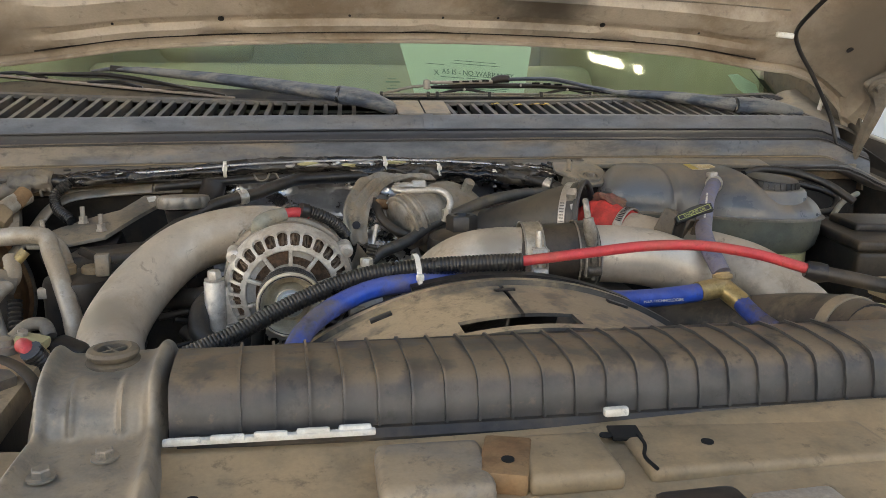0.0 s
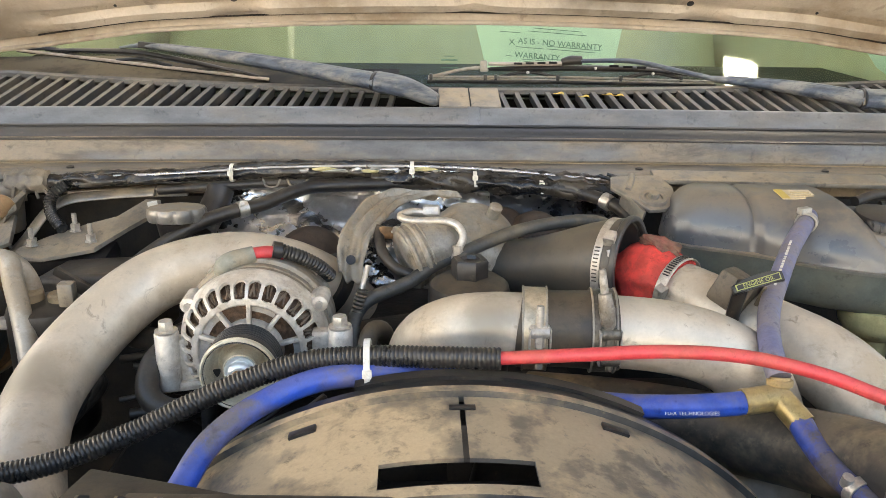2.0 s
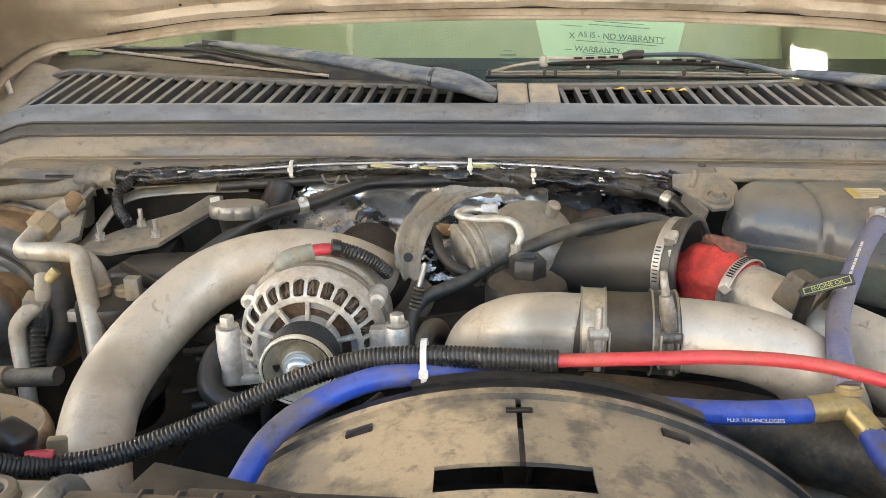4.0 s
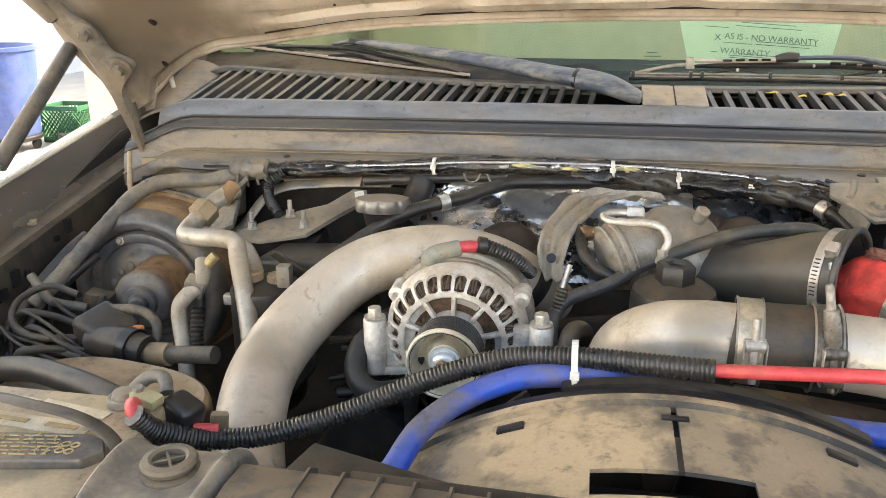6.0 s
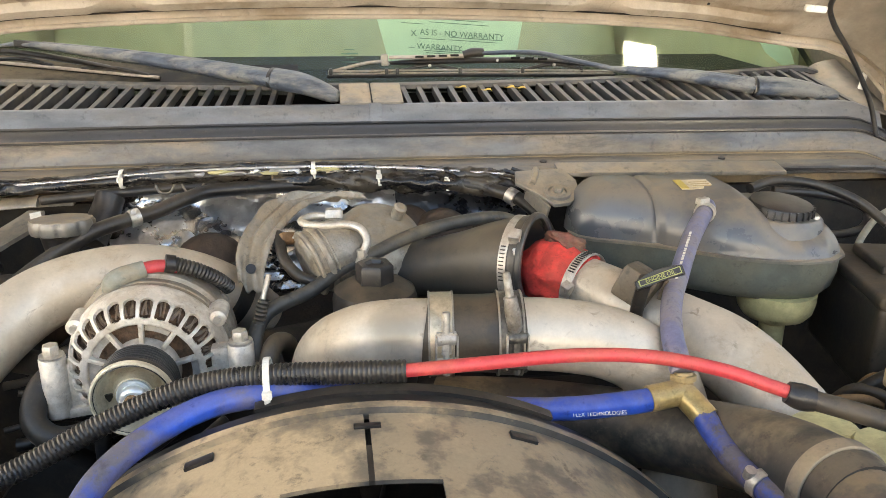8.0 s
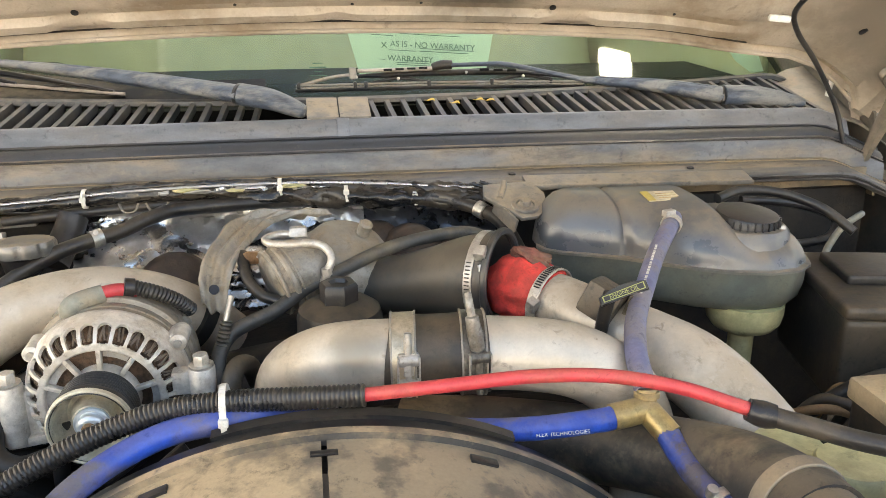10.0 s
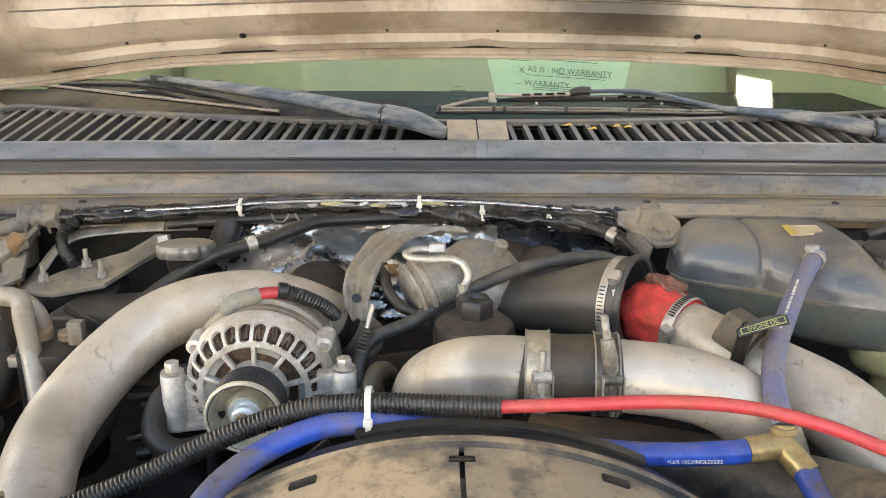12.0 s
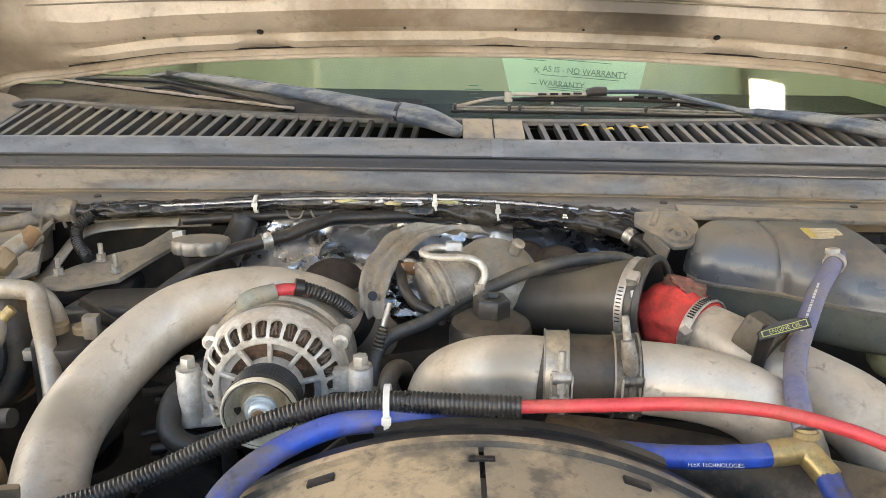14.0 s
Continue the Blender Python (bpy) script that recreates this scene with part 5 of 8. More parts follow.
def alternator():
    cx, cz = -0.2235, 1.1055
    t = thing("alternator", "silver cast aluminium alternator with slotted housing and pulley", "alternator", (cx, 0.9, 1.04))
    o = (cx, 0, cz)
    ax = (0, 1, 0)
    slots = 28

    def slot(a, r, l):
        w = 0.0047
        q = a * slots / (2 * math.pi)
        off = (q - math.floor(q) - 0.5) * 2 * math.pi * r / slots
        mid = min(max(l, 0.0092 + w), 0.0300 - w)
        return math.hypot(off, l - mid) < w

    prof = [(0.0455, 0.8700), (0.0460, 0.8668), (0.0470, 0.8660), (0.0525, 0.8662), (0.0555, 0.8680), (0.0592, 0.8708), (0.0628, 0.8755), (0.0656, 0.8825), (0.0680, 0.8905), (0.0692, 0.8965), (0.0692, 0.8995)]
    h = part("front_housing", pierced(o, prof, 14, slots, slot, 0.0008, 0.0028), M_CAST, t, "", 50)
    for k in range(10):
        a = 2 * math.pi * (k + 0.05) / 10
        d = Vector((math.sin(a), 0, math.cos(a)))
        part("spoke", box(B(), Vector(o) + d * 0.0375 + Vector((0, 0.8690, 0)), (0.0042, 0.0065, 0.020), 0.0014, turn(0, math.degrees(a), 0)), M_CAST, h)
    # recessed cast plates in the outer half of the windows; some windows stay open
    for k in range(10):
        if k in (1, 9):
            continue
        bm = B()
        pts = span(36 * k + 5.5, 36 * k + 34, 9)
        inner = 0.0395 if k in (0, 2, 8) else 0.0362
        lo = [[bm.verts.new((cx + r * math.sin(radians(a)), y, cz + r * math.cos(radians(a)))) for r, y in ((inner, 0.8700), (0.0462, 0.8700), (0.0462, 0.8735), (inner, 0.8735))] for a in pts]
        for p, q in zip(lo, lo[1:]):
            for c in range(4):
                bm.faces.new((p[c], p[(c + 1) % 4], q[(c + 1) % 4], q[c]))
        bm.faces.new(lo[0][::-1])
        bm.faces.new(lo[-1])
        part("plate", bm, M_PLATE, h, "dull grey cast plate")
    part("hub", lathe(B(), o, ax, [(0.0018, 0.862), (0.0214, 0.862), (0.0276, 0.867), (0.0300, 0.874), (0.0300, 0.885)], 40), M_CAST, h)
    rng = random.Random(17)
    wind = lathe(B(), o, ax, [(0.0470, 0.876), (0.0540, 0.8765), (0.0600, 0.8835), (0.0632, 0.892), (0.0632, 0.93), (0.0534, 0.95), (0.0178, 0.95)], 48)
    part("stator", wind, M_COPPER, t, "dark copper windings")
    for k in range(110):
        a, r = 2 * math.pi * (k + rng.random()) / 110, 0.0555
        lean = rng.uniform(-0.09, 0.09)
        p0 = Vector((cx + 0.0515 * math.sin(a), 0.8752, cz + 0.0515 * math.cos(a)))
        p1 = Vector((cx + 0.0620 * math.sin(a + lean), 0.8855, cz + 0.0620 * math.cos(a + lean)))
        part("winding", tube(B(), [p0, p0.lerp(p1, 0.5) + Vector((0, -0.0022, 0)), p1], 0.0010, 5, 2, False), M_WINDING, t, "brown lacquered wire")
    part("fan_disc", lathe(B(), o, ax, [(0.0089, 0.8775), (0.0465, 0.8780), (0.0465, 0.8805), (0.0089, 0.8805)], 40), M_BLACK, t, "black internal fan")
    rear = lathe(B(), o, ax, [(0.0660, 0.8995), (0.0676, 0.9005), (0.0676, 0.909), (0.0684, 0.910), (0.0684, 0.916), (0.0676, 0.919), (0.0712, 0.921), (0.0718, 0.924), (0.0718, 0.932), (0.0700, 0.935), (0.0690, 0.940), (0.0702, 0.943), (0.0702, 0.950), (0.0675, 0.956), (0.0641, 0.968), (0.0534, 0.980), (0.0089, 0.982)], 64)
    part("rear_housing", rear, M_CASTD, t, "dusty rear housing")
    part("gap_ring", ring(B(), o, ax, 0.0660, 0.0680, 0.9166, 0.9185, 64, 0.0005), M_DARK, t, "dark gap between the castings")
    for k in range(9):
        a = radians(-60 + 120 * k / 8)
        part("rear_tab", box(B(), Vector(o) + Vector((math.sin(a), 0, math.cos(a))) * 0.0708 + Vector((0, 0.9465, 0)), (0.010, 0.007, 0.004), 0.001, turn(0, math.degrees(a), 0)), M_CASTD, t)
    # pulley
    pc = (cx - 0.001, 0, cz - 0.001)
    p = part("pulley", lathe(B(), pc, ax, [(0.030, 0.824), (0.0330, 0.8255), (0.0345, 0.829), (0.0345, 0.832), (0.0318, 0.834), (0.0318, 0.861), (0.028, 0.862), (0.012, 0.862)], 56, False), M_BLACK, t, "black grooved pulley")
    for k in range(6):
        part("groove", ring(B(), pc, ax, 0.0312, 0.0326, 0.8362 + 0.0040 * k, 0.8385 + 0.0040 * k, 56, 0.0006), M_RUBBER, p)
    part("face", lathe(B(), pc, ax, [(0.0342, 0.8272), (0.0336, 0.8238), (0.0322, 0.8230), (0.0312, 0.8240), (0.0304, 0.8262), (0.0290, 0.8370), (0.0268, 0.8450), (0.0230, 0.8480), (0.0195, 0.8455), (0.0172, 0.8370), (0.0155, 0.8326), (0.010, 0.8320)], 64, False), M_CREAM, p, "dusty cream dished pulley face")
    part("washer", lathe(B(), pc, ax, [(0.0142, 0.8326), (0.0142, 0.8300), (0.0132, 0.8288), (0.005, 0.8288)], 36), M_ZINC, p)
    part("nut", lathe(B(), pc, ax, [(0.0112, 0.8300), (0.0112, 0.8262), (0.0100, 0.8235), (0.0078, 0.8222), (0.006, 0.822)], 40), M_ZINC, p, "zinc pulley nut")
    part("shaft_end", lathe(B(), pc, ax, [(0.0058, 0.823), (0.0058, 0.8190), (0.0048, 0.8182), (0.0022, 0.8182), (0.0018, 0.8200)], 20), M_RUST, p, "rusty shaft end")
    # mounting ears
    for ex, ez0, ez1, ey in ((-0.302, 1.062, 1.118, 0.884), (-0.142, 1.098, 1.128, 0.872)):
        e = part("ear", lathe(B(), (ex, ey, ez0), (0, 0, 1), [(0.010, 0), (0.0112, 0.001), (0.0112, ez1 - ez0 - 0.001), (0.0105, ez1 - ez0)], 28), M_CAST, t, "cast mounting ear")
        hexbolt(e, (ex, ey, ez1), (0, 0, 1), 0.0072, 0.011, M_STEEL)
        if ex < cx:
            part("web", box(B(), (ex + 0.014, ey + 0.006, (ez0 + ez1) / 2 - 0.004), (0.022, 0.014, 0.050), 0.003), M_CAST, e)
            part("foot", box(B(), (ex + 0.013, ey + 0.002, ez0 + 0.003), (0.044, 0.016, 0.010), 0.004, turn(0, -8, 0)), M_CAST, e)
        else:
            part("web", box(B(), (ex - 0.014, ey + 0.006, (ez0 + ez1) / 2), (0.024, 0.014, 0.022), 0.003), M_CAST, e)
    part("ear_block", box(B(), (-0.139, 0.868, 1.090), (0.026, 0.022, 0.018), 0.003), M_CAST, t, "cast bracket block")
    part("ear_block", box(B(), (-0.154, 0.862, 1.083), (0.018, 0.020, 0.014), 0.003), M_CASTD, t, "cast bracket block")
    for a, far in ((58, 0.0725), (-58, 0.0685), (-140, 0.0700)):
        d = Vector((math.sin(radians(a)), 0, math.cos(radians(a))))
        b = part("boss", lathe(B(), Vector(o) + d * far + Vector((0, 0.893, 0)), ax, [(0.0062, -0.005), (0.0075, -0.004), (0.0080, 0.022), (0.0070, 0.023)], 20), M_CAST, t)
        part("boss_web", box(B(), Vector(o) + d * (far - 0.004) + Vector((0, 0.904, 0)), (0.017, 0.024, 0.010), 0.003, turn(0, a, 0)), M_CAST, b)
        part("boss_screw", lathe(B(), Vector(o) + d * far + Vector((0, 0.8870, 0)), ax, [(0.0036, -0.002), (0.0036, 0.002)], 8), M_STEEL, b)
    # output stud with boot and leads
    part("boot", tube(B(), [(-0.255, 0.920, 1.162), (-0.253, 0.917, 1.170), (-0.245, 0.918, 1.1755), (-0.226, 0.925, 1.180)], [0.0085, 0.0095, 0.0095, 0.0080], 18, 5), M_GREYBOOT, t, "grimy grey rubber boot")
    part("lead", tube(B(), [(-0.228, 0.925, 1.180), (-0.215, 0.928, 1.181), (-0.200, 0.932, 1.178)], 0.006, 14, 5), M_RED, t, "red battery lead")
    part("loom", corrugated(B(), [(-0.206, 0.928, 1.184), (-0.196, 0.930, 1.180), (-0.184, 0.932, 1.175), (-0.168, 0.94, 1.163), (-0.157, 0.95, 1.148)], 0.0072, 0.0034, 0.0011), M_LOOM, t, "black corrugated loom")
    part("tape", tube(B(), [(-0.209, 0.927, 1.184), (-0.201, 0.929, 1.182)], 0.0082, 14, 1), M_BLACK, t)


def filter_cap():
    x, y = -0.021, 0.943
    t = thing("oil_filter_cap", "dusty black round filter housing with a hexagonal cap", "filter housing", (x, y, 1.05))
    part("body", lathe(B(), (x, y, 0), (0, 0, 1), [(0.040, 1.02), (0.043, 1.09), (0.0425, 1.108), (0.0408, 1.110), (0.0408, 1.136), (0.0385, 1.144), (0.030, 1.150), (0.012, 1.153), (0.002, 1.154)], 48), M_BLACKD, t)
    part("hex", lathe(B(), (x, y, 1.150), (0, 0, 1), [(0.0185, 0), (0.0185, 0.018), (0.0165, 0.0205), (0.010, 0.0205), (0.008, 0.017), (0.002, 0.017)], 6), M_BLACK, t, "moulded hexagon")


def inlet_duct():
    t = thing("turbo_inlet_duct", "black rubber inlet duct with an open mouth and hose clamp", "duct", (0.1, 1.0, 1.08))
    pts = [(-0.045, 1.075, 1.116), (0.0, 1.055, 1.122), (0.045, 1.030, 1.130), (0.082, 1.008, 1.140), (0.115, 0.988, 1.149), (0.143, 0.970, 1.155)]
    rad = [0.026, 0.029, 0.032, 0.0365, 0.0435, 0.0475]
    bm = B()
    c = smooth_path([(*p, r) for p, r in zip(pts, rad)], 8)
    a = rings(bm, c, [q[3] for q in c], 36, False)
    inner = [q.copy() for q in c[10:]]
    b = rings(bm, inner, [q[3] - 0.004 for q in inner], 36, False)
    for k in range(36):
        bm.faces.new((a[-1][k], a[-1][(k + 1) % 36], b[-1][(k + 1) % 36], b[-1][k]))
    bm.faces.new(b[0])
    part("duct", bm, M_DUCT, t)
    ax = Vector((0.82, -0.57, 0.05)).normalized()
    q = Vector((0.1285, 0.9795, 1.1525))
    cl = part("clamp", ring(B(), q, ax, 0.0452, 0.0474, -0.0043, 0.0043, 48, 0.0004), M_STEEL, t, "slotted steel hose clamp")
    s = q + Vector((-0.011, -0.031, 0.034))
    part("screw_box", box(B(), s, (0.012, 0.012, 0.022), 0.002, turn(38, 0, -30)), M_STEEL, cl)
    part("screw", lathe(B(), s + Vector((-0.001, -0.006, -0.010)), (0, -0.55, -0.83), [(0.0042, -0.002), (0.0042, 0.004), (0.0036, 0.005), (0.002, 0.0035)], 8), M_STEEL, cl)
    for k in range(10):
        a = 0.95 + k * 0.08
        up = Vector((0, 0, 1))
        side = ax.cross(up).normalized()
        up2 = side.cross(ax)
        d = side * math.sin(a) * -1 + up2 * math.cos(a)
        if d.y > 0:
            d = side * math.sin(a) + up2 * math.cos(a)
        part("slot", box(B(), q + d * 0.0475, (0.005, 0.0014, 0.0010), 0, ax.to_track_quat("X", "Z").to_matrix()), M_BLACK, cl)
    part("mouth_bead", ring(B(), (0.143, 0.970, 1.155), ax, 0.0435, 0.0500, -0.004, 0.003, 44, 0.0015), M_DUCT, t)


M_SENSOR = mat("dusty_brown_sensor", (0.085, 0.074, 0.06), 0.5, 0.0, 0.45, (0.21, 0.165, 0.115), 18, 180, 0.3, 0.2, top=0.25, chips=0.9, ccol=(0.02, 0.018, 0.016))


def intake_tube():
    t = thing("intake_tube", "dusty aluminium intake tube with a sensor block", "intake tube", (0.27, 0.85, 1.1))
    pts = [(0.168, 0.955, 1.142), (0.193, 0.923, 1.139), (0.220, 0.888, 1.134), (0.250, 0.852, 1.128), (0.280, 0.812, 1.118), (0.305, 0.772, 1.095), (0.325, 0.73, 1.06), (0.335, 0.70, 1.0)]
    part("tube", tube(B(), pts, [0.029, 0.0295, 0.030, 0.032, 0.034, 0.034, 0.034, 0.034], 36, 8), M_ALU, t)
    ax = (0.63, -0.77, -0.06)
    cl = part("clamp", ring(B(), (0.184, 0.934, 1.1405), ax, 0.0328, 0.0345, -0.0055, 0.0055, 44, 0.0005), M_STEEL, t, "steel hose clamp")
    an = Vector(ax).normalized()
    side = an.cross(Vector((0, 0, 1))).normalized()
    for k in range(14):
        a = -0.25 + k * 0.085
        d = (side.cross(an) * math.cos(a) + side * math.sin(a)).normalized()
        part("slot", box(B(), Vector((0.184, 0.934, 1.1405)) + d * 0.0346, (0.0065, 0.0012, 0.0010), 0, an.to_track_quat("X", "Z").to_matrix()), M_BLACK, cl)
    part("screw_box", box(B(), (0.160, 0.912, 1.147), (0.010, 0.011, 0.014), 0.002, turn(20, 20, -50)), M_STEEL, cl)
    part("sensor_block", box(B(), (0.216, 0.874, 1.163), (0.034, 0.040, 0.032), 0.005, turn(-12, 22, -42)), M_SENSOR, t, "dusty grey sensor block")
    part("sensor_plug", box(B(), (0.236, 0.856, 1.150), (0.018, 0.018, 0.044), 0.003, turn(-15, 15, -42)), M_SENSOR, t, "black connector")


def rag():
    t = None
    rng = random.Random(7)
    bm = B()
    c = [np.array(p) for p in smooth_path([(0.136, 0.986, 1.140, 0.010), (0.140, 0.982, 1.140, 0.021), (0.150, 0.972, 1.143, 0.0300), (0.165, 0.955, 1.146, 0.0340), (0.178, 0.941, 1.142, 0.0320), (0.184, 0.934, 1.140, 0.0312)], 10)]
    loops = rings(bm, c, [q[3] for q in c], 48, True)
    for i, lp in enumerate(loops):
        ctr = Vector(c[i][:3])
        for k, v in enumerate(lp):
            d = v.co - ctr
            wr = 1 + 0.045 * math.sin(k * 2 * math.pi / 48 * 11 + i * 0.12) * (i / len(loops)) ** 0.6 + (0.12 * noise.noise(v.co * 55) + 0.06 * abs(noise.noise(v.co * 150))) * (1 - 0.75 * step(0.55, 0.9, i / len(loops)))
            v.co = ctr + d * wr
    part("rag", bm, M_RAG, None, "red shop rag bunched over the open pipe end", 60, "rag")
    bm = B()
    bmesh.ops.create_icosphere(bm, subdivisions=4, radius=0.0145)
    for v in bm.verts:
        v.co *= 1 + 0.45 * noise.noise(v.co * 110) + 0.35 * abs(noise.noise(v.co * 260)) - 0.1
        v.co = Vector((v.co.x * 1.35 + v.co.z * 0.2, v.co.y * 0.9 - v.co.x * 0.4, v.co.z * 0.7 - v.co.x * 0.5)) + Vector((0.173, 0.955, 1.177))
    part("rag", bm, M_RAGD, None, "crumpled tuft of a dirty brownish red rag", 60, "rag")


engine()
hot_pipe()
cold_pipe()
alternator()
filter_cap()
inlet_duct()
intake_tube()
rag()


# ---- turbo and lines at the middle ----
def turbo():
    t = thing("turbocharger", "dusty cast turbocharger with a pale scroll and bracket", "turbocharger", (-0.04, 1.06, 1.08))
    o, ax = Vector((-0.084, 1.002, 1.150)), Vector((0.88, 0.36, 0.28)).normalized()
    part("drum", lathe(B(), o, ax, [(0.010, -0.004), (0.026, -0.003), (0.0320, 0.002), (0.0335, 0.008), (0.0340, 0.020), (0.0332, 0.036), (0.030, 0.048), (0.022, 0.056), (0.010, 0.060)], 56), M_STAIN, t, "oil-stained cast drum")
    part("flange", ring(B(), o, ax, 0.026, 0.0355, 0.000, 0.0042, 56, 0.0012), M_CASTD, t, "pale machined flange")
    part("band", ring(B(), o, ax, 0.031, 0.0362, 0.010, 0.0160, 56, 0.0014), M_CASTD, t, "clamp band")
    part("band_lip", ring(B(), o, ax, 0.032, 0.0350, 0.0185, 0.0205, 56, 0.0006), M_CASTD, t)
    c2 = Vector((-0.008, 1.062, 1.147))
    part("scroll", lathe(B(), c2, (0.35, -0.42, 0.84), [(0.050, -0.04), (0.053, -0.015), (0.052, 0.004), (0.047, 0.018), (0.036, 0.029), (0.020, 0.035), (0.002, 0.036)], 56), M_CASTD, t, "dusty pale scroll dome")
    part("scroll_seam", ring(B(), c2, (0.35, -0.42, 0.84), 0.050, 0.0555, -0.004, 0.000, 56, 0.0012), M_CASTD, t)
    part("boss", lathe(B(), (0.012, 1.055, 1.186), (0.3, -0.5, 1), [(0.007, -0.006), (0.0075, 0.008), (0.005, 0.010)], 16), M_CASTD, t)
    # strap-like heat bracket arching over the left
    bm = B()

    def f(u, v):
        path = [(-0.154, 0.990, 1.136), (-0.156, 1.004, 1.158), (-0.148, 1.030, 1.178), (-0.128, 1.070, 1.192), (-0.098, 1.098, 1.195), (-0.060, 1.11, 1.190)]
        c = smooth_path(path, 8)
        p = c[int(v * (len(c) - 1))]
        fold = 0.0030 * math.sin(u * 15 + 2 * v) + 0.004 * abs(u - 0.5) + 0.005 * noise.noise(Vector((u * 3, v * 9, 0.4)))
        return Vector((p[0] + (0.026 + 0.014 * v) * u, p[1] - 0.012 * u * (1 - v), p[2] - 0.008 * u * (1 - v) + fold))
    sheet(bm, f, span(0, 1, 27), span(0, 1, 41), 0.002, (0, 0.4, -0.9))
    part("bracket", bm, M_CASTD, t, "folded dusty sheet metal bracket", 50)
    part("bracket_hole", lathe(B(), (-0.141, 0.992, 1.151), (0, -0.8, 0.6), [(0.005, 0), (0.005, 0.002)], 14), M_BLACK, t)
    part("oil_line", tube(B(), [(-0.062, 1.030, 1.192), (-0.079, 1.028, 1.193), (-0.090, 1.018, 1.1915), (-0.083, 1.008, 1.190), (-0.066, 1.003, 1.190), (-0.044, 0.999, 1.1915), (-0.031, 0.994, 1.188), (-0.0255, 0.988, 1.178), (-0.030, 0.984, 1.166), (-0.034, 0.986, 1.155)], 0.0042, 14, 8), M_STEEL, t, "bent steel oil line")
    part("fitting", lathe(B(), (-0.066, 1.031, 1.192), (1, 0, 0), [(0.007, 0), (0.0085, 0.002), (0.0085, 0.016), (0.006, 0.018)], 6), M_STEEL, t)
    part("line_nut", lathe(B(), (-0.0305, 0.984, 1.163), (-0.1, 0, 1), [(0.0055, 0), (0.0055, 0.007)], 6), M_STEEL, t)
    part("sensor", lathe(B(), (-0.098, 1.030, 1.169), (-0.7, -0.5, 0.2), [(0.0065, 0), (0.0065, 0.014), (0.005, 0.018), (0.003, 0.019)], 18), M_RUST, t, "rusty sensor")
    for k, m_w in enumerate((M_WHITE, M_RED, M_TAN, M_WHITE)):
        d = 0.0028 * k
        part("sensor_wire", tube(B(), [(-0.100 + d, 1.022, 1.172), (-0.094 + d, 1.016, 1.180 - d), (-0.084 + d, 1.016, 1.176), (-0.082, 1.020 + d, 1.166), (-0.088, 1.024, 1.158 + d)], 0.0011, 6, 6), m_w, t, "thin sensor wire")
    part("small_hose", tube(B(), [(-0.115, 1.03, 1.174), (-0.112, 1.012, 1.166), (-0.108, 0.998, 1.157), (-0.095, 0.983, 1.146), (-0.078, 0.978, 1.140)], 0.0058, 14, 6), M_RUBBER, t, "short rubber hose")


def hose(name, pts, r, material, label, category="hose", seg=18):
    return part(name, tube(B(), pts, r, seg, 10), material, None, label, 50, category)


turbo()
M_GREYHOSE = mat("grey_dusty_hose", (0.05, 0.051, 0.05), 0.4, 0.0, 0.5, (0.17, 0.15, 0.115), 18, 200, 0.12, 0.2, top=0.3)


def heater_hose(label, pts, r, clamps, material):
    t = thing("heater_hose", label, "hose", pts[0])
    part("hose", tube(B(), pts, r, 18, 10), material, t, "", 50)
    for a, b in clamps:
        c = part("clamp", tube(B(), [a, b], r + 0.0017, 24, 1), M_STEEL, t, "steel hose clamp")
        part("clamp_screw", lathe(B(), Vector(a).lerp(Vector(b), 0.5) + Vector((0, -r * 0.7, r)), (0.4, -0.8, 0.3), [(0.003, -0.004), (0.003, 0.004)], 10), M_STEEL, c)


heater_hose("dusty black heater hose crossing the engine", [(-0.128, 0.905, 1.06), (-0.136, 0.925, 1.098), (-0.124, 0.95, 1.121), (-0.082, 0.968, 1.135), (-0.052, 0.985, 1.150), (-0.022, 1.0, 1.158), (0.030, 1.03, 1.170), (0.085, 1.052, 1.175), (0.130, 1.070, 1.171), (0.160, 1.090, 1.150), (0.175, 1.10, 1.11)], 0.0072, [((-0.132, 0.912, 1.075), (-0.135, 0.917, 1.084))], M_GREYHOSE)
heater_hose("black heater hose along the firewall", [(-0.43, 1.06, 1.09), (-0.375, 1.095, 1.128), (-0.327, 1.115, 1.154), (-0.288, 1.13, 1.165), (-0.258, 1.148, 1.169), (-0.226, 1.168, 1.178), (-0.187, 1.187, 1.182), (-0.044, 1.197, 1.183), (0.09, 1.197, 1.180), (0.159, 1.172, 1.170), (0.186, 1.14, 1.157), (0.20, 1.10, 1.13)], 0.0085, [((-0.285, 1.131, 1.1655), (-0.275, 1.137, 1.167)), ((0.160, 1.172, 1.170), (0.168, 1.163, 1.1665))], M_RUBBER)


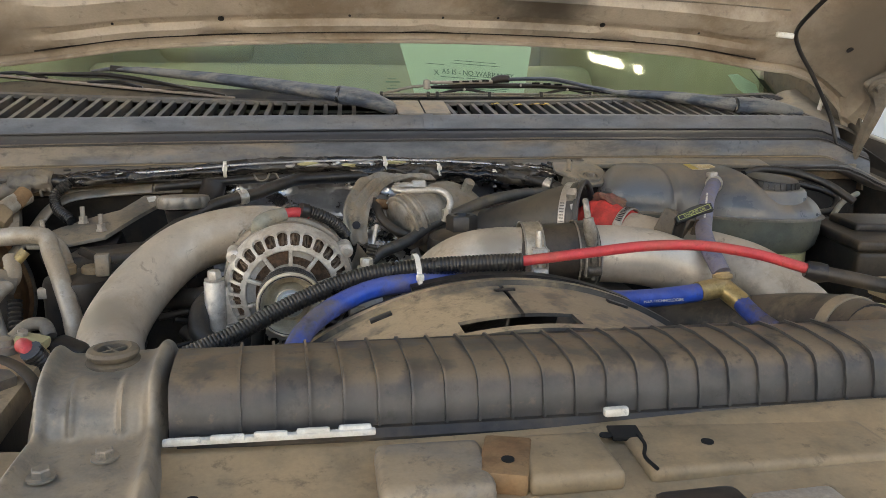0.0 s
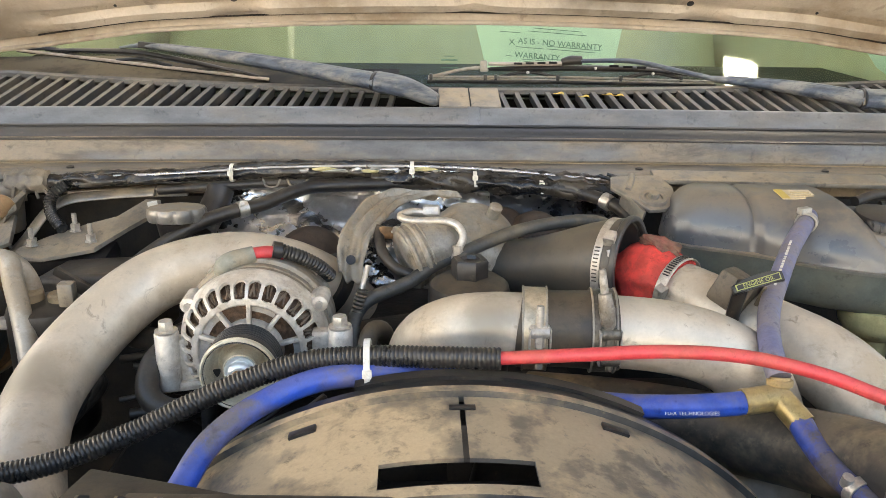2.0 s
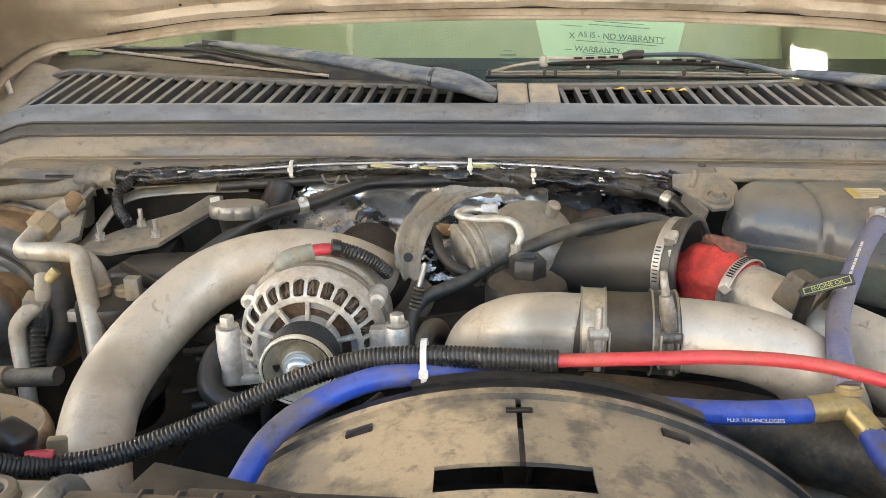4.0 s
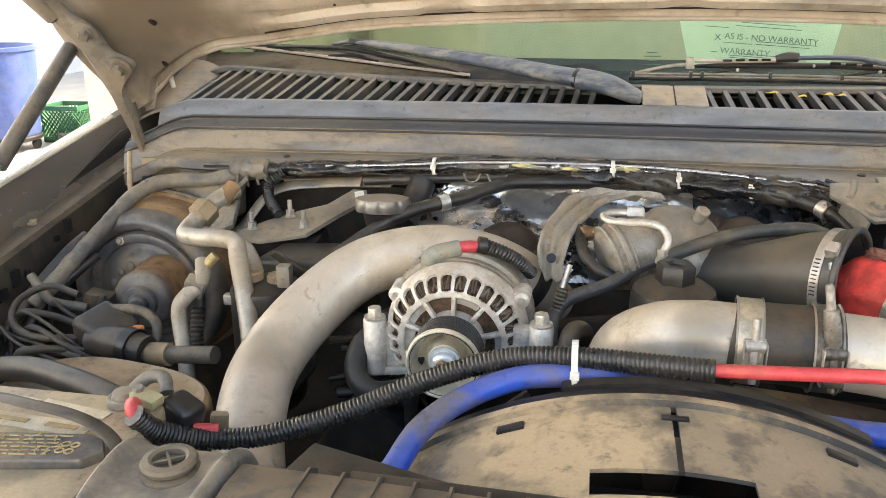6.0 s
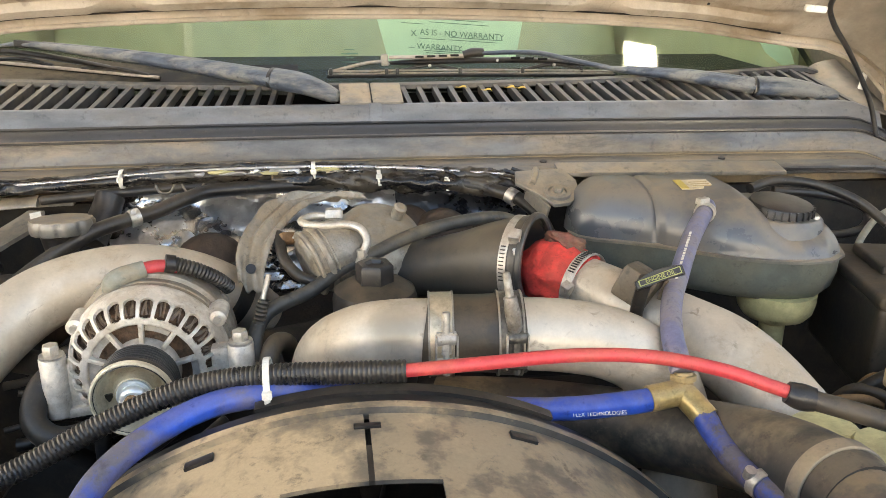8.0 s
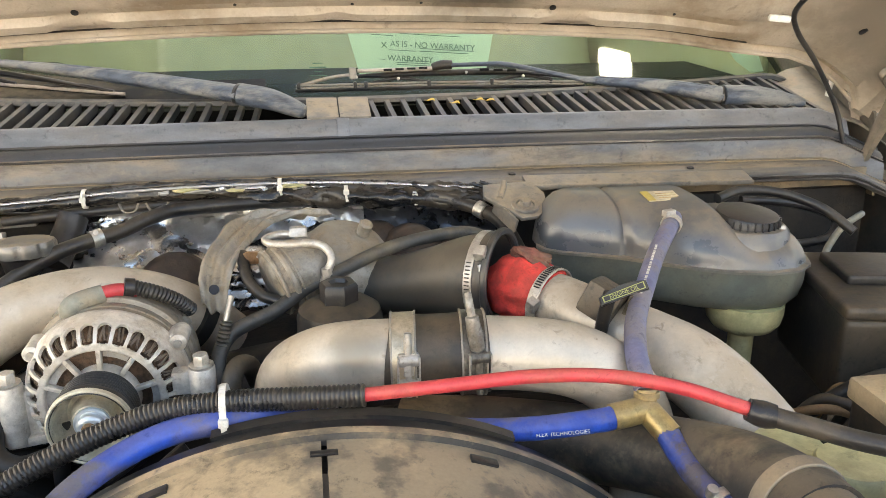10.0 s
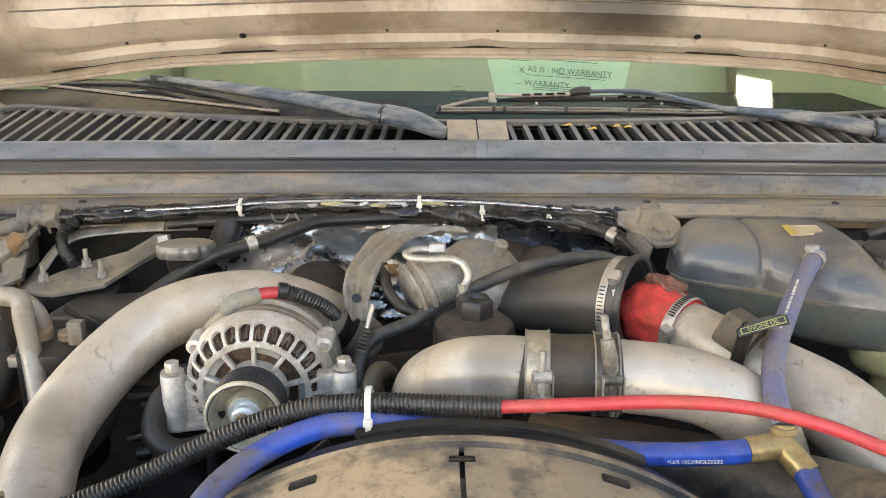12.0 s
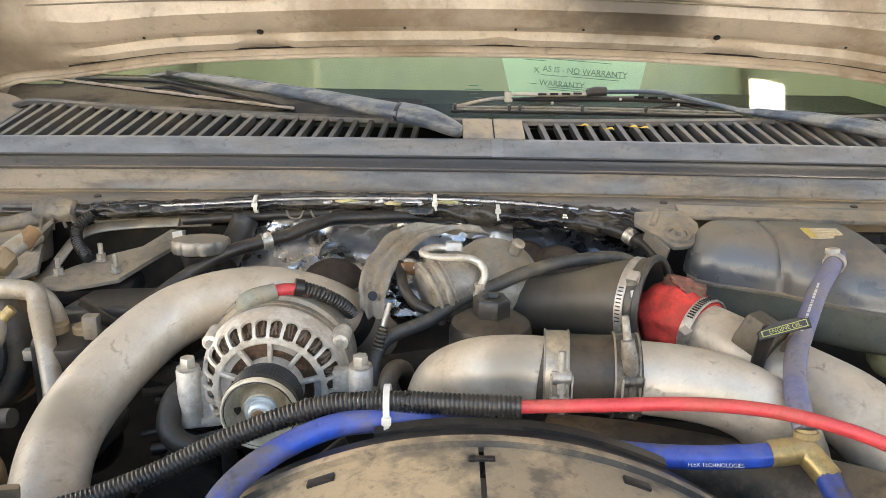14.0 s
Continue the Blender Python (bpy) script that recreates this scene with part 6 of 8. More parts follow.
# ---- hoses and looms across the front ----
LOOM = [(-0.422, 0.66, 1.129), (-0.413, 0.672, 1.110), (-0.385, 0.695, 1.092), (-0.342, 0.71, 1.091), (-0.283, 0.73, 1.106), (-0.220, 0.748, 1.131), (-0.162, 0.755, 1.150), (-0.108, 0.75, 1.158), (-0.060, 0.74, 1.162), (-0.011, 0.732, 1.1645)]
loom = thing("battery_cable", "black corrugated loom with a red battery cable leaving it", "cable", (-0.01, 0.73, 1.16))
part("loom", corrugated(B(), LOOM, 0.0086, 0.0034, 0.0010), M_LOOM, loom, "black corrugated loom")
part("cable", tube(B(), [(-0.03, 0.735, 1.1635), (-0.011, 0.732, 1.165), (0.048, 0.721, 1.173), (0.105, 0.711, 1.180), (0.158, 0.702, 1.180), (0.205, 0.690, 1.173), (0.238, 0.678, 1.164), (0.255, 0.672, 1.159)], 0.0050, 18, 10), M_RED, loom, "bright red cable")
part("cable_end", tube(B(), [(-0.432, 0.676, 1.128), (-0.426, 0.667, 1.128), (-0.420, 0.664, 1.120), (-0.414, 0.670, 1.112)], 0.0062, 14, 6), M_RED, loom, "red cable end")
part("bare_lead", tube(B(), [(-0.396, 0.694, 1.1005), (-0.388, 0.697, 1.0990), (-0.378, 0.700, 1.0980)], 0.0046, 12, 4), M_RED, loom, "red lead showing through the split loom")
part("tape_wrap", tube(B(), [(0.247, 0.675, 1.161), (0.256, 0.671, 1.1585), (0.264, 0.667, 1.158)], [0.0078, 0.0096, 0.0082], 14, 4), M_BLACK, loom, "black tape wrap")
part("sleeve", tube(B(), [(0.260, 0.669, 1.158), (0.285, 0.656, 1.154), (0.31, 0.642, 1.150), (0.345, 0.62, 1.148), (0.39, 0.60, 1.135)], 0.0070, 16, 8), M_BLACKD, loom, "dusty black sleeve")

BL = [(-0.232, 0.665, 1.100), (-0.216, 0.69, 1.121), (-0.190, 0.717, 1.133), (-0.152, 0.74, 1.1415), (-0.111, 0.745, 1.1455), (-0.069, 0.747, 1.1435), (-0.017, 0.75, 1.134), (0.06, 0.746, 1.121), (0.115, 0.742, 1.119), (0.165, 0.74, 1.122), (0.18, 0.74, 1.124)]
bh = thing("coolant_hose", "blue rubber coolant hose with brass tee", "hose", (0.2, 0.745, 1.12))
part("long_hose", tube(B(), BL, 0.0092, 20, 10), M_BLUE, bh, "grimy blue rubber hose")
tee = part("tee", tube(B(), [(0.176, 0.7405, 1.1235), (0.206, 0.7435, 1.1265)], 0.0103, 20, 1), M_BRASS, bh, "brass tee fitting")
part("tee_neck", tube(B(), [(0.206, 0.7435, 1.1265), (0.2065, 0.749, 1.140)], 0.0075, 18, 1), M_BRASS, tee)
part("tee_ferrule", ring(B(), (0.2065, 0.748, 1.136), (0, 0.2, 1), 0.006, 0.0100, -0.002, 0.003, 28), M_BRASS, tee)
part("tee_arm", tube(B(), [(0.204, 0.745, 1.127), (0.2165, 0.722, 1.114)], 0.0103, 18, 1), M_BRASS, tee)
part("short_hose", tube(B(), [(0.214, 0.727, 1.117), (0.2170, 0.708, 1.109), (0.2210, 0.678, 1.1025), (0.2285, 0.650, 1.100), (0.2400, 0.629, 1.099)], 0.0093, 18, 8), M_BLUEWORN, bh, "grimy blue hose down to the radiator")
part("clamp", ring(B(), (0.2265, 0.657, 1.1005), (0.25, -0.9, -0.08), 0.0094, 0.0108, -0.004, 0.004, 28, 0.0003), M_STEEL, bh, "small steel clamp")
part("clamp_screw", lathe(B(), (0.2185, 0.659, 1.1085), (0, -0.3, 1), [(0.004, -0.004), (0.004, 0.004)], 12), M_STEEL, bh)
part("upper_hose", tube(B(), [(0.347, 1.020, 1.192), (0.340, 1.008, 1.191), (0.299, 0.95, 1.180), (0.257, 0.88, 1.170), (0.229, 0.83, 1.163), (0.211, 0.785, 1.156), (0.2065, 0.764, 1.149), (0.2065, 0.750, 1.139)], 0.0092, 18, 10), M_LILAC, bh, "faded lilac hose")
part("nipple_clamp", ring(B(), (0.337, 1.003, 1.1905), (0.55, 0.8, 0.12), 0.0094, 0.0112, -0.004, 0.004, 28, 0.0003), M_STEEL, bh, "steel hose clamp")
part("clamp_screw", box(B(), (0.3335, 1.004, 1.2030), (0.014, 0.008, 0.007), 0.0015, turn(0, 0, 20)), M_STEEL, bh)
# white print on the blue hoses
text("print", "FLEX TECHNOLOGIES", 0.0042, pose(0.135, 0.7314, 1.1190, 62, -1, -3), M_WHITE, bh)
hose_a, hose_b = Vector((0.299, 0.95, 1.180)), Vector((0.229, 0.83, 1.163))
hx = (hose_a - hose_b).normalized()
hz = Vector((-0.25, -0.75, 0.55))
hz = (hz - hx * hz.dot(hx)).normalized()
hz = (hz + hx.cross(hz) * -0.35).normalized()
rng = random.Random(5)
d = 0.03
while d < 0.135:
    w = rng.uniform(0.002, 0.006)
    part("print_bar", box(B(), hose_b + hx * (d + w / 2) + hz * 0.0092, (w, 0.0022, 0.0006), 0, Matrix((hx, hz.cross(hx), hz)).transposed()), M_WHITE, bh)
    d += w + rng.uniform(0.0012, 0.004)


def zip_tie(p, axis, r, tail, label="white nylon cable tie"):
    t = thing("cable_tie", label, "cable tie", p, "white cable ties")
    part("band", ring(B(), p, axis, r - 0.001, r, -0.0024, 0.0024, 24, 0.0003), M_WHITE, t)
    part("head", box(B(), Vector(p) + Vector((0, -r - 0.001, 0.002)), (0.007, 0.004, 0.006), 0.001), M_WHITE, t)
    q = Vector(p) + Vector((0, -r - 0.0015, 0.0))
    part("tail", box(B(), q + Vector(tail) * 0.5, (0.0042, 0.0012, Vector(tail).length), 0.0003, Vector(tail).to_track_quat("Z", "Y").to_matrix()), M_WHITE, t)


zip_tie((-0.109, 0.7475, 1.1525), (1, 0, 0.05), 0.0195, (0.001, -0.003, -0.018))


# ---- firewall harness ----
M_TAPE = mat("glossy_black_tape", (0.012, 0.012, 0.013), 0.2, 0.0, 0.25, (0.16, 0.135, 0.10), 22, 200, 0.25, 0.25, top=0.1, stretch=(0.5, 1, 1))


def wrapped(pts, r, amp, freq, seg=20):
    """A bundle wound in loose tape: a tube with lengthwise creases and lumps."""
    bm = B()
    c = resample(pts, 0.0035)
    rad = [q[3] if len(q) > 3 else r for q in c]
    loops = rings(bm, c, rad, seg)
    for q, lp, rr in zip(c, loops, rad):
        ctr = Vector(q[:3])
        for v in lp:
            d = v.co - ctr
            p = Vector((v.co.x * 0.35, v.co.y, v.co.z)) * freq
            v.co = ctr + d * (1 + amp * noise.noise(p) + 0.6 * amp * abs(noise.noise(v.co * freq * 1.3)))
    return bm


def harness():
    t = thing("wiring_harness", "black wiring harness with foil and tape along the firewall", "wiring harness", (-0.1, 1.2, 1.19))
    loom_pts = [(-0.555, 1.20, 1.179, 0.009), (-0.52, 1.193, 1.184, 0.008), (-0.47, 1.19, 1.187, 0.0075), (-0.374, 1.197, 1.190, 0.006), (-0.259, 1.20, 1.196, 0.0065), (-0.152, 1.20, 1.1985, 0.007), (-0.08, 1.20, 1.1985, 0.0075), (-0.009, 1.20, 1.195, 0.008), (0.099, 1.20, 1.190, 0.008), (0.165, 1.198, 1.182, 0.0085), (0.20, 1.19, 1.165, 0.007)]
    part("main_loom", wrapped(loom_pts, 0.007, 0.55, 170), M_TAPE, t, "black taped bundle", 80)
    part("second_loom", wrapped([(x, y + 0.004, z + 0.007 + 0.003 * math.sin(x * 40), 0.0042) for x, y, z, r in loom_pts[1:-1]], 0.004, 0.5, 210, 14), M_TAPE, t, "thin black taped wires", 80)
    part("lower_loom", wrapped([(-0.13, 1.196, 1.190, 0.006), (-0.05, 1.194, 1.188, 0.010), (0.03, 1.193, 1.185, 0.011), (0.11, 1.193, 1.179, 0.011), (0.17, 1.192, 1.172, 0.012), (0.20, 1.188, 1.155, 0.010)], 0.01, 0.6, 120, 20), M_TAPE, t, "loose black plastic wrap", 80)
    for dx, dz in ((0.0, 0.0), (0.006, 0.0035), (-0.004, 0.0015)):
        part("wire", tube(B(), [(0.16 + dx, 1.186, 1.196 + dz), (0.178 + dx, 1.178, 1.190 + dz), (0.186 + dx, 1.172, 1.172 + dz), (0.18 + dx, 1.170, 1.160)], 0.0022, 8, 6), M_TAPE, t)
    for x0, w in ((-0.265, 0.022), (-0.235, 0.026), (-0.05, 0.02)):
        part("wire", tube(B(), [(x0, 1.190, 1.190), (x0 + w * 0.25, 1.186, 1.181), (x0 + w * 0.75, 1.186, 1.181), (x0 + w, 1.190, 1.190)], 0.0014, 8, 6), M_WRAP, t, "loose wire loop")
    part("wire", tube(B(), [(-0.5, 1.190, 1.190), (-0.37, 1.192, 1.196), (-0.25, 1.195, 1.2035), (-0.1, 1.195, 1.206), (0.02, 1.195, 1.202), (0.16, 1.195, 1.190)], 0.0018, 10, 10), M_FOIL, t, "foil-wrapped wire")
    part("rail", box(B(), (-0.44, 1.212, 1.166), (0.15, 0.012, 0.012), 0.002, turn(0, -2, 0)), M_SHEET, t, "dusty steel rail")
    part("conduit", tube(B(), [(-0.40, 1.205, 1.171), (-0.28, 1.203, 1.180), (-0.18, 1.203, 1.183), (0.05, 1.204, 1.181)], 0.0062, 14, 8), M_BLACKD, t, "grey dusty conduit")
    rng = random.Random(3)
    for k in range(9):
        x = -0.21 + 0.02 * k + rng.uniform(-0.006, 0.006)
        bm = B()
        bmesh.ops.create_icosphere(bm, subdivisions=2, radius=0.006)
        for v in bm.verts:
            v.co *= 1 + 0.6 * noise.noise(v.co * 300 + Vector((k, 0, 0)))
            v.co = Vector((v.co.x * (1.2 + 1.3 * (k % 3)), v.co.y * 0.5, v.co.z * 0.45 + v.co.x * 0.1 * (k % 2))) + Vector((x, 1.1935, 1.2000 + 0.002 * (k % 2)))
        part("tape_scrap", bm, M_YELLOWISH if k % 3 == 1 else M_FOIL, t, "scrap of torn foil tape")
    left = thing("wrapped_hose", "thick dusty tape-wrapped hose down to the fender", "hose", (-0.7, 1.2, 1.1))
    part("hose", wrapped([(-0.765, 1.00, 1.05), (-0.745, 1.04, 1.083), (-0.730, 1.08, 1.109), (-0.720, 1.12, 1.131), (-0.703, 1.16, 1.155), (-0.675, 1.185, 1.164), (-0.621, 1.195, 1.166), (-0.573, 1.2, 1.175), (-0.535, 1.198, 1.182)], 0.0100, 0.16, 90), M_WRAP, left, "dusty wrapped hose", 80)
    part("tape_knot", wrapped([(-0.585, 1.203, 1.179, 0.0125), (-0.56, 1.2, 1.183, 0.014), (-0.525, 1.19, 1.186, 0.0105)], 0.013, 0.45, 190), M_WRAP, left, "dusty tape knot", 80)
    for q in range(4):
        part("tape_tail", box(B(), (-0.572 + 0.014 * q, 1.186, 1.172 - 0.003 * (q % 2)), (0.004, 0.002, 0.016), 0.0006, turn(10, 20 - 15 * q, 0)), M_WRAP, left)
    part("conduit", corrugated(B(), [(-0.506, 1.187, 1.183), (-0.523, 1.18, 1.169), (-0.520, 1.165, 1.152), (-0.498, 1.142, 1.138)], 0.0075, 0.004, 0.0015), M_LOOM, left, "grey corrugated conduit")


harness()
for x, z in ((-0.304, 1.2015), (-0.079, 1.2055)):
    zip_tie((x, 1.199, z - 0.006), (1, 0, 0), 0.0115, (0.002, -0.001, -0.006 if x > -0.2 else 0.010))
for x, z in ((0.0, 1.186), (0.084, 1.1775)):
    zip_tie((x, 1.193, z + 0.006), (1, 0, 0), 0.0085, (0.001, -0.002, -0.009), "small cream cable tie on the harness")


# ---- coolant bottle ----
def bottle():
    t = thing("coolant_bottle", "dusty grey plastic coolant bottle with a black screw cap", "coolant bottle", (0.35, 1.04, 1.1))
    front = [(0.214, 1.085), (0.220, 1.068), (0.235, 1.056), (0.265, 1.043), (0.297, 1.026), (0.333, 0.999), (0.365, 0.977), (0.395, 0.963), (0.43, 0.955), (0.462, 0.958), (0.485, 0.975), (0.497, 1.005), (0.500, 1.05)]

    def yf(x):
        for (a, p), (b, q) in zip(front, front[1:]):
            if x <= b:
                return p + (q - p) * (x - a) / (b - a)
        return front[-1][1]

    def crown(x):
        # height of the top over the seam; it falls to a shelf under the cap and rounds off at both ends
        e = min(1.0, max(0.0, (x - 0.213) / 0.045))
        g = min(1.0, max(0.0, (0.502 - x) / 0.04))
        h = 0.060 - 0.026 * step(0.385, 0.425, x)
        return h * math.sqrt(max(0.02, 1 - (1 - e) ** 2)) * math.sqrt(max(0.05, 1 - (1 - g) ** 2))

    bm = B()
    xs = span(0.2135, 0.5, 90)
    prof = [(0.0, 0.0), (0.012, 0.10), (0.03, 0.30), (0.085, 0.55), (0.18, 0.77), (0.32, 0.92), (0.50, 0.99), (0.70, 1.0), (0.88, 0.97), (0.96, 0.85), (1.0, 0.5), (1.0, 0.0)]
    prof = [tuple(p) for p in smooth_path(prof, 3)]
    loops = []
    for x in xs:
        g = 1 - 0.09 * max(0.0, 1 - abs(x - 0.2985) / 0.0055)
        y0, h = yf(x), crown(x) * g
        y1 = 1.132 - 0.02 * max(0.0, (abs(x - 0.357) - 0.11) / 0.03) ** 2
        loops.append([bm.verts.new((x, y0 + (y1 - y0) * a + (1 - g) * 0.05, 1.146 + h * b)) for a, b in prof])
    n = len(prof)
    for a, b in zip(loops, loops[1:]):
        for k in range(n):
            bm.faces.new((a[k], a[(k + 1) % n], b[(k + 1) % n], b[k]))
    bm.faces.new(loops[0][::-1])
    bm.faces.new(loops[-1])
    part("upper_half", bm, M_BOTTLE, t, "", 60)

    def slab(layers):
        rows = []
        bm = B()
        for z, off in layers:
            line = [(x, yf(x) - off) for x in xs] + [(x, 1.132 + off) for x in xs[::-6]]
            rows.append([bm.verts.new((x + (x - 0.357) * off * 4, y, z)) for x, y in line])
        m = len(rows[0])
        for a, b in zip(rows, rows[1:]):
            for k in range(m):
                bm.faces.new((a[k], a[(k + 1) % m], b[(k + 1) % m], b[k]))
        bm.faces.new(rows[0][::-1])
        bm.faces.new(rows[-1])
        return bm
    part("lower_half", slab([(1.096, -0.022), (1.099, -0.012), (1.108, -0.005), (1.125, -0.001), (1.1445, 0.0)]), M_BOTTLE2, t, "greenish translucent lower half", 50)
    part("seam", slab([(1.1445, 0.001), (1.1450, 0.0042), (1.1478, 0.0042), (1.1484, 0.001)]), M_BRACKET, t, "moulded seam", 50)
    part("cap_collar", lathe(B(), (0.432, 1.020, 0), (0, 0, 1), [(0.050, 1.160), (0.047, 1.178), (0.043, 1.182), (0.03, 1.183)], 40), M_BOTTLE, t)
    cap = part("cap", lathe(B(), (0.432, 1.020, 1.172), (0.05, -0.1, 1), [(0.040, 0), (0.040, 0.004), (0.0355, 0.006), (0.035, 0.020), (0.033, 0.023), (0.018, 0.0245), (0.002, 0.0245)], 44), M_BLACK, t, "black ribbed screw cap")
    for k in range(28):
        a = 2 * math.pi * k / 28
        part("cap_rib", box(B(), (0.4325 + 0.0355 * math.cos(a), 1.0185 + 0.0355 * math.sin(a), 1.185), (0.0022, 0.0022, 0.013), 0.0005, turn(0, 0, math.degrees(a))), M_BLACK, cap)
    part("nipple", lathe(B(), (0.352, 1.035, 1.190), (-0.35, -0.8, -0.05), [(0.012, -0.02), (0.008, -0.008), (0.0075, 0.01), (0.0075, 0.02)], 20), M_BOTTLE, t)
    part("label", box(B(), (0.350, 1.062, 1.2057), (0.040, 0.028, 0.0008), 0, turn(7, 0, 0)), M_LABEL, t, "small paper label with a yellow end")
    part("label_end", box(B(), (0.334, 1.062, 1.2064), (0.009, 0.026, 0.0008), 0, turn(7, 0, 0)), M_YELLOW, t)
    for k in range(3):
        part("print_bar", box(B(), (0.356, 1.0555 + 0.006 * k, 1.2054 + 0.0007 * k), (0.022, 0.0014, 0.0009), 0, turn(7, 0, 0)), M_BRASSPRINT, t)
    part("outlet", lathe(B(), (0.431, 0.998, 0), (0, 0, 1), [(0.014, 1.02), (0.014, 1.060), (0.020, 1.066), (0.034, 1.070), (0.040, 1.078), (0.042, 1.088), (0.042, 1.100)], 32), M_YELLOWISH, t, "yellowed lower chamber")
    b = part("bracket", prism(B(), [(-0.036, 0.020), (-0.030, 0.044), (0.030, 0.046), (0.040, 0.020), (0.036, -0.010), (0.018, -0.026), (-0.002, -0.028), (-0.012, -0.010)], 0.005, pose(0.196, 1.118, 1.184, 20, 0, 4), 0.0015), M_BRACKET, t, "dusty steel bracket")
    part("cup", ring(B(), (0.205, 1.112, 1.187), (0, -0.3, 1), 0.0105, 0.0165, -0.002, 0.003, 32), M_SHEET, b, "pressed cup")
    hexbolt(b, (0.205, 1.112, 1.1875), (0, -0.3, 1), 0.0065, 0.007, M_SHEET)
    part("bead", tube(B(), [(0.178, 1.128, 1.193), (0.187, 1.148, 1.200), (0.190, 1.160, 1.204)], 0.004, 10, 4), M_BRACKET, b)
    part("bracket_lip", box(B(), (0.181, 1.112, 1.176), (0.004, 0.045, 0.018), 0.0015, turn(20, 0, 24)), M_BRACKET, b)
    part("rail_lip", box(B(), (0.370, 1.155, 1.1955), (0.29, 0.005, 0.006), 0.002, turn(12, 1, 0)), M_BRACKET, t, "folded rail edge")
    part("rail", box(B(), (0.370, 1.172, 1.197), (0.30, 0.034, 0.006), 0.003, turn(12, 1, 0)), M_BRACKET, t, "dusty steel rail")
    part("vent_hose", tube(B(), [(0.44, 1.10, 1.188), (0.48, 1.115, 1.193), (0.53, 1.11, 1.188), (0.575, 1.09, 1.172), (0.60, 1.06, 1.15)], 0.006, 14, 8), M_RUBBER, t, "thin black vent hose")


bottle()


def dipstick():
    t = thing("dipstick", "black engine oil dipstick handle with yellow-green lettering", "dipstick", (0.24, 0.88, 1.12))
    m = pose(0.2180, 0.836, 1.186, 60, -20, -6) @ Matrix.Scale(0.88, 4)
    bm = B()
    pts = [(-0.024, -0.006), (-0.012, -0.0055), (0.0, -0.0045), (0.012, -0.0045), (0.025, -0.006), (0.025, 0.004), (0.012, 0.0075), (0.0, 0.0075), (-0.012, 0.006), (-0.024, 0.003)]
    prism(bm, pts, 0.010, m @ pose(0, 0, -0.010), 0.0012)
    part("handle", bm, M_BLACK, t)
    part("panel", prism(B(), [(-0.021, -0.0035), (0.022, -0.0035), (0.022, 0.0035), (-0.021, 0.0025)], 0.0006, m @ pose(0, 0, 0.0002)), M_LIME, t, "yellow-green printed panel")
    part("panel_inner", prism(B(), [(-0.0198, -0.0027), (0.021, -0.0027), (0.021, 0.0027), (-0.0198, 0.0017)], 0.0006, m @ pose(0, 0, 0.0005)), M_BLACK, t)
    text("lettering", "ENGINE OIL", 0.0056, m @ pose(0.001, -0.0003, 0.0013), M_LIME, t)
    part("stem", tube(B(), [(0.210, 0.845, 1.182), (0.206, 0.852, 1.14), (0.204, 0.86, 1.06)], 0.006, 14, 4), M_BLACK, t)


dipstick()


# ---- right front: radiator hose, battery ----
def radiator_hose():
    t = thing("radiator_hose", "thick black radiator hose with worn patches", "hose", (0.25, 0.66, 1.08))
    part("hose", tube(B(), [(0.03, 0.865, 1.052), (0.10, 0.840, 1.058), (0.17, 0.80, 1.066), (0.222, 0.745, 1.082), (0.252, 0.69, 1.100), (0.262, 0.64, 1.112), (0.2635, 0.60, 1.116)], 0.032, 30, 10), M_RADHOSE, t)
    part("clamp", ring(B(), (0.263, 0.628, 1.113), (0.05, -1, 0.1), 0.032, 0.0345, -0.007, 0.007, 44), M_SHEET, t, "dusty clamp")


radiator_hose()


def cap_set(x, y, z):
    t = thing("fluid_cap", "cream plastic ribbed filler cap on a black bottle", "filler cap", (x, y, z - 0.1))
    part("neck", lathe(B(), (x, y, z), (0, 0, 1), [(0.024, -0.10), (0.024, -0.02), (0.02, -0.018), (0.02, 0.0)], 28), M_BLACKD, t, "black neck")
    part("cap", lathe(B(), (x, y, z), (0, 0, 1), [(0.026, -0.014), (0.027, -0.01), (0.027, 0.0), (0.025, 0.003), (0.002, 0.004)], 32), M_YELLOWISH, t, "cream cap")


cap_set(0.325, 0.66, 1.118)
cap_set(0.300, 0.70, 1.110)


def battery(x, y, z, w, d, name_label):
    t = thing("battery", name_label, "battery", (x, y, z - 0.2), "batteries")
    part("case", box(B(), (x, y, z - 0.105), (w, d, 0.2), 0.006, turn(0, 0, 0), 3), M_BLACKD, t)
    part("lid", box(B(), (x, y, z), (w + 0.006, d + 0.006, 0.02), 0.004), M_LID, t, "tan dust-caked lid")
    return t


bt = battery(-0.545, 0.615, 1.108, 0.25, 0.17, "dust-caked black battery with worn labels")
part("label", box(B(), (-0.548, 0.6565, 1.1188), (0.19, 0.017, 0.0010), 0, turn(0, 0, -4)), M_LABEL, bt, "worn cream label")
for k in range(3):
    part("label_bar", box(B(), (-0.56 + 0.042 * k, 0.6575 - 0.0029 * k, 1.1196), (0.026, 0.005, 0.0008), 0, turn(0, 0, -4)), M_BRASSPRINT, bt)
part("label", box(B(), (-0.482, 0.6765, 1.1188), (0.062, 0.010, 0.0010), 0, turn(0, 0, -10)), M_LABEL, bt, "small pale label")
part("label", box(B(), (-0.525, 0.682, 1.1188), (0.018, 0.008, 0.0010), 0, turn(0, 0, -10)), M_LABEL, bt, "small pale label")
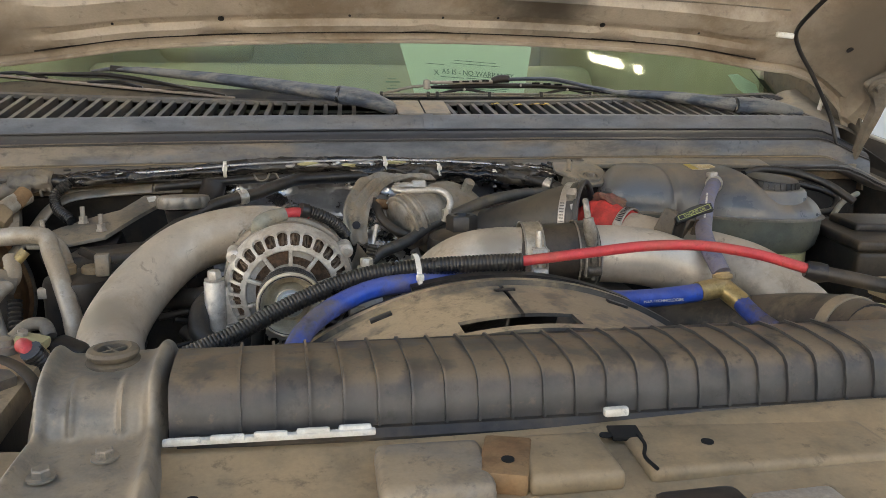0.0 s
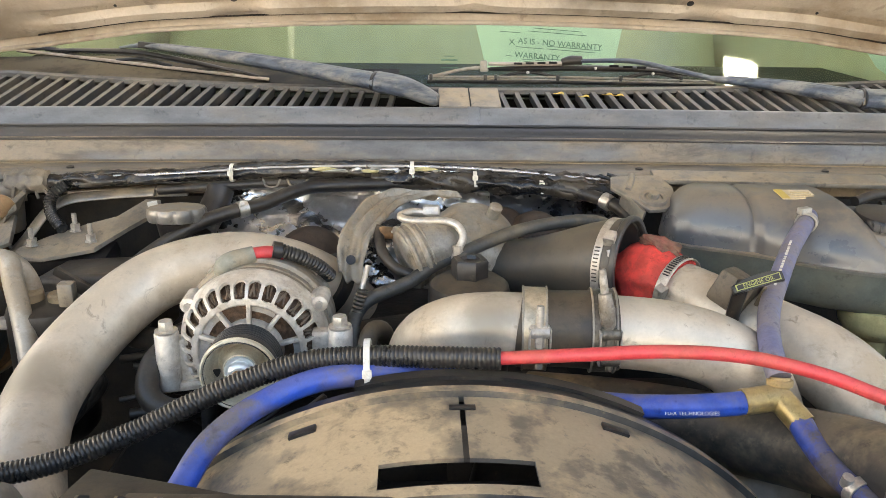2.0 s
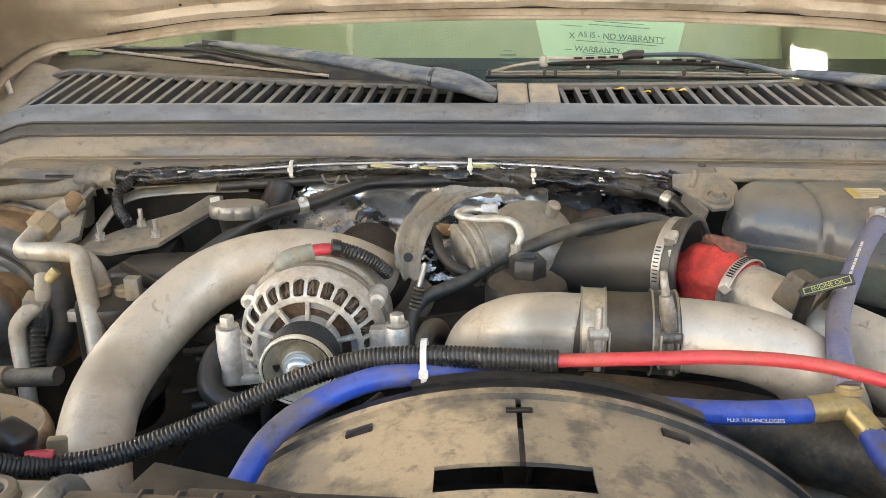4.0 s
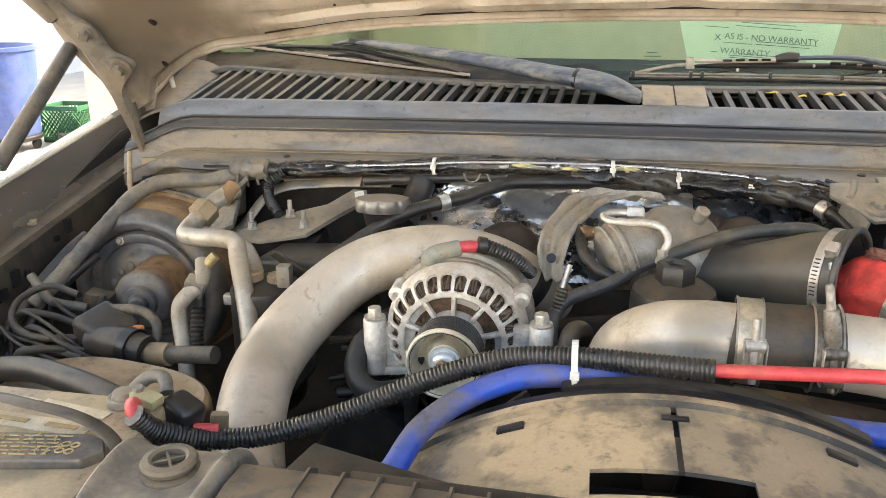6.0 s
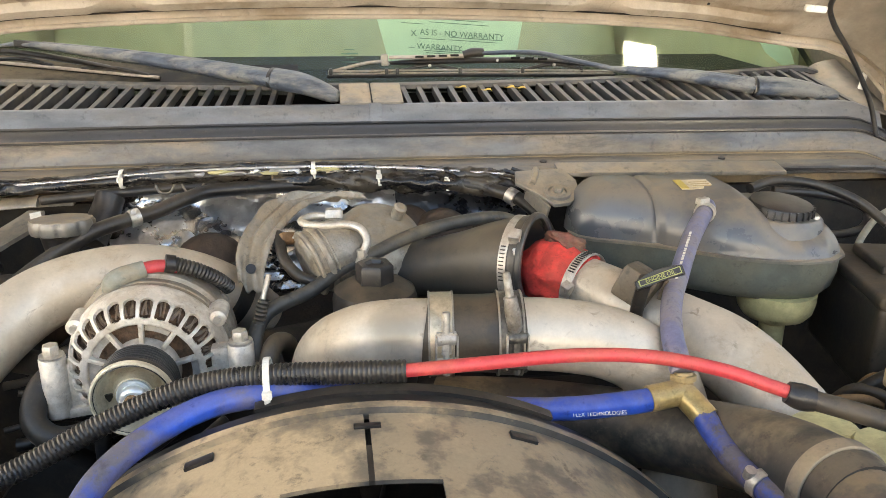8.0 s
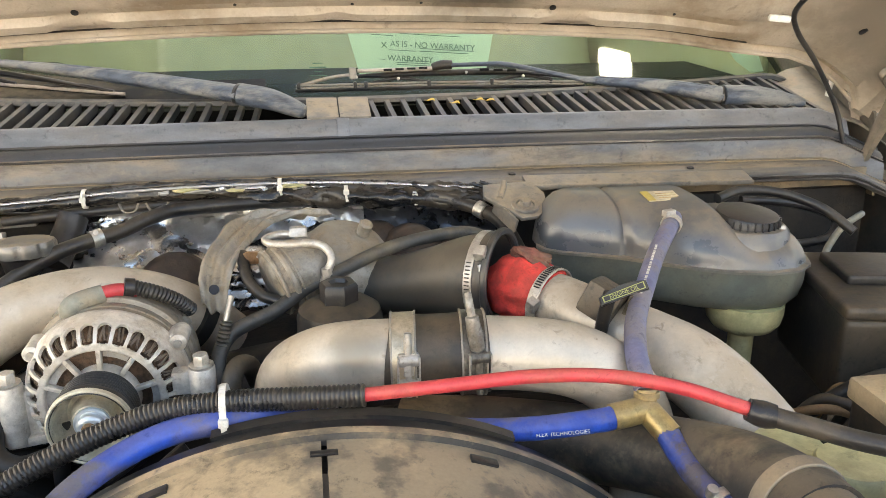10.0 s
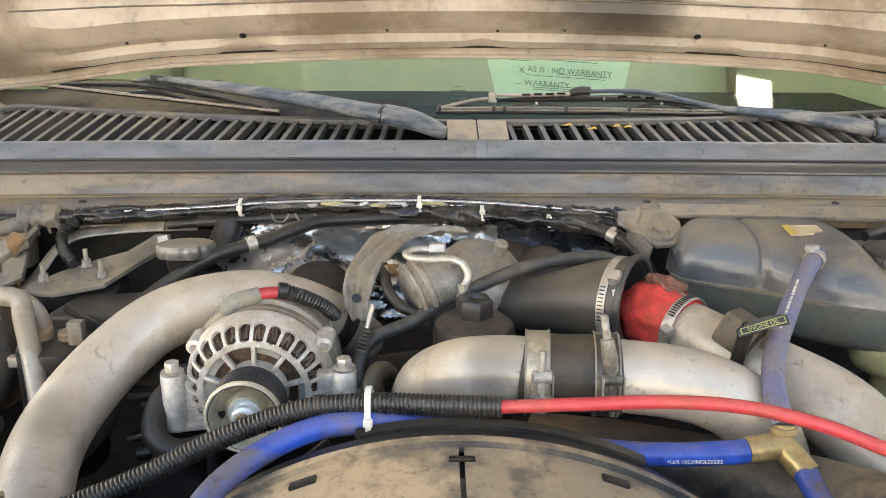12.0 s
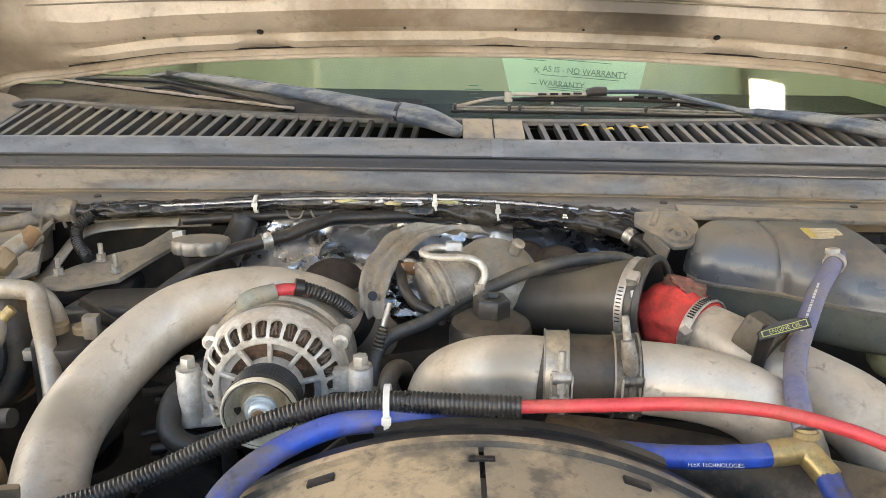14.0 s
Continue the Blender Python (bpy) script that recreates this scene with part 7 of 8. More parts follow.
cover = part("vent_cover", prism(B(), [(-0.600, 0.614), (-0.50, 0.629), (-0.442, 0.638), (-0.429, 0.632), (-0.420, 0.618), (-0.430, 0.606), (-0.50, 0.593), (-0.600, 0.577)], 0.008, pose(0, 0, 1.1175), 0.002), M_BOOST, bt, "grey-black cover with worn moulded print")
rng = random.Random(11)
bm = B()
for r in range(6):
    x = -0.59
    while x < -0.458:
        w = rng.uniform(0.003, 0.011)
        y = 0.601 + 0.0046 * r + (x + 0.5) * 0.16
        box(bm, (x + w / 2, y, 1.1262), (w, 0.0009, 0.0008), 0, turn(0, 0, 9 + rng.uniform(-8, 8)))
        if rng.random() < 0.4:
            box(bm, (x + w / 2, y + 0.002, 1.1262), (0.0008, 0.0042, 0.0008), 0, turn(0, 0, rng.uniform(-30, 30)))
        x += w + rng.uniform(0.0008, 0.003)
for q in range(4):
    ring(bm, (-0.450 + 0.007 * (q % 2), 0.613 + 0.008 * (q // 2), 1.1257), (0, 0, 1), 0.0022, 0.0034, 0, 0.001, 12, 0.0002)
part("moulded_print", bm, M_BRASSPRINT, cover, "worn pale moulded print")
part("handle_strap", tube(B(), [(-0.66, 0.672, 1.118), (-0.60, 0.669, 1.128), (-0.541, 0.663, 1.132), (-0.504, 0.653, 1.135), (-0.46, 0.644, 1.135), (-0.43, 0.636, 1.129), (-0.413, 0.626, 1.118), (-0.407, 0.62, 1.10)], 0.0055, 12, 8, True, 0.4), M_BLACKD, bt, "dusty black lifting strap")
term = thing("battery_terminal", "corroded battery terminal clamp with cable boot", "battery clamp", (-0.437, 0.68, 1.118))
part("post", lathe(B(), (-0.450, 0.692, 1.116), (0, 0, 1), [(0.009, 0), (0.009, 0.008), (0.0075, 0.013), (0.004, 0.014)], 24), M_CASTD, term, "lead battery post")
part("clamp", ring(B(), (-0.450, 0.692, 1.121), (0, 0, 1), 0.009, 0.0125, -0.003, 0.004, 28), M_CASTD, term, "steel clamp ring")
part("clamp_arm", box(B(), (-0.428, 0.688, 1.127), (0.024, 0.014, 0.009), 0.003, turn(5, 10, -15)), M_YELLOWISH, term, "pale corroded clamp block")
hexbolt(term, (-0.436, 0.690, 1.129), (0.2, -0.2, 1), 0.0045, 0.007, M_CASTD)
part("side_block", box(B(), (-0.408, 0.702, 1.106), (0.030, 0.024, 0.032), 0.008, turn(0, 18, -20), 3), M_BLACK, term, "dark grimy terminal block")
part("link", tube(B(), [(-0.446, 0.70, 1.126), (-0.436, 0.708, 1.134), (-0.424, 0.708, 1.134), (-0.418, 0.700, 1.126)], 0.0055, 12, 6), M_WRAP, term, "dusty cable link")
hose("vacuum_pipe", [(-0.78, 0.80, 1.05), (-0.69, 0.815, 1.062), (-0.62, 0.80, 1.078), (-0.555, 0.775, 1.084), (-0.50, 0.75, 1.085), (-0.46, 0.73, 1.08)], 0.012, M_BLACKD, "dusty black pipe beside the battery")

b2 = battery(0.515, 0.675, 1.110, 0.22, 0.20, "dust-covered black battery in its tray")
part("post", lathe(B(), (0.440, 0.752, 1.119), (0, 0, 1), [(0.010, 0), (0.010, 0.016), (0.004, 0.018)], 24), M_STEEL, b2, "lead battery post")
part("clamp", box(B(), (0.440, 0.750, 1.127), (0.028, 0.024, 0.014), 0.004, turn(0, 0, 20)), M_YELLOWISH, b2, "corroded terminal clamp")
fb = thing("fuse_box", "dusty black fuse box by the fender", "fuse box", (0.60, 0.945, 1.02))
part("body", box(B(), (0.60, 0.945, 1.070), (0.22, 0.17, 0.10), 0.008, turn(0, 0, -12), 3), M_BLACKD, fb)
part("lid", box(B(), (0.60, 0.945, 1.126), (0.225, 0.175, 0.014), 0.005, turn(0, 0, -12), 3), M_BLACKD, fb, "dusty lid")
part("lid_step", box(B(), (0.575, 0.97, 1.137), (0.11, 0.08, 0.012), 0.004, turn(0, 0, -12), 3), M_BLACKD, fb)
for dx in (-0.06, 0.05):
    part("latch", box(B(), (0.595 + dx, 0.852 - dx * 0.21, 1.110), (0.022, 0.008, 0.03), 0.003, turn(0, 0, -12)), M_BLACK, fb)
hose("cable", [(0.66, 1.13, 1.15), (0.614, 1.10, 1.144), (0.575, 1.065, 1.137), (0.555, 1.045, 1.128), (0.53, 1.01, 1.114), (0.52, 0.99, 1.08)], 0.0042, M_GREYBOOT, "pale thin cable looping by the fender", "cable")
hose("hoop_cable", [(0.50, 1.15, 1.17), (0.574, 1.15, 1.162), (0.619, 1.13, 1.148), (0.60, 1.105, 1.130), (0.535, 1.08, 1.132), (0.49, 1.09, 1.14)], 0.0055, M_BLACK, "black looped hose behind the coolant bottle", "hose")
for k in range(5):
    hose("lower_cable", [(0.40 + 0.02 * k, 0.90 - 0.01 * k, 0.99), (0.43 + 0.02 * k, 0.87, 1.03 + 0.012 * (k % 3)), (0.47 + 0.015 * k, 0.85 - 0.012 * k, 1.035), (0.52, 0.84, 1.0 + 0.01 * k)], 0.005 + 0.001 * (k % 2), M_BLACKD if k % 2 else M_RUST, "thin dusty cable low in the bay", "cable")
hose("cable", [(0.44, 0.88, 1.02), (0.48, 0.86, 1.06), (0.53, 0.87, 1.06), (0.56, 0.90, 1.0)], 0.008, M_RUBBER, "black cable low in the bay", "cable")


# ---- left side: brake booster, air conditioning, covers ----
def booster():
    c = Vector((-0.684, 0, 1.030))
    t = thing("brake_booster", "dusty grey brake booster with concentric rings and a rusty master cylinder", "brake booster", (-0.684, 1.15, 0.9))
    o = (c.x, 0, c.z)
    Y = (0, 1, 0)
    part("rear_shell", lathe(B(), o, Y, [(0.104, 1.135), (0.112, 1.15), (0.1135, 1.155), (0.1135, 1.182), (0.118, 1.184), (0.119, 1.192), (0.116, 1.20), (0.10, 1.215), (0.06, 1.235)], 64), M_RUST, t, "rust-brown rear shell")
    part("lip", ring(B(), o, Y, 0.112, 0.1215, 1.186, 1.193, 64, 0.002), M_BOOST, t, "pale crimped lip")
    front = []
    for k in range(13):
        a = math.pi * k / 12
        front.append((0.0945 - 0.0125 * math.cos(a), 1.124 - 0.0135 * math.sin(a)))
    part("outer_bead", lathe(B(), o, Y, [(0.080, 1.130)] + front + [(0.109, 1.136), (0.104, 1.14)], 64, False), M_BOOST, t, "rounded outer bead")
    part("step_ring", lathe(B(), o, Y, [(0.066, 1.119), (0.068, 1.1155), (0.074, 1.114), (0.0795, 1.1155), (0.082, 1.121), (0.0825, 1.130)], 64, False), M_BOOST, t)
    part("front_plate", lathe(B(), o, Y, [(0.004, 1.106), (0.046, 1.107), (0.052, 1.110), (0.057, 1.117), (0.060, 1.119), (0.068, 1.120)], 56, False), M_BOOST, t, "dished front plate")
    for k in range(7):
        a = radians(30 + 26 * k)
        part("dimple", lathe(B(), (c.x + 0.040 * math.cos(a), 1.1075, c.z + 0.040 * math.sin(a)), (0, -1, 0), [(0.0065, -0.002), (0.0058, 0.0035), (0.003, 0.005)], 12), M_BOOST, t)
    hexbolt(t, (c.x - 0.028, 1.115, c.z + 0.069), (0, -1, 0.2), 0.004, 0.005, M_STEEL)
    m0 = Vector((-0.644, 1.03, 1.048))
    ax = Vector((-0.12, 1, -0.02))
    part("cylinder", lathe(B(), m0, ax, [(0.034, 0.022), (0.0365, 0.026), (0.0365, 0.050), (0.034, 0.053), (0.0375, 0.060), (0.0375, 0.084)], 44), M_RUST, t, "rust-coloured cylinder")
    cap = part("end_cap", lathe(B(), m0, ax, [(0.0055, -0.016), (0.0085, -0.015), (0.0095, -0.008), (0.0125, -0.007), (0.0135, 0.0), (0.0205, 0.001), (0.022, 0.005), (0.022, 0.008), (0.0335, 0.010), (0.0365, 0.013), (0.0375, 0.018), (0.0365, 0.024), (0.034, 0.026)], 44), M_BOOST, t, "grey stepped end cap")
    part("cap_bore", lathe(B(), m0, ax, [(0.004, -0.0165), (0.004, -0.0158)], 14), M_HOLE, cap)
    part("plug", box(B(), (-0.692, 1.026, 1.052), (0.032, 0.024, 0.022), 0.004, turn(0, 12, 10)), M_BLACKD, t, "black connector")
    for k in range(4):
        part("plug_rib", box(B(), (-0.705 + 0.008 * k, 1.0135 + 0.001 * k, 1.054), (0.0024, 0.004, 0.018), 0.0006, turn(0, 12, 10)), M_BLACKD, t)
    part("plug", box(B(), (-0.712, 1.018, 1.046), (0.020, 0.020, 0.016), 0.003, turn(0, 12, 10)), M_BLACK, t, "black connector")
    part("wire", tube(B(), [(-0.700, 1.01, 1.048), (-0.736, 1.0, 1.057), (-0.749, 1.0, 1.069), (-0.77, 1.01, 1.085)], 0.0055, 12, 8), M_WRAP, t, "dusty taped wire")
    hose("harness_branch", [(-0.797, 0.95, 1.0), (-0.79, 0.98, 1.024), (-0.776, 1.02, 1.061), (-0.752, 1.06, 1.098), (-0.742, 1.09, 1.112)], 0.008, M_BLACKD, "dusty wire bundle climbing the apron", "wire bundle")
    hose("harness_branch", [(-0.785, 0.93, 0.98), (-0.77, 0.98, 1.02), (-0.755, 1.02, 1.055), (-0.735, 1.06, 1.08), (-0.725, 1.08, 1.09)], 0.007, M_BLACK, "thin wire bundle climbing the apron", "wire bundle")
    hose("wire_loop", [(-0.755, 0.93, 0.99), (-0.764, 0.95, 1.015), (-0.773, 0.97, 1.038), (-0.765, 0.98, 1.050), (-0.731, 0.98, 1.049), (-0.688, 0.97, 1.044), (-0.66, 0.95, 1.04)], 0.0042, M_BLACKD, "dusty looping wire by the apron", "wire")
    hose("wire_loop", [(-0.749, 0.93, 1.005), (-0.745, 0.94, 1.017), (-0.715, 0.93, 1.023), (-0.677, 0.92, 1.033), (-0.65, 0.92, 1.03)], 0.0046, M_BLACKD, "dusty looping wire by the apron", "wire")
    hose("thin_wire", [(-0.747, 1.22, 1.195), (-0.741, 1.205, 1.176), (-0.722, 1.17, 1.158), (-0.719, 1.165, 1.135), (-0.722, 1.15, 1.112), (-0.73, 1.12, 1.09)], 0.0036, M_TAN, "thin tan wire hanging from the cowl", "wire")
    rng = random.Random(31)
    for k in range(6):
        y0 = rng.uniform(0.94, 1.04)
        x0 = rng.uniform(-0.775, -0.755)
        hose("wire", [(x0, y0, rng.uniform(0.98, 1.02)), (x0 + 0.02, y0 - 0.02, rng.uniform(1.03, 1.07)), (x0 + 0.05, y0 - 0.03, rng.uniform(1.04, 1.075)), (x0 + 0.09, y0 - 0.035, rng.uniform(1.03, 1.06)), (x0 + 0.13, y0 - 0.03, rng.uniform(1.01, 1.04))], rng.choice((0.0022, 0.003, 0.0036)), M_BLACKD, "thin dusty wire by the apron", "wire")
    part("brace", box(B(), (-0.58, 1.185, 1.143), (0.006, 0.03, 0.075), 0.001, turn(30, 38, 0)), M_SHEET, None, "thin slanted steel brace", category="brace")
    part("arched_brace", tube(B(), [(-0.575, 1.15, 1.095), (-0.557, 1.17, 1.117), (-0.537, 1.19, 1.145), (-0.511, 1.20, 1.160), (-0.462, 1.205, 1.166), (-0.404, 1.205, 1.170)], 0.011, 14, 8, True, 0.35), M_BRACKET, None, "dusty grey arched brace on the firewall", category="brace")
    part("flat_bracket", box(B(), (-0.60, 1.16, 1.118), (0.075, 0.05, 0.006), 0.002, turn(30, -22, 0)), M_SHEET, None, "dusty sheet bracket beside the brake booster", category="bracket")
    part("wall_bracket", box(B(), (-0.63, 1.215, 1.140), (0.10, 0.03, 0.05), 0.006, turn(0, 4, 0)), M_SHEET, None, "dusty bracket on the firewall", category="bracket")


booster()


def air_lines():
    t = thing("refrigerant_lines", "bent dusty aluminium refrigerant lines with fittings", "pipes", (-0.49, 1.0, 1.05))
    part("line", tube(B(), [(-0.540, 1.11, 1.178), (-0.556, 1.08, 1.168), (-0.569, 1.045, 1.150), (-0.566, 1.022, 1.145), (-0.545, 1.012, 1.146), (-0.515, 1.005, 1.1485), (-0.493, 0.998, 1.146), (-0.485, 0.985, 1.130), (-0.472, 0.965, 1.10), (-0.458, 0.94, 1.06), (-0.452, 0.92, 1.0)], 0.0105, 20, 10), M_LINE, t)
    part("line", tube(B(), [(-0.497, 1.0, 1.15), (-0.484, 1.005, 1.135), (-0.478, 1.01, 1.11), (-0.478, 1.012, 1.08)], 0.0095, 18, 8), M_LINE, t)
    part("fitting", lathe(B(), (-0.562, 1.065, 1.160), (0.3, 0.65, 0.45), [(0.012, -0.012), (0.0165, -0.010), (0.0165, 0.008), (0.013, 0.012)], 6), M_TAN, t, "dusty hexagonal fitting")
    part("cap", lathe(B(), (-0.545, 1.098, 1.176), (0.3, 0.6, 0.4), [(0.010, -0.01), (0.010, 0.012)], 18), M_RUST, t)
    part("line", tube(B(), [(-0.528, 0.985, 1.128), (-0.522, 0.965, 1.110), (-0.534, 0.95, 1.098), (-0.541, 0.945, 1.085), (-0.533, 0.93, 1.066), (-0.52, 0.91, 1.045), (-0.515, 0.90, 1.02)], 0.0085, 18, 8), M_LINE, t)
    part("valve", box(B(), (-0.528, 0.962, 1.106), (0.022, 0.018, 0.020), 0.003, turn(20, 20, 10)), M_SHEET, t, "small dusty valve block")
    part("valve_stem", tube(B(), [(-0.53, 0.975, 1.115), (-0.512, 0.985, 1.135)], 0.006, 12, 1), M_BRASS, t)
    part("spring_hose", corrugated(B(), [(-0.515, 0.94, 1.09), (-0.512, 0.925, 1.065), (-0.505, 0.91, 1.04)], 0.008, 0.005, 0.002), M_RUBBER, t)
    d = thing("accumulator", "dusty black air conditioning canister", "canister", (-0.462, 0.99, 0.95))
    part("canister", lathe(B(), (-0.460, 0.995, 0), (0, 0, 1), [(0.030, 0.95), (0.038, 0.96), (0.040, 0.97), (0.040, 1.094), (0.038, 1.10), (0.034, 1.102), (0.004, 1.104)], 40), M_BLACK, d)
    part("collar", lathe(B(), (-0.478, 1.0, 1.098), (0, 0, 1), [(0.014, 0), (0.014, 0.014), (0.012, 0.016)], 24), M_TAN, d, "tan collar")
    part("collar", lathe(B(), (-0.447, 1.0, 1.100), (0, 0, 1), [(0.012, 0), (0.012, 0.010), (0.010, 0.012)], 24), M_TAN, d, "tan collar")
    part("switch", box(B(), (-0.432, 0.985, 1.116), (0.016, 0.014, 0.026), 0.003), M_SHEET, d, "grey pressure switch")
    part("clip", box(B(), (-0.494, 0.975, 1.088), (0.014, 0.010, 0.012), 0.002), M_STEEL, d, "steel clip")


air_lines()


def tan_cover():
    """A flat oval canister with a rolled edge and a shallow dish on top."""
    bm = B()
    prof = [(0.90, -0.10), (0.97, -0.05), (1.0, -0.018), (0.998, -0.008), (0.975, -0.001), (0.94, 0.001), (0.90, -0.002), (0.86, -0.0035), (0.80, -0.003), (0.4, 0.0), (0.02, 0.001)]
    n = 56
    loops = []
    for g, h in prof:
        row = []
        for k in range(n):
            a = 2 * math.pi * k / n
            cx, sy = math.copysign(abs(math.cos(a)) ** 0.75, math.cos(a)), math.copysign(abs(math.sin(a)) ** 0.75, math.sin(a))
            x, y = 0.105 * g * cx, 0.078 * g * sy
            row.append(bm.verts.new((-0.548 + x + 0.08 * y, 0.793 + y - 0.12 * x, 1.057 + h - 0.04 * x)))
        loops.append(row)
    for a, b in zip(loops, loops[1:]):
        for k in range(n):
            bm.faces.new((a[k], a[(k + 1) % n], b[(k + 1) % n], b[k]))
    bm.faces.new(loops[0][::-1])
    bm.faces.new(loops[-1])
    part("vacuum_canister", bm, M_RUSTTAN, None, "flat oval tan-brown dust-covered canister", 60, "canister")


tan_cover()


def connector():
    t = thing("wiring_connector", "dusty black wiring connector with an orange lock tab", "connector", (-0.62, 0.94, 1.02))
    part("body", box(B(), (-0.632, 0.945, 1.052), (0.06, 0.05, 0.034), 0.008, turn(10, 15, -20), 3), M_BLACKD, t)
    part("barrel", tube(B(), [(-0.64, 0.93, 1.046), (-0.60, 0.92, 1.05), (-0.565, 0.912, 1.048)], [0.016, 0.018, 0.016], 20, 4), M_BLACKD, t)
    part("lock_tab", box(B(), (-0.588, 0.935, 1.060), (0.012, 0.010, 0.010), 0.002), M_ORANGE, t, "orange lock tab")
    part("wire_loop", tube(B(), [(-0.64, 0.965, 1.070), (-0.60, 0.962, 1.072), (-0.575, 0.950, 1.066), (-0.567, 0.938, 1.052), (-0.57, 0.93, 1.04)], 0.0055, 14, 8), M_SENSOR, t)
    part("wire", tube(B(), [(-0.665, 0.935, 1.045), (-0.70, 0.915, 1.052), (-0.735, 0.925, 1.062), (-0.75, 0.96, 1.075), (-0.73, 0.99, 1.082), (-0.69, 0.985, 1.075)], 0.0042, 12, 8), M_BLACKD, t)
    part("wire", tube(B(), [(-0.665, 0.925, 1.035), (-0.69, 0.90, 1.045), (-0.71, 0.895, 1.04), (-0.715, 0.90, 1.01)], 0.0045, 12, 8), M_BLACKD, t)
    part("collar", tube(B(), [(-0.592, 0.9185, 1.050), (-0.580, 0.9155, 1.049)], 0.0205, 20, 1), M_BLACK, t, "black locking collar")
    part("sleeve", tube(B(), [(-0.560, 0.9115, 1.0455), (-0.535, 0.9075, 1.0485)], 0.0125, 18, 1), M_RUSTTAN, t, "tan dusty sleeve")
    part("pipe", tube(B(), [(-0.585, 0.915, 1.042), (-0.54, 0.908, 1.048), (-0.48, 0.90, 1.056)], 0.0095, 18, 3), M_SENSOR, t, "brown dusty pipe")


connector()


def valve_bracket():
    t = thing("engine_bracket", "dusty grey plate bracket with three studs", "bracket", (-0.47, 1.14, 1.1))
    out = [(-0.548, 1.112), (-0.510, 1.104), (-0.452, 1.112), (-0.422, 1.146), (-0.390, 1.170), (-0.394, 1.192), (-0.414, 1.196), (-0.44, 1.166), (-0.475, 1.158), (-0.515, 1.142), (-0.548, 1.126)]
    m = Matrix(((1, 0, 0, 0), (0, 1, 0, 0), (0.10, 0.42, 1, 0.696), (0, 0, 0, 1)))
    part("plate", prism(B(), out, 0.005, m, 0.0015), M_BRACKET, t)
    part("base", box(B(), (-0.485, 1.135, 1.104), (0.10, 0.04, 0.020), 0.005, turn(16, -6, -6)), M_BLACK, t, "black plastic base")
    for dx, dy in ((-0.530, 1.128), (-0.485, 1.147), (-0.459, 1.125)):
        p = m @ Vector((dx, dy, 0.005))
        part("stud", tube(B(), [p, p + Vector((0, 0, 0.022))], 0.003, 10, 1), M_STEEL, t)
        part("nut", lathe(B(), p, (0, 0, 1), [(0.0075, 0), (0.0075, 0.002), (0.0058, 0.002), (0.0058, 0.009)], 6), M_STEEL, t)
    part("tag", box(B(), m @ Vector((-0.402, 1.183, 0.0056)), (0.012, 0.012, 0.0008), 0, turn(23, -6, 20)), M_WHITE, t, "small white tag")
    f = thing("oil_filler", "dusty black oil filler cap on its neck", "filler cap", (-0.358, 1.13, 1.1))
    bm = B()
    n = 96
    rows = []
    for r, h in [(0.026, 0.0), (0.033, 0.001), (0.0345, 0.004), (0.0345, 0.013), (0.0325, 0.0165), (0.028, 0.0175), (0.015, 0.0178), (0.002, 0.018)]:
        row = []
        for q in range(n):
            a = 2 * math.pi * q / n
            lobe = 1 - 0.07 * max(0.0, math.cos(a * 9)) ** 2 * (r > 0.03)
            row.append(bm.verts.new((-0.355 + r * lobe * math.cos(a), 1.124 + r * lobe * math.sin(a), 1.1545 + h - 0.1 * r * math.sin(a))))
        rows.append(row)
    for a, b in zip(rows, rows[1:]):
        for q in range(n):
            bm.faces.new((a[q], a[(q + 1) % n], b[(q + 1) % n], b[q]))
    bm.faces.new(rows[-1])
    bm.faces.new(rows[0][::-1])
    part("cap", bm, M_BRACKET, f, "grey dusty lobed cap", 40)
    part("neck", lathe(B(), (-0.357, 1.126, 1.06), (0, -0.05, 1), [(0.013, 0), (0.013, 0.07), (0.019, 0.078), (0.022, 0.096)], 24), M_BLACK, f, "black neck")
    hose("breather_elbow", [(-0.338, 1.16, 1.13), (-0.325, 1.19, 1.16), (-0.32, 1.20, 1.175)], 0.017, M_BLACK, "black rubber breather elbow by the firewall")
    k = thing("heater_box", "dusty dark plastic box beside the engine", "box", (-0.43, 1.06, 1.0))
    part("box", box(B(), (-0.425, 1.075, 1.075), (0.13, 0.07, 0.08), 0.008, turn(0, -6, -10), 3), M_BLACKD, k)
    part("rib", box(B(), (-0.43, 1.037, 1.10), (0.09, 0.006, 0.010), 0.002, turn(0, 28, -10)), M_BLACKD, k)


valve_bracket()
hose("alternator_hose", [(-0.302, 0.905, 1.10), (-0.318, 0.885, 1.085), (-0.316, 0.862, 1.066), (-0.295, 0.855, 1.054), (-0.265, 0.87, 1.054), (-0.23, 0.90, 1.05)], 0.011, M_RUBBER, "curved black hose under the alternator")
hose("alternator_hose", [(-0.118, 0.862, 1.085), (-0.118, 0.866, 1.112), (-0.113, 0.878, 1.122), (-0.104, 0.893, 1.115), (-0.10, 0.91, 1.09)], 0.0085, M_BLACKD, "short dusty elbow hose")
part("spring_stud", corrugated(B(), [(-0.133, 0.938, 1.112), (-0.126, 0.945, 1.138)], 0.0062, 0.004, 0.0016), M_GREASE, None, "rusty spring stud behind the alternator", category="stud")
part("long_stud", tube(B(), [(-0.127, 0.944, 1.138), (-0.1205, 0.951, 1.160)], 0.0028, 10, 1), M_STEEL, None, "thin bare steel stud standing upright", category="stud")
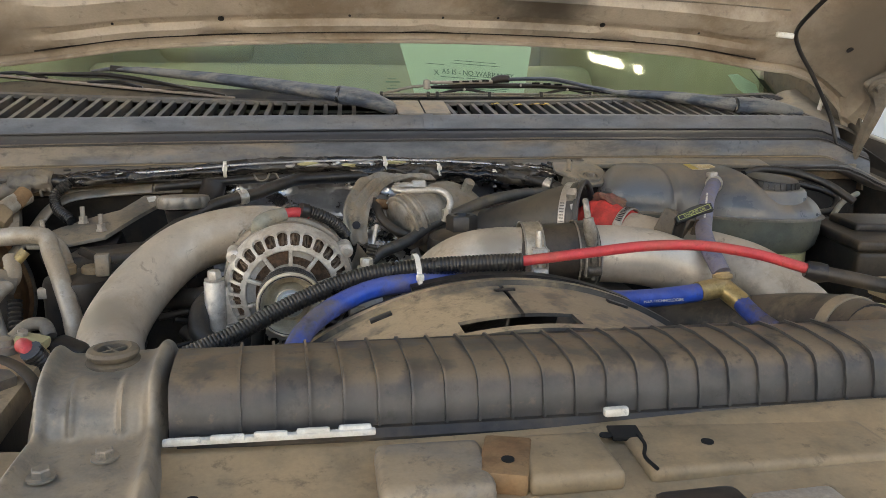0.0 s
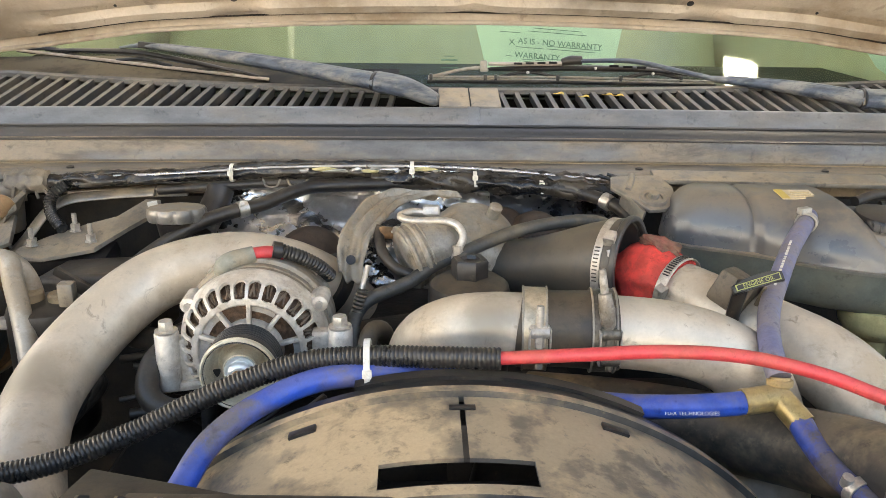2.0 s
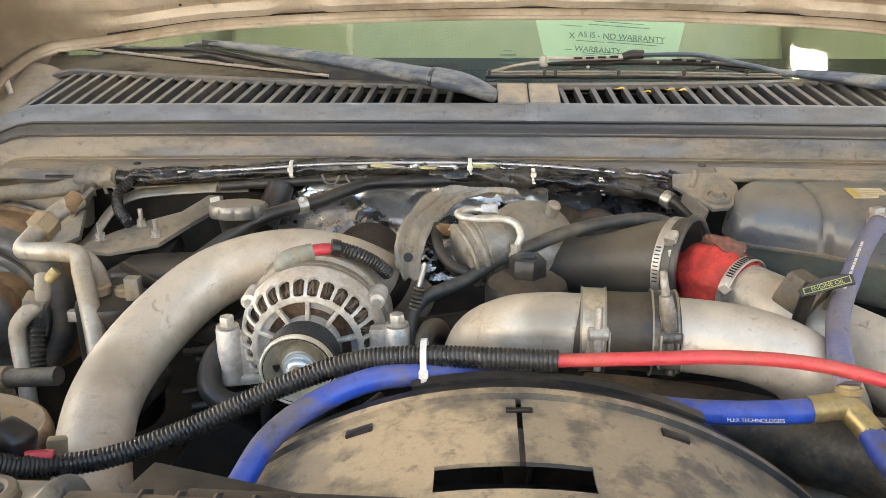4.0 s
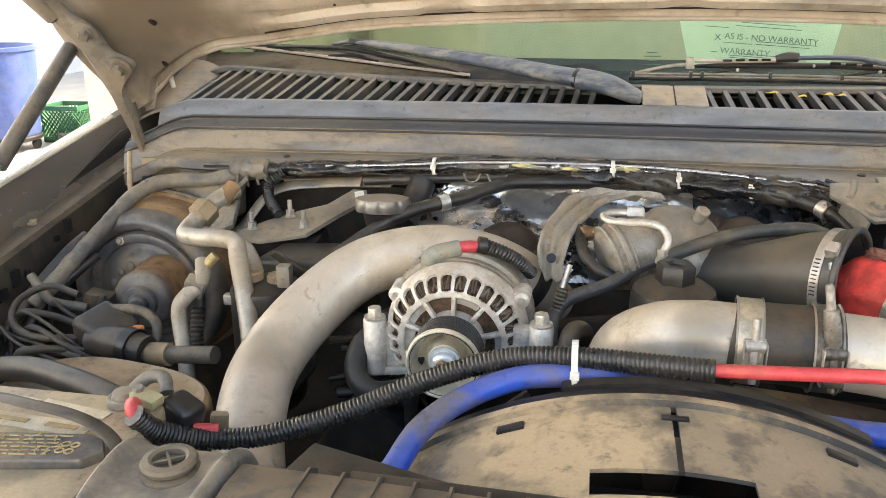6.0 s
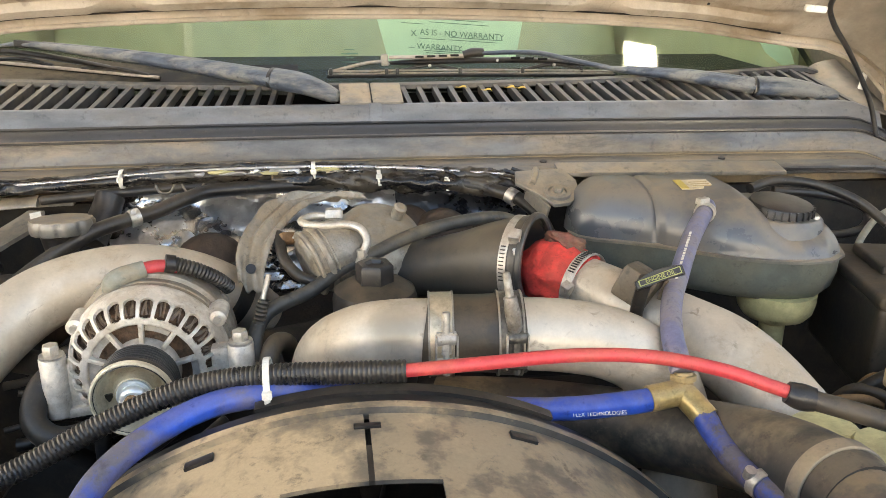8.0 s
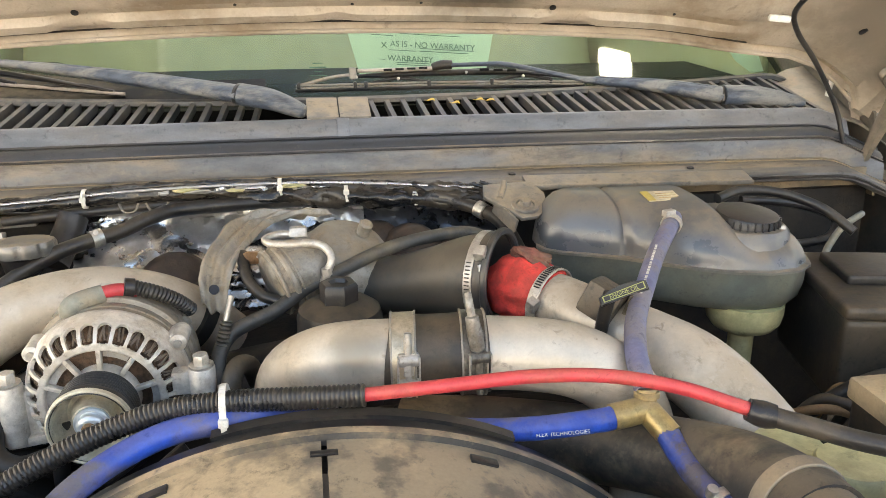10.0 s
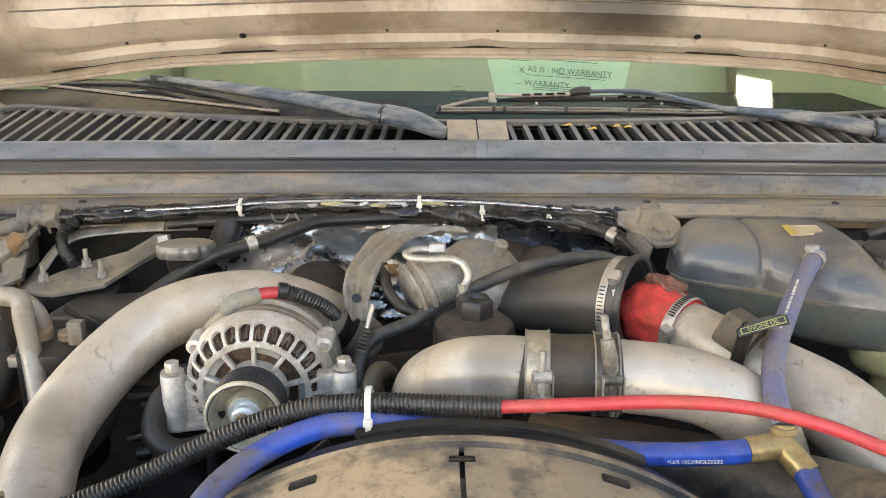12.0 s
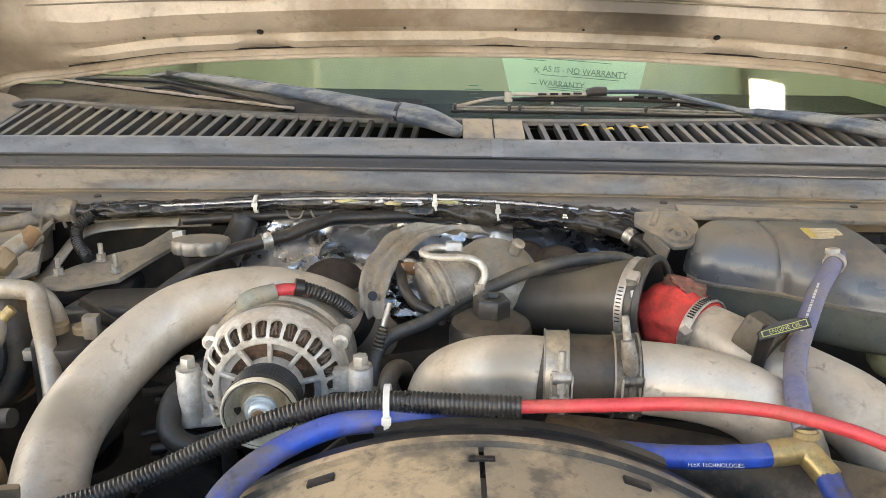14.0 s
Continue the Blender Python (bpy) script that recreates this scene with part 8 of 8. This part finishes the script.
hose("lower_cable", [(-0.34, 0.93, 1.05), (-0.31, 0.90, 1.03), (-0.27, 0.88, 1.01), (-0.25, 0.86, 0.96)], 0.009, M_RUBBER, "black cable below the alternator", "cable")
hose("lower_cable", [(-0.36, 0.96, 1.08), (-0.32, 0.94, 1.085), (-0.28, 0.95, 1.10), (-0.25, 0.97, 1.11)], 0.012, M_RUBBER, "black cable under the charge pipe", "cable")
hose("belt", [(-0.252, 0.85, 1.10), (-0.26, 0.85, 1.04), (-0.25, 0.85, 0.93)], 0.007, M_RUBBER, "black drive belt below the pulley", "belt")
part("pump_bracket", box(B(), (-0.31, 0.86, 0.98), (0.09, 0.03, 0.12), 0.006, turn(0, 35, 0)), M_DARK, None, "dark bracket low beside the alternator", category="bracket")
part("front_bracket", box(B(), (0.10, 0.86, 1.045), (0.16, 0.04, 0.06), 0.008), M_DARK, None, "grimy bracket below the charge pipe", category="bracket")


rng = random.Random(21)
for k in range(12):
    x0, z0 = rng.uniform(-0.37, -0.30), rng.uniform(0.97, 1.07)
    x1, z1 = rng.uniform(-0.24, -0.12), rng.uniform(0.98, 1.06)
    y0 = rng.uniform(0.885, 0.96)
    pts = [(x0, y0, z0), (x0 * 0.7 + x1 * 0.3 + rng.uniform(-0.015, 0.015), y0 + rng.uniform(-0.02, 0.02), z0 + rng.uniform(-0.02, 0.03)), (x0 * 0.35 + x1 * 0.65, y0 + rng.uniform(-0.02, 0.02), z1 + rng.uniform(-0.03, 0.02)), (x1, y0 + 0.02, z1)]
    hose("lower_cable", pts, rng.choice((0.003, 0.004, 0.006)), M_RUBBER if k % 4 else M_BLACKD, "thin black cable in the shade below the alternator", "cable")
for k in range(8):
    x0 = rng.uniform(-0.47, -0.41)
    y0 = rng.uniform(0.93, 1.0)
    hose("lower_cable", [(x0, y0, 1.04), (x0 + 0.03, y0 - 0.04, 1.05 + rng.uniform(-0.02, 0.02)), (x0 + 0.01, y0 - 0.09, 1.02), (x0 - 0.02, y0 - 0.12, 0.99)], rng.choice((0.003, 0.005)), M_RUBBER, "thin black cable beside the charge pipe", "cable")


hose("hood_wire", [(0.575, 1.12, 1.455), (0.567, 1.16, 1.424), (0.572, 1.2, 1.398), (0.593, 1.22, 1.371), (0.64, 1.25, 1.335), (0.675, 1.262, 1.295), (0.698, 1.265, 1.259), (0.712, 1.26, 1.215)], 0.0035, M_BLACK, "thin black wire hanging from the hood corner", "wire")


# ---- wipers ----
M_INSERT = mat("dusty_pink_insert", (0.42, 0.36, 0.31), 0.45, 0.0, 0.4, (0.3, 0.25, 0.2), 30, 250, 0.08, 0.15)
def wiper(pivot, knee, arm_end, blade_a, blade_b, label, cover):
    t = thing("wiper", label, "wiper", pivot, "windscreen wipers")
    P = [Vector(p) for p in (pivot, knee, arm_end, blade_a, blade_b)]
    part("knuckle", tube(B(), [P[0].lerp(P[1], -0.06), P[0].lerp(P[1], 0.02), P[0].lerp(P[1], 0.5) + Vector((0, 0, 0.004)), P[1]], [0.004, 0.014, 0.020, 0.021], 18, 6, True, 0.7), M_WIPER, t)
    part("arm", tube(B(), [P[1], P[1].lerp(P[2], 0.5) + Vector((0, 0, 0.003)), P[2], P[2].lerp(P[3], 0.25)], [0.0205, 0.016, 0.008, 0.003], 18, 8, True, 0.6), M_WIPER, t)
    part("joint", tube(B(), [P[1].lerp(P[2], 0.0), P[1].lerp(P[2], 0.012)], 0.0203, 18, 1, True, 0.7), M_BLACK, t)
    part("ridge", tube(B(), [P[1].lerp(P[2], 0.03) + Vector((0, -0.006, 0.010)), P[1].lerp(P[2], 0.5) + Vector((0, -0.005, 0.0105)), P[1].lerp(P[2], 0.95) + Vector((0, -0.002, 0.005))], 0.0022, 8, 6), M_WIPER, t)
    part("pin", lathe(B(), P[1].lerp(P[2], 0.03) + Vector((0, -0.011, -0.004)), (0, -1, 0.4), [(0.006, -0.004), (0.006, 0.004), (0.003, 0.005)], 14), M_CASTD, t, "worn pivot pin")
    if not cover:
        return t
    d = (P[4] - P[3])
    mid = P[3].lerp(P[4], 0.5)
    up = Vector((0, -0.3, 1)).normalized()
    part("bridge", tube(B(), [P[3].lerp(P[4], 0.12) + up * 0.006, P[3].lerp(P[4], 0.32) + up * 0.014, mid + up * 0.019, P[3].lerp(P[4], 0.7) + up * 0.014, P[3].lerp(P[4], 0.9) + up * 0.006], [0.004, 0.0075, 0.0085, 0.0075, 0.004], 10, 8, True, 0.5), M_BLACK, t)
    yoke = part("yoke", tube(B(), [P[3].lerp(P[4], 0.30) + up * 0.012, mid + up * 0.017, P[3].lerp(P[4], 0.72) + up * 0.012], [0.005, 0.0068, 0.005], 10, 8, True, 0.6), M_WIPER, t, "faded pale yoke")
    for q in (0.36, 0.40, 0.44, 0.56, 0.60, 0.64):
        part("yoke_slot", box(B(), P[3].lerp(P[4], q) + up * 0.0165 + Vector((0, -0.004, 0)), (0.011, 0.004, 0.0032), 0.0008, d.to_track_quat("X", "Z").to_matrix()), M_HOLE, yoke)
    for a, b in ((0.04, 0.24), (0.4, 0.62), (0.72, 0.96)):
        part("claw", tube(B(), [P[3].lerp(P[4], a) + up * 0.003, P[3].lerp(P[4], (a + b) / 2) + up * 0.009, P[3].lerp(P[4], b) + up * 0.003], 0.003, 8, 6), M_BLACK, t)
    part("rubber", tube(B(), [P[3], mid + up * -0.001, P[4]], 0.0032, 8, 6), M_RUBBER, t)
    part("insert", tube(B(), [P[3] + Vector((0, -0.003, 0.001)), mid + Vector((0, -0.003, 0.001)), P[4] + Vector((0, -0.003, 0.001))], 0.0024, 8, 6), M_INSERT, t, "pale worn insert strip")
    part("adapter", box(B(), P[2], (0.05, 0.010, 0.010), 0.002, d.to_track_quat("X", "Z").to_matrix()), M_BLACK, t)
    return t


wiper((-0.048, 1.322, 1.272), (-0.128, 1.345, 1.293), (-0.47, 1.47, 1.328), (-0.69, 1.50, 1.318), (-0.297, 1.452, 1.282), "faded grey-blue wiper with a worn blade", True)
right = wiper((0.68, 1.33, 1.262), (0.56, 1.34, 1.276), (0.375, 1.400, 1.2945), (0.29, 1.425, 1.306), (0.34, 1.415, 1.297), "faded grey-blue wiper resting on the screen", False)


def blade(t):
    """A black blade frame with a slotted pale cover, two bows of claws and grey spring strips over the rubber."""
    y = 1.440
    A = lambda x, z, dy=0.0: Vector((x, y + dy, z))
    black, pale = M_BLACK, M_WIPER
    frame_bar = part("blade_frame", tube(B(), [A(0.028, 1.302), A(0.06, 1.303), A(0.16, 1.305), A(0.26, 1.304), A(0.33, 1.298), A(0.372, 1.291)], [0.003, 0.0062, 0.0075, 0.0070, 0.0045, 0.002], 12, 8, True, 0.6), black, t, "black blade frame")
    cover = part("blade_cover", tube(B(), [A(0.034, 1.3105, -0.004), A(0.09, 1.3110, -0.005), A(0.146, 1.3125, -0.005)], [0.0046, 0.0052, 0.0052], 12, 6, True, 0.6), M_INSERT, t, "pale faded slotted cover")
    for k in range(4):
        part("cover_slot", box(B(), A(0.078 + 0.0175 * k, 1.3118 + 0.0006 * k, -0.0098), (0.0125, 0.003, 0.0030), 0.0009), M_HOLE, cover)
    part("end_post", box(B(), A(0.027, 1.307, -0.004), (0.011, 0.010, 0.017), 0.003), M_CASTD, t, "grey end post")
    part("adapter", tube(B(), [A(0.144, 1.3135, -0.005), A(0.158, 1.317, -0.006), A(0.174, 1.317, -0.006)], [0.0055, 0.0070, 0.0066], 14, 5), black, t)
    bar = part("arm_tip", tube(B(), [A(0.172, 1.3165, -0.008), A(0.215, 1.3175, -0.010), A(0.257, 1.3165, -0.013), A(0.31, 1.306, -0.022), A(0.36, 1.2965, -0.034)], [0.0050, 0.0056, 0.0064, 0.0062, 0.0066], 14, 8, True, 0.6), pale, t, "faded arm tip")
    for k in range(3):
        part("tip_slot", box(B(), A(0.222 + 0.021 * k, 1.3098 - 0.001 * k, -0.013), (0.014, 0.003, 0.0034), 0.0009), M_HOLE, bar)
    for a, b, c in ((-0.052, -0.004, 0.030), (0.046, 0.094, 0.140), (0.236, 0.284, 0.328)):
        lift = 1.3015 if a < 0 else 1.2985
        part("claw", tube(B(), [A(a, 1.2900), A(b, lift), A(c, 1.3050 if a < 0 else 1.2915)], 0.0026, 10, 8), black if a > 0 else M_CASTD, t)
        for x in (a, c):
            part("claw_tip", box(B(), A(x, 1.2905, -0.003), (0.005, 0.007, 0.009), 0.0012), black, t)
    for x, z in ((0.032, 1.3015), (0.094, 1.2985), (0.196, 1.3055), (0.284, 1.2985), (0.348, 1.2975)):
        part("rivet", lathe(B(), A(x, z, -0.006), (0, -1, 0.2), [(0.0024, -0.002), (0.0024, 0.001), (0.001, 0.002)], 10), M_STEEL, t)
    part("spring_strip", tube(B(), [A(-0.056, 1.2905, -0.002), A(0.15, 1.2915, -0.002), A(0.378, 1.2880, -0.006)], 0.0017, 8, 8), M_CASTD, t, "grey steel spring strip")
    part("spring_strip", tube(B(), [A(-0.056, 1.2868, -0.003), A(0.15, 1.2875, -0.003), A(0.378, 1.2845, -0.007)], 0.0015, 8, 8), M_CASTD, t, "grey steel spring strip")
    part("rubber", tube(B(), [A(-0.058, 1.2838), A(0.15, 1.2842), A(0.382, 1.2815, -0.004)], [0.0032, 0.0036, 0.0032], 8, 8, True, 1.0), M_RUBBER, t, "black rubber lip")


blade(right)

for x, y in ((0.128, 1.352), (0.196, 1.345), (0.158, 1.322), (0.06 + 0.15, 1.338)):
    bm = B()
    sheet(bm, lambda u, v: Vector((x + u * 0.007, y + v * 0.005, 1.2785 + 0.001 * math.sin(u * 3) + 0.001 * v * u)), span(-1, 1, 5), span(-1, 1, 4), 0.0004, (0, 0, -1))
    part("leaf", bm, M_LEAF, None, "small dry yellow leaf on the cowl grille", 60, "leaf", group="fallen leaves")


# ---- papers behind the screen ----
def paper():
    t = thing("warranty_paper", "pale green printed paper standing on the dashboard", "paper", (0.166, 1.72, 1.277))

    def f(u, v):
        return Vector((0.172 + u * (0.117 + 0.05 * v), 1.712 + 0.07 * v, 1.277 + 0.20 * v + 0.004 * u))
    part("page", sheet(B(), f, span(-1, 1, 13), span(0, 1, 9), 0.0006, (0, 1, 0)), M_PAPER, t)
    m = lambda u, v: f(u, v) + Vector((0, -0.006, 0))
    rot = turn(71, 0, 0).to_4x4()
    text("print", "AS IS - NO WARRANTY", 0.0150, Matrix.Translation(m(0.14, 0.215)) @ turn(0, 4, 0).to_4x4() @ rot, M_INK, t)
    text("print", "WARRANTY", 0.0150, Matrix.Translation(m(-0.20, 0.112)) @ turn(0, 4, 0).to_4x4() @ rot, M_INK, t)
    text("print", "X", 0.016, Matrix.Translation(m(-0.55, 0.242)) @ rot, M_INK, t)
    for k, (u, v, w) in enumerate(((-0.3, 0.19, 0.05), (0.35, 0.175, 0.10), (0.3, 0.155, 0.09), (0.2, 0.074, 0.12), (0.1, 0.062, 0.13), (0.0, 0.05, 0.10), (-0.55, 0.33, 0.04), (0.1, 0.34, 0.09), (0.1, 0.31, 0.11), (-0.62, 0.125, 0.012))):
        part("print_bar", box(B(), m(u, v), (w, 0.0006, 0.0010), 0, turn(-19, 4, 0)), M_INK, t)


paper()
part("inspection_tag", prism(B(), [(-0.042, 0.018), (-0.020, 0.024), (0.024, 0.006), (0.034, -0.020), (0.010, -0.026), (-0.022, -0.008)], 0.0008, pose(0.735, 1.592, 1.302, 66, 8, 0)), M_PAPER, None, "green paper tag at the corner of the dashboard", category="tag")
